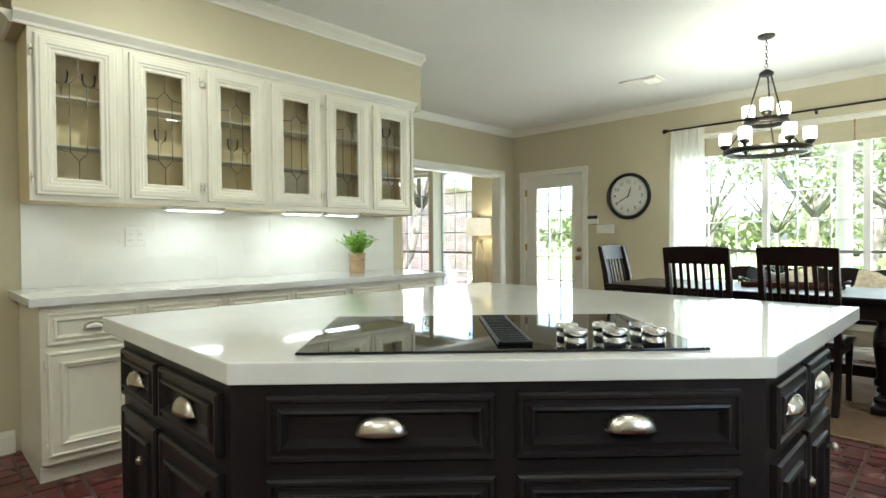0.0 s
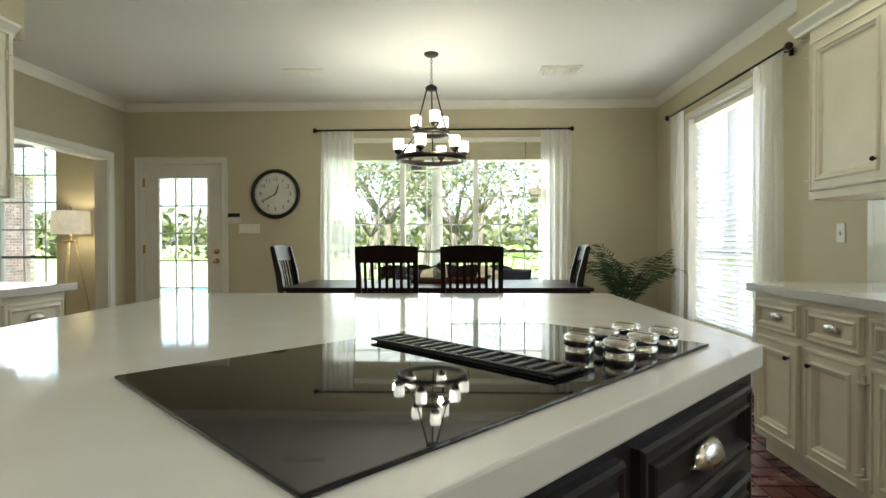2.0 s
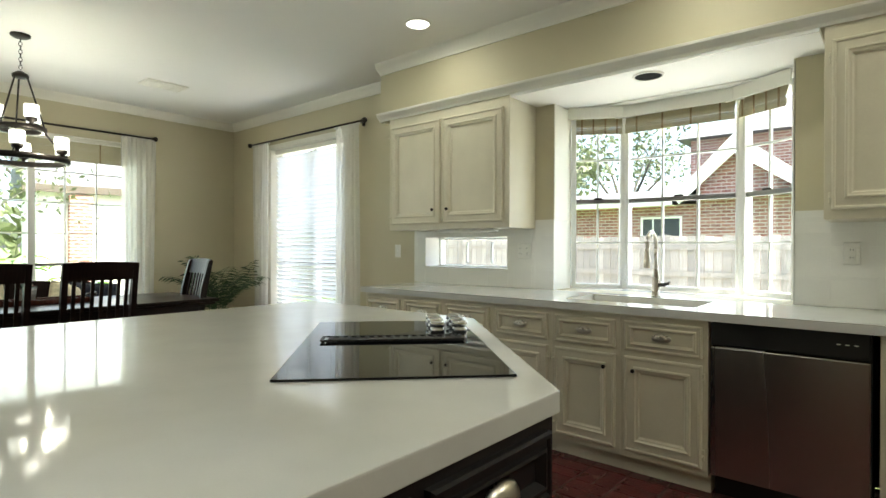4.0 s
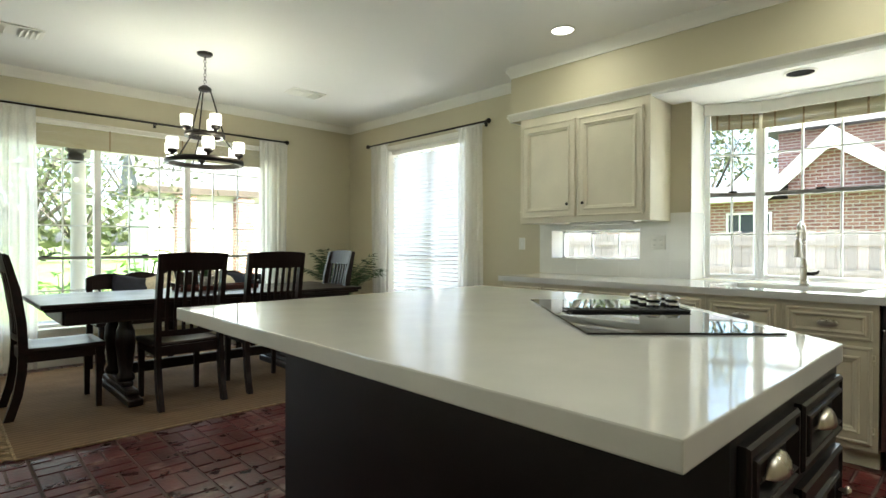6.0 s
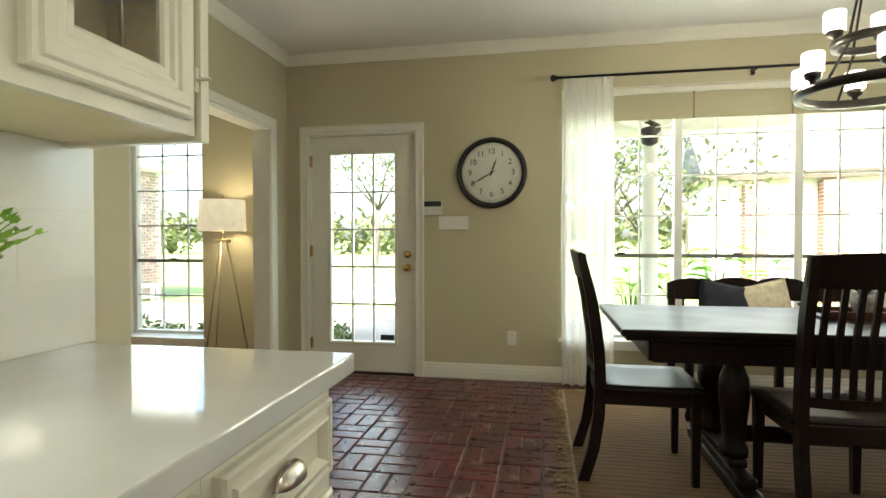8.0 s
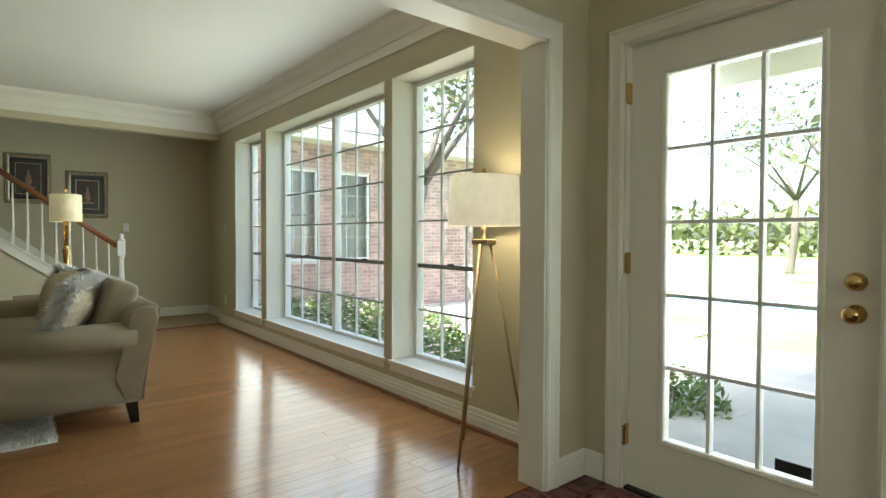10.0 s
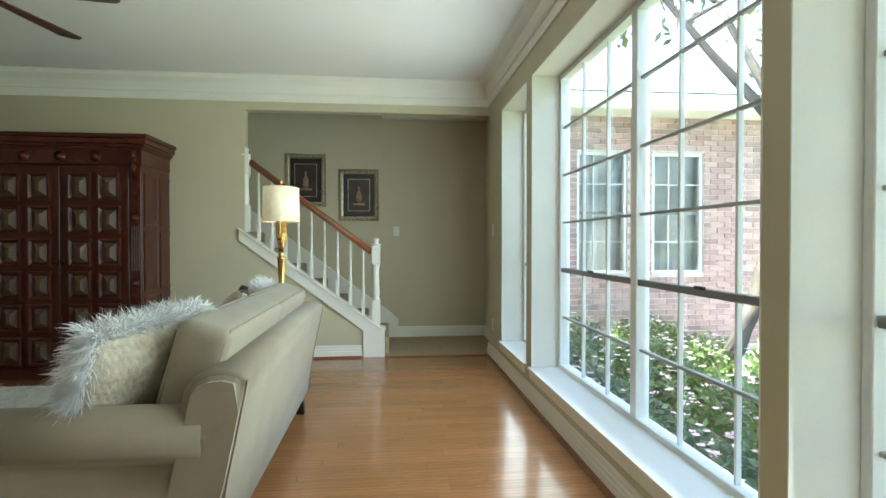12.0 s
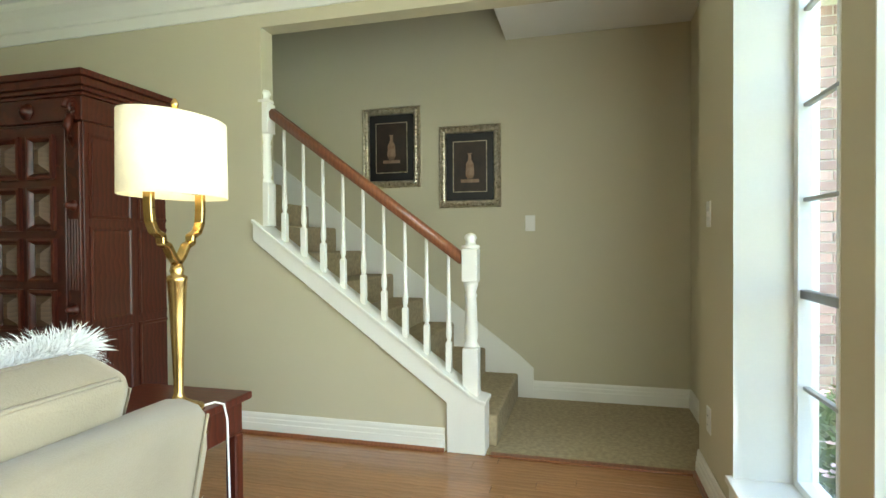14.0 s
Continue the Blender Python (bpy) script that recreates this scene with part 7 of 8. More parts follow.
def picture(y0, y1, z0, z1, motif):
    e = thing("framed_picture", "dark still-life print in an ornate gilt frame", "picture", pose(-11.38, (y0 + y1) / 2, (z0 + z1) / 2, 90, 0, 90), "stair pictures")
    w, h = y1 - y0, z1 - z0
    bm = bmnew()
    rings_panel(bm, w, h, [(0, 0), (0, 0.018), (0.01, 0.03), (0.02, 0.022), (0.035, 0.03), (0.048, 0.026), (0.055, 0.012), (0.055, 0.004)], Matrix(), hole=True)
    f = part("frame", bm, ANTIQUE, e, "carved antique gilt frame")
    bm = bmnew()
    for sx, sy, n in ((1, 0, int(w / 0.03)), (0, 1, int(h / 0.03))):
        for s in (-1, 1):
            for k in range(n):
                t = (k + 0.5) / n - 0.5
                p = (t * (w - 0.03), s * (h / 2 - 0.026)) if sx else (s * (w / 2 - 0.026), t * (h - 0.03))
                lathe(bm, [(0.010, 0), (0.008, 0.005), (0.002, 0.008)], 8, (*p, 0.026))
    part("carved_beads", bm, ANTIQUE, f)
    bm = bmnew()
    box(bm, -w / 2 + 0.054, w / 2 - 0.054, -h / 2 + 0.054, h / 2 - 0.054, 0.002, 0.006)
    part("mat_board", bm, BLACKP, e, "black mat board")
    bm = bmnew()
    rings_panel(bm, w - 0.21, h - 0.23, [(0, 0.0061), (0, 0.0085), (0.006, 0.0085), (0.006, 0.0061)], Matrix(), hole=True)
    part("fillet", bm, ANTIQUE, e)
    bm = bmnew()
    box(bm, -w / 2 + 0.112, w / 2 - 0.112, -h / 2 + 0.122, h / 2 - 0.122, 0.0062, 0.0075)
    pr = part("print", bm, ARTDARK, e)
    bm = bmnew()
    lathe(bm, [(0.022, -0.09), (0.034, -0.06), (0.030, 0.02), (0.012, 0.05), (0.012, 0.09), (0.02, 0.10)], 16, sy=0.05)
    for v in bm.verts:
        v.co = Vector((v.co.x, v.co.z, 0.0082 + v.co.y * 0.4))
    part("painted_bottle", bm, ARTGLOW, pr)
    bm = bmnew()
    box(bm, -0.07, 0.07, -0.12, -0.095, 0.0078, 0.0086)
    part("painted_table", bm, ARTGLOW, pr)


picture(4.78, 5.25, 1.566, 2.186, 0)
picture(5.40, 5.87, 1.40, 2.012, 1)
plate("light_switch", (-11.38, 6.08, 1.276), '+x', 0.072, 0.115, 1, "white single toggle switch by the stairs")
plate("light_switch", (-10.05, YN, 1.26), '-y', 0.072, 0.115, 1, "white single toggle switch by the window")
plate("outlet", (-10.05, YN, 0.34), '-y', 0.072, 0.115, 1, "white outlet low on the wall", "outlet")
plate("outlet", (-4.74, YN, 0.33), '-y', 0.072, 0.115, 1, "white outlet behind the floor lamp", "outlet")
plate("outlet", (XL, 3.98, 0.33), '+x', 0.072, 0.115, 1, "white outlet beside the armoire", "outlet")


# ---- outside ----
bm = bmnew()
vs = [bm.verts.new(p) for p in ((-400, -400, -0.32), (400, -400, -0.32), (400, 400, -0.32), (-400, 400, -0.32))]
bm.faces.new(vs)
setting("ground", bm, GRASS, "bright green lawn reaching the horizon")
bm = bmnew()
box(bm, -6.6, 2.6, 7.25, 11.2, -0.31, -0.05, 0.01)
setting("pavement_patio", bm, PATIO, "pale concrete patio behind the house")
bm = bmnew()
box(bm, -11.99, -6.6, 10.2, 13.4, -0.315, -0.28, 0.01)
setting("pavement_courtyard", bm, PATIO, "pale concrete path in the courtyard")
bm = bmnew()
poly(bm, [(-6.2 + 2.6 * math.cos(a) * 1.3, 16.6 + 1.7 * math.sin(a)) for a in [2 * math.pi * k / 40 for k in range(40)]], -0.315, -0.27)
setting("water_pool", bm, WATER, "blue swimming pool water")
bm = bmnew()
for k in range(40):
    a0, a1 = 2 * math.pi * k / 40, 2 * math.pi * (k + 1) / 40
    q = [(-6.2 + r * 1.3 * math.cos(a), 16.6 + (r - 0.9) * math.sin(a)) for r, a in ((2.6, a0), (3.0, a0), (3.0, a1), (2.6, a1))]
    poly(bm, q, -0.315, -0.23)
setting("pavement_pool_edge", bm, PATIO, "pale stone pool coping")

# unseen slab, added so that the ground bounces pale light, not lawn green
bm = bmnew()
box(bm, 2.6, 8.4, -9.0, 11.2, -0.315, -0.27, 0.01)
setting("pavement_side", bm, PATIO, "unseen pale ground slab added to bounce neutral light indoors")

# patio roof, columns and a fan
bm = bmnew()
box(bm, -5.2, 1.6, 7.25, 10.15, 2.78, 2.95)
setting("ceiling_patio", bm, CEIL, "white painted patio ceiling")
bm = bmnew()
box(bm, -5.2, 1.6, 9.72, 10.0, 2.50, 2.779, 0.01)
setting("trim_patio_beam", bm, TRIM, "white painted patio beam")


def column(x, y):
    e = thing("porch_column", "round white porch column on a square base", "column", pose(x, y, -0.05), "porch columns")
    one("plinth", TRIM, e, b=(-0.14, 0.14, -0.14, 0.14, 0, 0.10), bevel=0.006)
    bm = bmnew()
    lathe(bm, [(0.13, 0.10), (0.13, 0.14), (0.10, 0.17), (0.098, 1.2), (0.085, 2.36), (0.10, 2.38), (0.10, 2.41)], 28)
    part("shaft", bm, TRIM, e)
    one("capital", TRIM, e, b=(-0.125, 0.125, -0.125, 0.125, 2.41, 2.549), bevel=0.006)


column(-0.90, 9.86)
column(-4.05, 9.86)


def patio_fan():
    e = thing("patio_fan", "white outdoor ceiling fan with a lamp", "fan", pose(-1.14, 8.6, 2.78))
    bm = bmnew()
    lathe(bm, [(0.06, 0), (0.06, -0.02), (0.012, -0.05), (0.012, -0.38), (0.06, -0.40), (0.11, -0.44), (0.11, -0.50), (0.07, -0.53), (0.09, -0.55), (0.08, -0.62), (0.02, -0.65)], 24)
    part("motor", bm, BRONZE, e)
    for k in range(5):
        bm = bmnew()
        box(bm, 0.12, 0.60, -0.06, 0.06, -0.004, 0.004, 0.003, m=pose(0, 0, -0.47, 0, 0, 20 + 72 * k) @ pose(0, 0, 0, 10, 0, 0))
        part("blade", bm, TRIM, e)


patio_fan()


# trees
def leaf_cloud(bm, rnd, centre, radius, n, size):
    for k in range(n):
        d = Vector((rnd.gauss(0, 1), rnd.gauss(0, 1), rnd.gauss(0, 0.8)))
        d = d.normalized() * radius * rnd.random() ** 0.45
        o = centre + d
        a = Vector((rnd.gauss(0, 1), rnd.gauss(0, 1), rnd.gauss(0, 1))).normalized()
        b = a.cross(Vector((rnd.gauss(0, 1), rnd.gauss(0, 1), rnd.gauss(0, 1)))).normalized()
        s = size * rnd.uniform(0.6, 1.3)
        vs = [bm.verts.new(o - a * s), bm.verts.new(o + b * s * 0.45), bm.verts.new(o + a * s), bm.verts.new(o - b * s * 0.45)]
        bm.faces.new(vs)


def tree(x, y, h, seed, spread=2.2, leaves=2600, lean=0.0, size=0.14, base=-0.32, r0=0.16, lean_y=0.0, label="leafy garden tree with a forked trunk"):
    rnd = random.Random(seed)
    e = thing("tree", label, "tree", pose(x, y, base), "garden trees")
    bm, lf = bmnew(), bmnew()
    fork = h * 0.38
    top = Vector((lean * fork, (lean_y if lean_y else lean * 0.3) * fork, fork))
    tube(bm, [(0, 0, -0.02), (0.02, 0, 0.1), tuple(top * 0.5 + Vector((0.05, 0.03, 0))), tuple(top)], [r0 * 1.35, r0, r0 * 0.85, r0 * 0.7], 10)
    ends = []
    for k in range(6):
        a = 2 * math.pi * k / 6 + rnd.uniform(-0.4, 0.4)
        l = h * rnd.uniform(0.35, 0.55)
        p1 = top + Vector((math.cos(a) * spread * 0.35, math.sin(a) * spread * 0.35, l * 0.45))
        p2 = top + Vector((math.cos(a) * spread * 0.8, math.sin(a) * spread * 0.8, l * rnd.uniform(0.7, 1.1)))
        tube(bm, [top, p1, p2], [r0 * 0.5, r0 * 0.3, r0 * 0.1], 7)
        ends += [p2, p1.lerp(p2, 0.5)]
        for j in range(2):
            q = p1.lerp(p2, rnd.uniform(0.2, 0.7))
            w = q + Vector((rnd.uniform(-1, 1), rnd.uniform(-1, 1), rnd.uniform(-0.2, 0.7))) * spread * 0.45
            tube(bm, [q, w], [r0 * 0.18, r0 * 0.05], 5)
            ends.append(w)
    part("trunk", bm, BARK, e)
    per = leaves // len(ends)
    for c in ends:
        leaf_cloud(lf, rnd, c, spread * rnd.uniform(0.28, 0.46), per, size)
    tagged(part("crown", lf, TREE_LEAF, e, "bright green leaves with gaps", recalc=False), kind="stuff")


for i, (x, y, h, sp) in enumerate(((-3.2, 20, 5.5, 2.6), (-0.8, 17.5, 4.6, 2.3), (-1.9, 22, 6.5, 3.0), (-7.5, 24, 6.5, 3.0), (-5.2, 30, 8, 3.8), (0.5, 30, 8, 4.0), (-11, 30, 8, 4.0), (5, 32, 9, 4.2))):
    tree(x, y, h, 30 + i, sp, 950, 0.06, 0.10)
for i, (x, y, h, sp) in enumerate(((11.5, 9.0, 5.2, 2.4), (16, 12, 6.5, 3.0), (20, 17, 8, 3.5), (8.3, 11.5, 4.6, 2.0), (21, -6, 8, 3.2), (19, 8.8, 7.2, 2.8), (17.5, 11.2, 6.4, 2.4))):
    tree(x, y, h, 60 + i, sp, 1500, 0.05, 0.11)
for i, (x, y, h, sp) in enumerate(((-0.4, 13.6, 3.9, 2.0), (-2.9, 14.6, 4.2, 2.1), (-3.9, 13.2, 4.0, 1.8))):
    tree(x, y, h, 90 + i, sp, 600, 0.05, 0.075, r0=0.05)
def far_woods():
    rnd = random.Random(12)
    bm = bmnew()
    for k in range(46):
        x = -45 + 2.0 * k
        leaf_cloud(bm, rnd, Vector((x, 52 + rnd.uniform(-3, 3), rnd.uniform(1.2, 2.6))), rnd.uniform(1.8, 3.4), 110, 0.5)
    ob = setting("backdrop_woods", bm, TREE_LEAF, "far row of leafy trees and hedges")
    return tagged(ob, "far row of leafy trees and hedges", kind="structure")


far_woods()
tree(-9.95, 9.3, 6.0, 77, 2.2, 1900, 0.22, 0.08, r0=0.135, lean_y=0.20, label="leaning courtyard tree with grey bark")


def shrub(x, y, r, h, seed, n=900, flowers=40, label="low flowering shrub with pale pink blossoms"):
    rnd = random.Random(seed)
    e = thing("shrub", label, "shrub", pose(x, y, -0.32), "courtyard shrubs")
    st, lf, fl = bmnew(), bmnew(), bmnew()
    for k in range(9):
        a = rnd.uniform(0, 6.283)
        tube(st, [(0, 0, 0), (0.3 * r * math.cos(a), 0.3 * r * math.sin(a), h * 0.5), (0.7 * r * math.cos(a), 0.7 * r * math.sin(a), h * 0.9)], [0.008, 0.006, 0.003], 5)
    tagged(part("stems", st, BARK, e), kind="stuff")
    for k in range(n):
        a, q = rnd.uniform(0, 6.283), math.sqrt(rnd.random())
        z = h * (1 - 0.55 * q * q) * rnd.uniform(0.35, 1.05)
        o = Vector((r * q * math.cos(a), r * q * math.sin(a), z))
        d = Vector((rnd.gauss(0, 1), rnd.gauss(0, 1), rnd.gauss(0.3, 0.7))).normalized()
        b = d.cross(Vector((rnd.gauss(0, 1), rnd.gauss(0, 1), rnd.gauss(0, 1)))).normalized()
        s = rnd.uniform(0.025, 0.05)
        vs = [lf.verts.new(o), lf.verts.new(o + d * s + b * s * 0.45), lf.verts.new(o + d * s * 2), lf.verts.new(o + d * s - b * s * 0.45)]
        lf.faces.new(vs)
    tagged(part("leaves", lf, SHRUB, e, recalc=False), kind="stuff")
    if flowers:
        for k in range(flowers):
            a, q = rnd.uniform(0, 6.283), math.sqrt(rnd.random())
            o = Vector((r * q * math.cos(a), r * q * math.sin(a), h * (1.06 - 0.55 * q * q)))
            for j in range(5):
                t = j * 1.2566 + rnd.random()
                d = Vector((math.cos(t), math.sin(t), 0.4)) * 0.028
                b = Vector((-math.sin(t), math.cos(t), 0)) * 0.014
                vs = [fl.verts.new(o), fl.verts.new(o + d * 0.6 + b), fl.verts.new(o + d), fl.verts.new(o + d * 0.6 - b)]
                fl.faces.new(vs)
        tagged(part("blossoms", fl, PETAL, e, "pale pink blossoms", recalc=False), kind="stuff")


rs = random.Random(4)
for k in range(15):
    shrub(-11.4 + 0.36 * k + rs.uniform(-0.1, 0.1), 8.15 + rs.uniform(-0.35, 0.55), rs.uniform(0.38, 0.5), rs.uniform(0.42, 0.62), 100 + k)
for k in range(7):
    shrub(-11.5 + 0.5 * k, 9.3 + rs.uniform(-0.25, 0.35), 0.45, rs.uniform(0.4, 0.55), 130 + k)
for k in range(5):
    shrub(-6.5 + 0.42 * k, 8.3 + rs.uniform(-0.2, 0.3), 0.42, rs.uniform(0.40, 0.55), 150 + k, 1000, 0, "dense low evergreen shrub")


def elephant_ear(x, y, h, seed):
    """A clump of large heart-shaped leaves on arching stalks."""
    rnd = random.Random(seed)
    e = thing("elephant_ear_plant", "bright green large-leaved garden plant by the patio", "plant", pose(x, y, -0.32), "patio plants")
    for k in range(9):
        a, reach = k * 2.4 + rnd.uniform(-0.3, 0.3), rnd.uniform(0.12, 0.36)
        top = Vector((reach * math.cos(a), reach * math.sin(a), h * rnd.uniform(0.62, 1.0)))
        bm = bmnew()
        tube(bm, [(0, 0, 0), tuple(top * 0.5 + Vector((0, 0, h * 0.14))), tuple(top)], [0.014, 0.010, 0.006], 6)
        st = part("stalk", bm, BIGLEAF, e)
        bm = bmnew()
        L, W = rnd.uniform(0.30, 0.42), rnd.uniform(0.11, 0.15)
        out, sd = Vector((math.cos(a), math.sin(a), 0)), Vector((-math.sin(a), math.cos(a), 0))
        rows = []
        for i in range(9):
            t = i / 8
            w = W * (math.sin(math.pi * min(1, t * 0.9 + 0.12)) ** 0.8) * (1.0 - 0.45 * t)
            c = top + out * (L * (t - 0.22)) + Vector((0, 0, 0.10 * t - 0.42 * t * t * L))
            rows.append([bm.verts.new(c + sd * w + Vector((0, 0, 0.03))), bm.verts.new(c), bm.verts.new(c - sd * w + Vector((0, 0, 0.03)))])
        for p, q in zip(rows, rows[1:]):
            for c in range(2):
                bm.faces.new((p[c], p[c + 1], q[c + 1], q[c])).smooth = True
        part("leaf", bm, BIGLEAF, st, recalc=False)


for k, (x, h) in enumerate(((-0.85, 1.15), (-0.15, 1.2), (0.38, 1.35), (1.3, 1.2))):
    elephant_ear(x, 11.6 + 0.15 * (k % 2), h, 300 + k)


def garden_chair(x, y, rz):
    e = thing("garden_chair", "white wooden garden chair on the courtyard path", "chair", pose(x, y, -0.28, 0, 0, rz))
    for k in range(5):
        one("seat_slat", TRIM, e, b=(-0.26, 0.26, -0.25 + 0.1 * k, -0.17 + 0.1 * k, 0.36, 0.38), bevel=0.003)
    for k in range(5):
        bm = bmnew()
        box(bm, -0.24 + 0.1 * k, -0.16 + 0.1 * k, -0.01, 0.01, 0, 0.62, 0.003, m=pose(0, 0.27, 0.36, -18, 0, 0))
        part("back_slat", bm, TRIM, e)
    for sx in (-0.29, 0.29):
        one("arm", TRIM, e, b=(sx - 0.05, sx + 0.05, -0.3, 0.35, 0.56, 0.58), bevel=0.004)
        for sy in (-0.24, 0.24):
            one("leg", TRIM, e, b=(sx - 0.02, sx + 0.02, sy - 0.03, sy + 0.03, 0, 0.559), bevel=0.003)


garden_chair(-9.6, 11.4, 120)
garden_chair(-7.6, 12.0, 200)


# courtyard wing of the house: brick face to the east
CX = -12.0
CWIN = [(8.55, 9.27, 0.72, 2.38), (9.63, 10.38, 0.72, 2.38)]
wall_x("wall_courtyard", CX - 0.25, CX - 0.012, 7.36, 15.0, 3.2, [(a, b, c + 0.32, d + 0.32) for a, b, c, d in CWIN], "red brick courtyard wall", EXTMORT).location.z = -0.32
for i, (a, b, c, d) in enumerate(CWIN):
    w = window("window_%d" % (10 + i), pose(CX - 0.06, a + 0.005, c - 0.32 + 0.32, 0, 0, 90), b - a - 0.01, d - c, 1, 3, 4, 2, 0.0, "white sash window in the brick wall")
# the box's pale grey stands for sky mirrored in the panes, and for blinds
bm = bmnew()
box(bm, CX - 3.2, CX - 0.3, 7.5, 14.8, -0.3, 2.6)
setting("wall_courtyard_inside", bm, PANEGREY, "dark room behind the courtyard windows")
bm = bmnew()
box(bm, CX - 0.3, CX + 0.45, 7.36, 15.3, 2.87, 2.90)
box(bm, CX + 0.42, CX + 0.45, 7.36, 15.3, 2.901, 3.08)
setting("trim_courtyard_eave", bm, TRIM, "white painted eave of the courtyard wing")
bm = bmnew()
v = [bm.verts.new(p) for p in ((CX + 0.47, 7.3, 3.09), (CX + 0.47, 15.4, 3.09), (CX - 4.5, 15.4, 4.5), (CX - 4.5, 7.3, 4.5), (CX - 4.5, 15.4, 3.09), (CX - 4.5, 7.3, 3.09))]
bm.faces.new(v[:4])
bm.faces.new((v[1], v[4], v[2]))
bm.faces.new((v[0], v[3], v[5]))
bm.faces.new((v[0], v[5], v[4], v[1]))
bm.faces.new((v[2], v[4], v[5], v[3]))
setting("roof_courtyard", bm, SHINGLE, "grey shingle roof")
e = thing("downspout", "white downspout on the brick wall", "downspout", pose(CX + 0.03, 11.55, -0.32))
one("pipe", TRIM, e, b=(-0.03, 0.03, -0.04, 0.04, 0, 2.98), bevel=0.008, seg=2)
for z in (0.6, 2.2):
    one("strap", TRIM, e, b=(-0.034, 0.034, -0.06, 0.06, z, z + 0.03), bevel=0.003)


def far_house(name, m, w, d, h, ridge, label, wins, walls=None):
    """A brick house seen over the garden: walls, gabled roof and windows. Local: the front on +y, x across."""
    e = thing(name, label, "house", m)
    bm = bmnew()
    box(bm, -w / 2, w / 2, -d, 0, 0, h)
    part("wall", bm, walls or FARBRICK, e)
    bm = bmnew()
    vs = [bm.verts.new(p) for p in ((-w / 2 - 0.3, 0.35, h), (w / 2 + 0.3, 0.35, h), (w / 2 + 0.3, -d - 0.3, h), (-w / 2 - 0.3, -d - 0.3, h), (-w / 2 - 0.3, -d / 2, ridge), (w / 2 + 0.3, -d / 2, ridge))]
    for f in ((0, 1, 5, 4), (2, 3, 4, 5), (0, 4, 3), (1, 2, 5), (3, 2, 1, 0)):
        bm.faces.new([vs[i] for i in f])
    part("roof", bm, SHINGLE, e, "grey shingle roof")
    bm = bmnew()
    box(bm, -w / 2 - 0.32, w / 2 + 0.32, 0.30, 0.38, h - 0.16, h + 0.02)
    part("fascia", bm, FASCIA, e, "brown painted eave board")
    for x, z, ww, hh in wins:
        bm = bmnew()
        rings_panel(bm, ww + 0.12, hh + 0.12, [(0, 0), (0, 0.05), (0.06, 0.05), (0.06, 0.01)], facing((x, 0.0, z), '+y'), hole=True)
        wd = part("window", bm, TRIM, e)
        bm = bmnew()
        rings_panel(bm, ww, hh, [(0, 0.0), (0, 0.012)], facing((x, 0.0, z), '+y'))
        part("pane", bm, DARKIN, wd)
        one("muntin", TRIM, wd, b=(x - 0.015, x + 0.015, 0.0125, 0.03, z - hh / 2, z + hh / 2), bevel=0)
    return e


def gabled(bm, x0, x1, pts):
    """A solid with one outline in y and z, drawn from x0 to x1."""
    a, b = [bm.verts.new((x0, y, z)) for y, z in pts], [bm.verts.new((x1, y, z)) for y, z in pts]
    bm.faces.new(a)
    bm.faces.new(b[::-1])
    for i in range(len(pts)):
        k = (i + 1) % len(pts)
        bm.faces.new((a[i], b[i], b[k], a[k]))


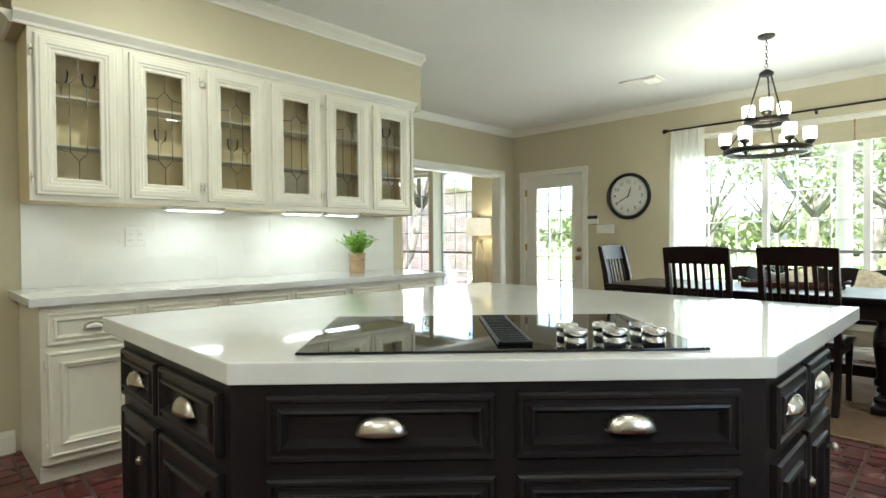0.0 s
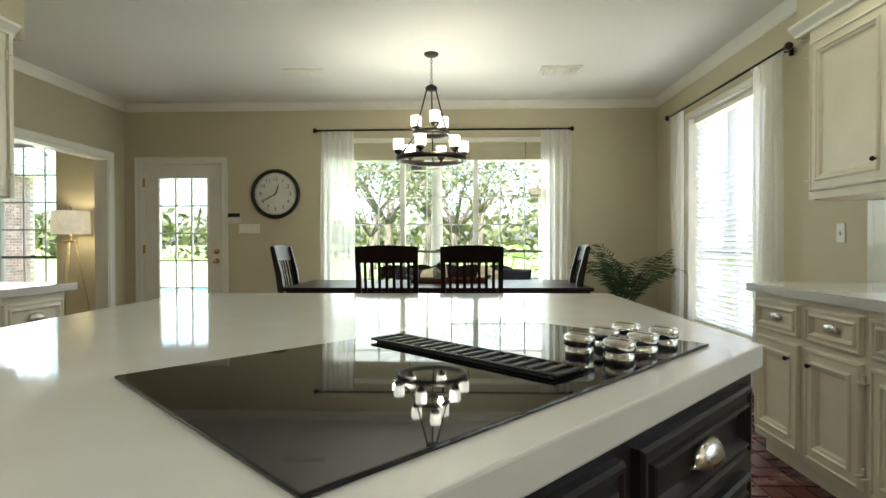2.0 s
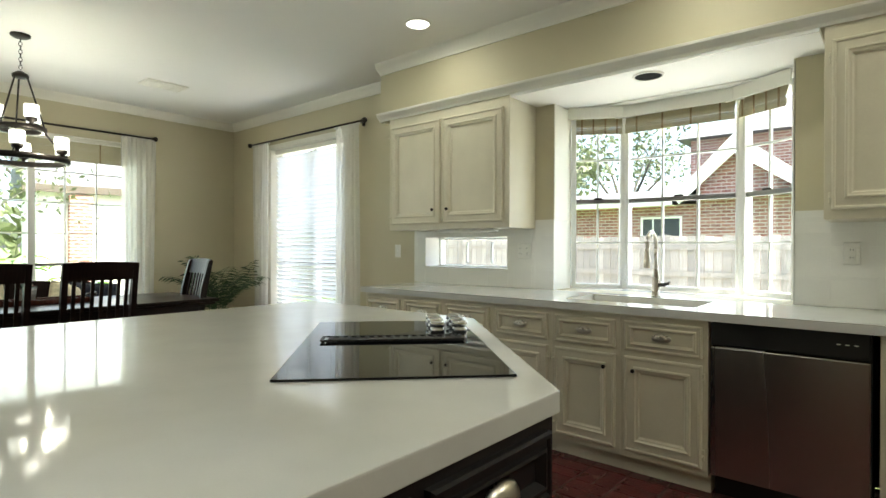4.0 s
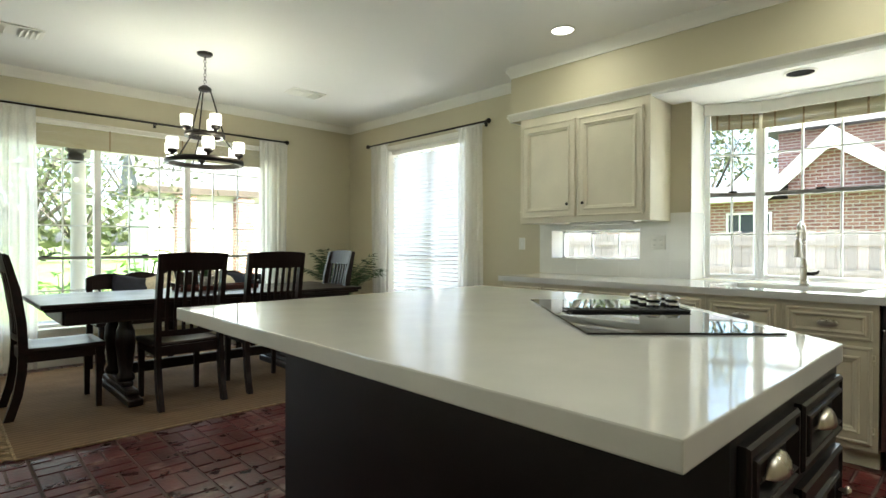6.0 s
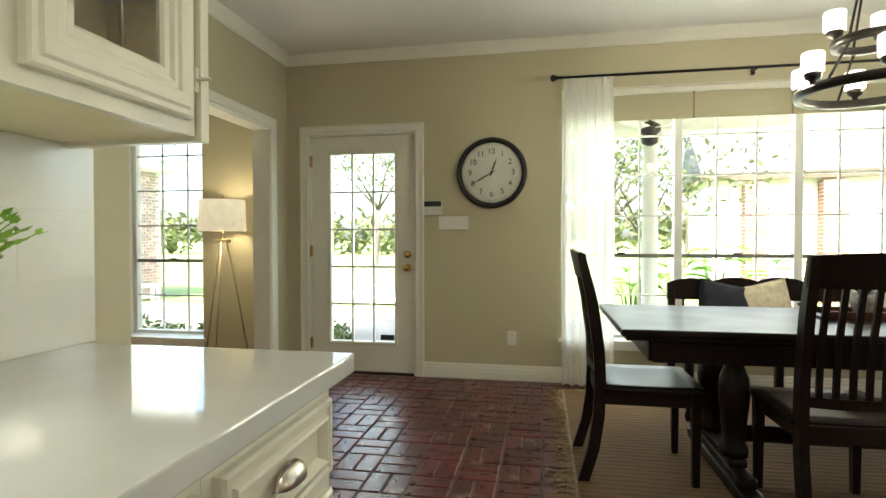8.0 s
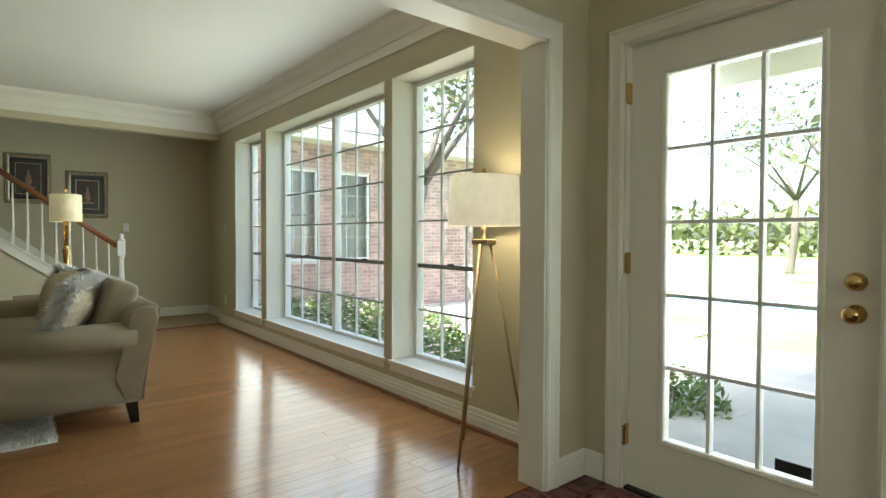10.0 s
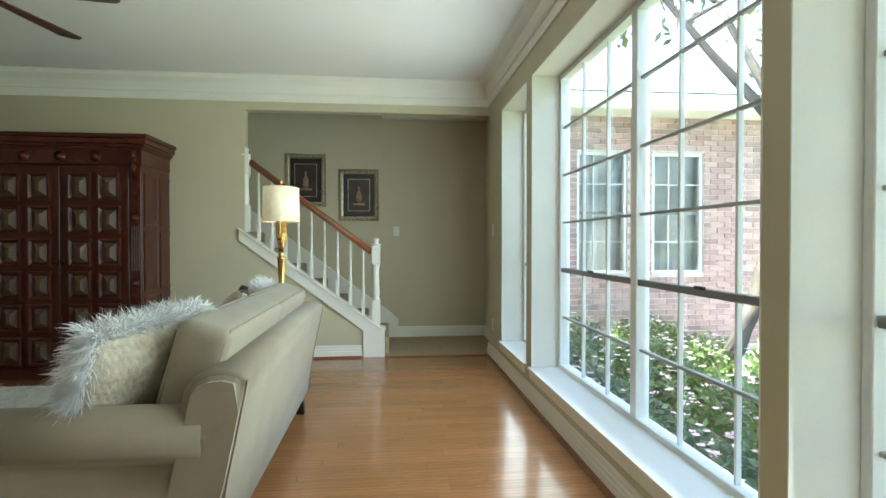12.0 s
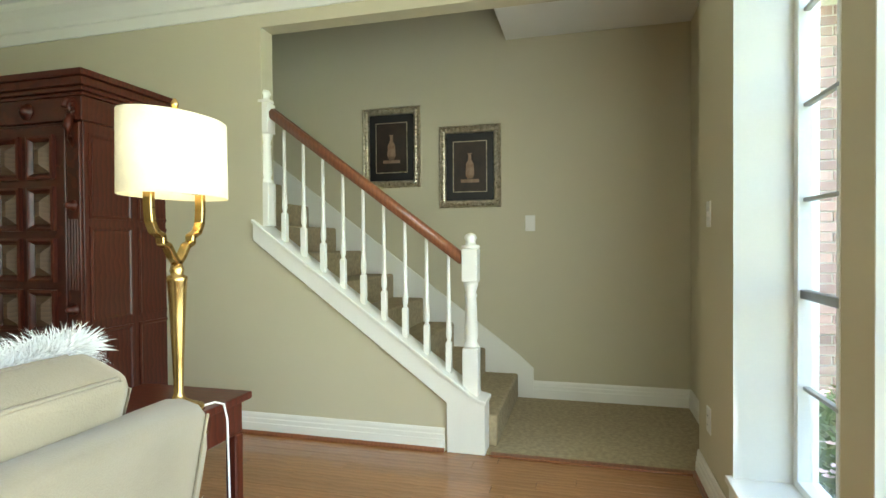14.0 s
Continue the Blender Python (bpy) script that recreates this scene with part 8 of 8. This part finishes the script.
def east_house():
    e = thing("brick_house", "red brick neighbour house with a white-edged gable", "house", pose(13, 3.5, -0.32))
    zb = 0.32
    bm = bmnew()
    box(bm, 0, 2.9, -7.0, 6.5, 0, 2.34 + zb)
    part("wall", bm, FARBRICK, e)
    bm = bmnew()
    gabled(bm, -0.08, 2.9, [(-1.15, 0), (1.02, 0), (1.02, 2.92 + zb), (0.09, 3.83 + zb), (-1.15, 2.87 + zb)])
    part("gable", bm, FARBRICK, e, "red brick gable wall")
    bm = bmnew()
    gabled(bm, -0.30, 3.0, [(1.52, 2.44 + zb), (1.52, 2.54 + zb), (0.10, 3.98 + zb), (-1.68, 2.58 + zb), (-1.68, 2.48 + zb), (0.10, 3.86 + zb)])
    part("gable_roof", bm, SHINGLE, e, "grey shingle gable roof")
    for q, w in (((1.52, 2.40), (0.10, 3.84)), ((-1.68, 2.44), (0.10, 3.84))):
        bm = bmnew()
        gabled(bm, -0.36, -0.305, [(q[0] * 0.9, q[1] + zb - 0.08), (q[0], q[1] + zb + 0.14), (w[0], w[1] + zb + 0.14), (w[0], w[1] + zb - 0.34)])
        part("bargeboard", bm, TRIM, e, "white painted bargeboard")
    for a, b in ((1.53, 6.8), (-7.3, -1.69)):
        bm = bmnew()
        box(bm, -0.42, -0.36, a, b, 2.30 + zb, 2.44 + zb)
        box(bm, -0.36, -0.001, a, b, 2.30 + zb, 2.32 + zb)
        part("eave", bm, TRIM, e, "white painted eave")
    bm = bmnew()
    vs = [bm.verts.new(v) for v in ((-0.44, -7.3, 2.45 + zb), (-0.44, 6.8, 2.45 + zb), (2.95, 6.8, 3.05 + zb), (2.95, -7.3, 3.05 + zb), (2.95, 6.8, 2.45 + zb), (2.95, -7.3, 2.45 + zb))]
    for f in ((0, 1, 2, 3), (1, 4, 2), (0, 3, 5), (2, 4, 5, 3), (0, 5, 4, 1)):
        bm.faces.new([vs[k] for k in f])
    part("roof", bm, SHINGLE, e, "grey shingle roof")
    bm = bmnew()
    box(bm, 3.1, 9.0, -9.0, 2.05, 0, 4.55 + zb)
    part("upper_storey", bm, FARBRICK, e, "two-storey brick wall behind the gable")
    bm = bmnew()
    vs = [bm.verts.new(v) for v in ((2.7, -9.4, 4.56 + zb), (2.7, 2.4, 4.56 + zb), (9.4, 2.4, 4.56 + zb), (9.4, -9.4, 4.56 + zb), (6.0, -6.0, 6.4 + zb), (6.0, -1.0, 6.4 + zb))]
    for f in ((0, 1, 5, 4), (1, 2, 5), (2, 3, 4, 5), (3, 0, 4), (3, 2, 1, 0)):
        bm.faces.new([vs[k] for k in f])
    part("upper_roof", bm, SHINGLE, e, "grey shingle roof")
    for y, z, ww, hh in ((1.92, 1.73, 0.95, 0.48), (-2.9, 1.5, 1.1, 1.0)):
        bm = bmnew()
        rings_panel(bm, ww + 0.12, hh + 0.12, [(0, 0), (0, 0.05), (0.05, 0.05), (0.05, 0.01)], facing((0.0, y, z + zb), '-x'), hole=True)
        wd = part("window", bm, TRIM, e)
        bm = bmnew()
        rings_panel(bm, ww, hh, [(0, 0.0), (0, 0.012)], facing((0.0, y, z + zb), '-x'))
        part("pane", bm, DARKIN, wd)
        one("muntin", TRIM, wd, b=(-0.03, -0.0125, y + ww * 0.22 - 0.02, y + ww * 0.22 + 0.02, z + zb - hh / 2, z + zb + hh / 2), bevel=0)


east_house()
north_house = far_house("brick_garage", pose(4.3, 16.3, -0.32, 0, 0, 172), 5.0, 5, 3.0, 4.6, "brick outbuilding with a white gable and eave", [], TRIM)
for x in (0.10, 1.65):
    bm = bmnew()
    box(bm, x - 0.24, x + 0.24, 0.05, 0.45, 0, 2.78)
    part("brick_pier", bm, FARBRICK, north_house)


def fence(x0, y0, x1, y1, h, base=-0.32):
    e = thing("wooden_fence", "weathered grey cedar board fence", "fence", None)
    a, b = Vector((x0, y0, base)), Vector((x1, y1, base))
    d = b - a
    L = d.length
    ang = math.degrees(math.atan2(d.y, d.x))
    n = int(L / 0.145)
    rnd = random.Random(9)
    bm = bmnew()
    box(bm, 0, 0.138, -0.009, 0.009, 0, h, 0.003)
    first = part("board", bm, FENCE, e)
    first.matrix_local = pose(a.x, a.y, base, 0, 0, ang)
    for k in range(1, n):
        p = a + d * (k / n)
        again(first, pose(p.x, p.y, base + rnd.uniform(-0.02, 0.02), 0, 0, ang), e)
    bm = bmnew()
    for z in (0.4, 1.0, h - 0.25):
        box(bm, 0, L, 0.012, 0.05, z, z + 0.09, m=pose(a.x, a.y, base, 0, 0, ang))
    part("rail", bm, FENCE, e)


fence(8.6, -9.0, 8.6, 16.0, 1.74)


# ---- pieces: floor bricks, boards, tiles, house bricks ----
def brick_mesh(name, l, w, h, material, bev=0.004):
    bm = bmnew()
    box(bm, -l / 2, l / 2, -w / 2, w / 2, 0, h)
    top = [e for e in bm.edges if all(v.co.z > h - 1e-6 for v in e.verts)]
    bmesh.ops.bevel(bm, geom=top, offset=bev, segments=1, affect='EDGES')
    return done(name, bm, material)


class Stack:
    """Joined boxes, as plain lists."""
    def __init__(self):
        self.v, self.f = [], []

    def add(self, c, s, b=0.0):
        n = len(self.v)
        (x, y, z), (a, d, h) = c, s
        for dx, dy in ((-1, -1), (1, -1), (1, 1), (-1, 1)):
            self.v.append((x + dx * a / 2, y + dy * d / 2, z))
        for dx, dy in ((-1, -1), (1, -1), (1, 1), (-1, 1)):
            self.v.append((x + dx * (a / 2 - b), y + dy * (d / 2 - b), z + h))
        for q in ((4, 5, 6, 7), (0, 1, 5, 4), (1, 2, 6, 5), (2, 3, 7, 6), (3, 0, 4, 7)):
            self.f.append([n + i for i in q])

    def addx(self, c, s, b=0.0):
        """The same with its top looking along +x."""
        n = len(self.v)
        (x, y, z), (a, d, h) = c, s
        for t, g in ((0, 0), (h, b)):
            for dy, dz in ((-1, -1), (1, -1), (1, 1), (-1, 1)):
                self.v.append((x + t, y + dy * (a / 2 - g), z + dz * (d / 2 - g)))
        for q in ((4, 5, 6, 7), (0, 1, 5, 4), (1, 2, 6, 5), (2, 3, 7, 6), (3, 0, 4, 7)):
            self.f.append([n + i for i in q])

    def put(self, name, material, parent):
        me = bpy.data.meshes.new(name)
        me.from_pydata(self.v, [], self.f)
        me.materials.append(material)
        o = new(name, me)
        o.parent = parent
        return tagged(o, kind="stuff")


floor_k = bpy.data.objects["floor_kitchen"]
U = 0.206
FB = brick_mesh("brick", 0.194, 0.092, 0.012, BRICKF, 0.0035)
rest = Stack()
rnd = random.Random(17)
ny, nx = int((YN - YS) / U) + 1, int((XE - XW + 0.07) / U) + 1
for j in range(ny):
    for i in range(nx):
        cx, cy = XW - 0.07 + (i + 0.5) * U, YN - (j + 0.5) * U
        if cx + U / 2 > XE + 0.05 or cy - U / 2 < YS - 0.02:
            continue
        turn = (i + j) % 2
        for s in (-1, 1):
            px, py = (cx, cy + s * U / 4) if turn else (cx + s * U / 4, cy)
            z = -0.0065 - 0.006 + rnd.uniform(-0.0015, 0.002)
            if -4.35 < cx < -2.2 and 4.0 < cy < 6.9:
                o = new("brick", FB)
                o.parent = floor_k
                o.matrix_local = pose(px + rnd.uniform(-0.001, 0.001), py, z, rnd.uniform(-0.3, 0.3), rnd.uniform(-0.3, 0.3), (0 if turn else 90) + rnd.uniform(-0.6, 0.6))
            else:
                rest.add((px, py, z), (0.194, 0.092, 0.012) if turn else (0.092, 0.194, 0.012), 0.0035)
rest.put("bricks", BRICKFS, floor_k)

floor_l = bpy.data.objects["floor_living"]
OAKS = OAK.copy()
OAKS.name = "oak_floorboard_far"
rest = Stack()
x = XW - 0.07
count = 0
while x > XL + 0.01:
    w = min(0.083, x - XL)
    y = YN - rnd.uniform(0.1, 1.1)
    y1 = YN
    while y1 > 0.6:
        y0 = max(0.6, y)
        l = y1 - y0
        if y1 > 3.0 and count < 300:
            me = bpy.data.meshes.new("plank")
            b = 0.0005
            me.from_pydata([(sx * (w / 2 - 0.0004 - g), sy * (l / 2 - 0.0004 - g), z) for g, z in ((0, 0), (0, 0.011), (b, 0.012)) for sx, sy in ((-1, -1), (1, -1), (1, 1), (-1, 1))], [],
                           [(8, 9, 10, 11)] + [(4 * r + i, 4 * r + (i + 1) % 4, 4 * r + 4 + (i + 1) % 4, 4 * r + 4 + i) for r in (0, 1) for i in range(4)])
            me.materials.append(OAK)
            o = new("plank", me)
            o.parent = floor_l
            o.location = (x - w / 2, (y0 + y1) / 2, -0.012)
            count += 1
        else:
            rest.add((x - w / 2, (y0 + y1) / 2, -0.012), (w - 0.0008, l - 0.0008, 0.012), 0.0005)
        y1, y = y0, y0 - rnd.uniform(0.7, 1.6)
    x -= w
rest.put("planks", OAKS, floor_l)


def tiles(name, x, way, y0, y1, z0, z1, holes, size, label):
    """Glazed tiles on a grout bed, cut round the openings."""
    e = tagged(new(name), label, kind="structure")
    s = 1 if way == '+x' else -1
    high = 0.1585
    zs = sorted({z0, z1, *[v for h in holes for v in h[2:]], *[z0 + k * high for k in range(int((z1 - z0) / high) + 1)]})
    zs = [v for v in zs if z0 <= v <= z1]
    bed = bmnew()
    cache = {}
    for c, d in zip(zs, zs[1:]):
        shift = size / 2 if int(((c + d) / 2 - z0) / high) % 2 else 0.0
        ys = sorted({y0, y1, *[v for h in holes for v in h[:2]], *[y1 + shift - k * size for k in range(int((y1 - y0) / size) + 2)]})
        ys = [v for v in ys if y0 <= v <= y1]
        for a, b in zip(ys, ys[1:]):
            if b - a < 0.004 or d - c < 0.004:
                continue
            if any(h[0] <= (a + b) / 2 <= h[1] and h[2] <= (c + d) / 2 <= h[3] for h in holes):
                continue
            box(bed, min(x, x + s * 0.004), max(x, x + s * 0.004), a, b, c, d)
            key = (round(b - a, 3), round(d - c, 3))
            if key not in cache:
                bm = bmnew()
                rings_panel(bm, key[0] - 0.001, key[1] - 0.001, [(0, 0), (0, 0.0008), (0.0008, 0.0012)], Matrix())
                cache[key] = done("tile", bm, TILE)
            o = new("tile", cache[key])
            o.parent = e
            o.matrix_local = facing((x + s * 0.004, (a + b) / 2, (c + d) / 2), way)
    part("grout", bed, GROUT, e)


tiles("wall_tiles_west", XC, '+x', 1.09, 3.768, 0.9005, 1.374, [], 0.40, "glossy white splashback tiles in running bond")
tiles("wall_tiles_east", XE, '-x', -1.25, 3.84, 0.9005, 1.41, [(2.85, 3.71, 1.04, 1.29), (0.99, 2.46, 0.0, 1.42), (2.61, 3.80, 1.344, 1.42), (-0.4, 0.83, 1.344, 1.42)], 0.40, "glossy white splashback tiles in running bond")
bm = bmnew()
for y, s in ((2.46, -1), (0.99, 1)):
    box(bm, XE - 0.008, 1.978, min(y + s * 0.001, y + s * 0.006), max(y + s * 0.001, y + s * 0.006), 0.9005, 1.41, 0.001)
setting("wall_tiles_bay", bm, TILE, "glossy white tiles on the bay reveals")
bm = bmnew()
for b in ((2.85, 3.71, 1.036, 1.0405), (2.85, 3.71, 1.2895, 1.294)):
    box(bm, XE - 0.006, 1.92, b[0], b[1], b[2], b[3])
for y in (2.8455, 3.7055):
    box(bm, XE - 0.006, 1.92, y, y + 0.009, 1.0406, 1.2894)
setting("wall_tiles_niche", bm, TILE, "white tiled reveal of the slot window")

# courtyard bricks
cw = bpy.data.objects["wall_courtyard"]
me = None
bm = bmnew()
rings_panel(bm, 0.203, 0.066, [(0, -0.01), (0, 0.010), (0.003, 0.013)], Matrix())
me = done("brick", bm, EXTBRICK)
rest = Stack()
zc = 0.033
row = 0
while zc < 3.17:
    y = 7.38 + (0.107 if row % 2 else 0)
    while y < 14.9:
        zz = zc - 0.32
        y0, y1 = y - 0.1015, y + 0.1015
        for a, b, c, d in CWIN:
            if c - 0.035 < zz < d + 0.035 and y1 > a - 0.005 and y0 < b + 0.005:
                if y < (a + b) / 2:
                    y1 = min(y1, a - 0.006)
                else:
                    y0 = max(y0, b + 0.006)
        if y1 - y0 > 0.2 and 8.2 < y < 10.9 and 0.45 < zz < 2.62:
            o = new("brick", me)
            o.parent = cw
            o.matrix_local = pose(CX - 0.012, y, zc, 90, 0, 90)
        elif y1 - y0 > 0.02:
            rest.addx((CX - 0.02, (y0 + y1) / 2, zc), (y1 - y0, 0.066, 0.019 + rnd.uniform(-0.001, 0.002)), 0.003)
        y += 0.213
    zc += 0.076
    row += 1
rest.put("bricks", EXTBRICKS, cw)
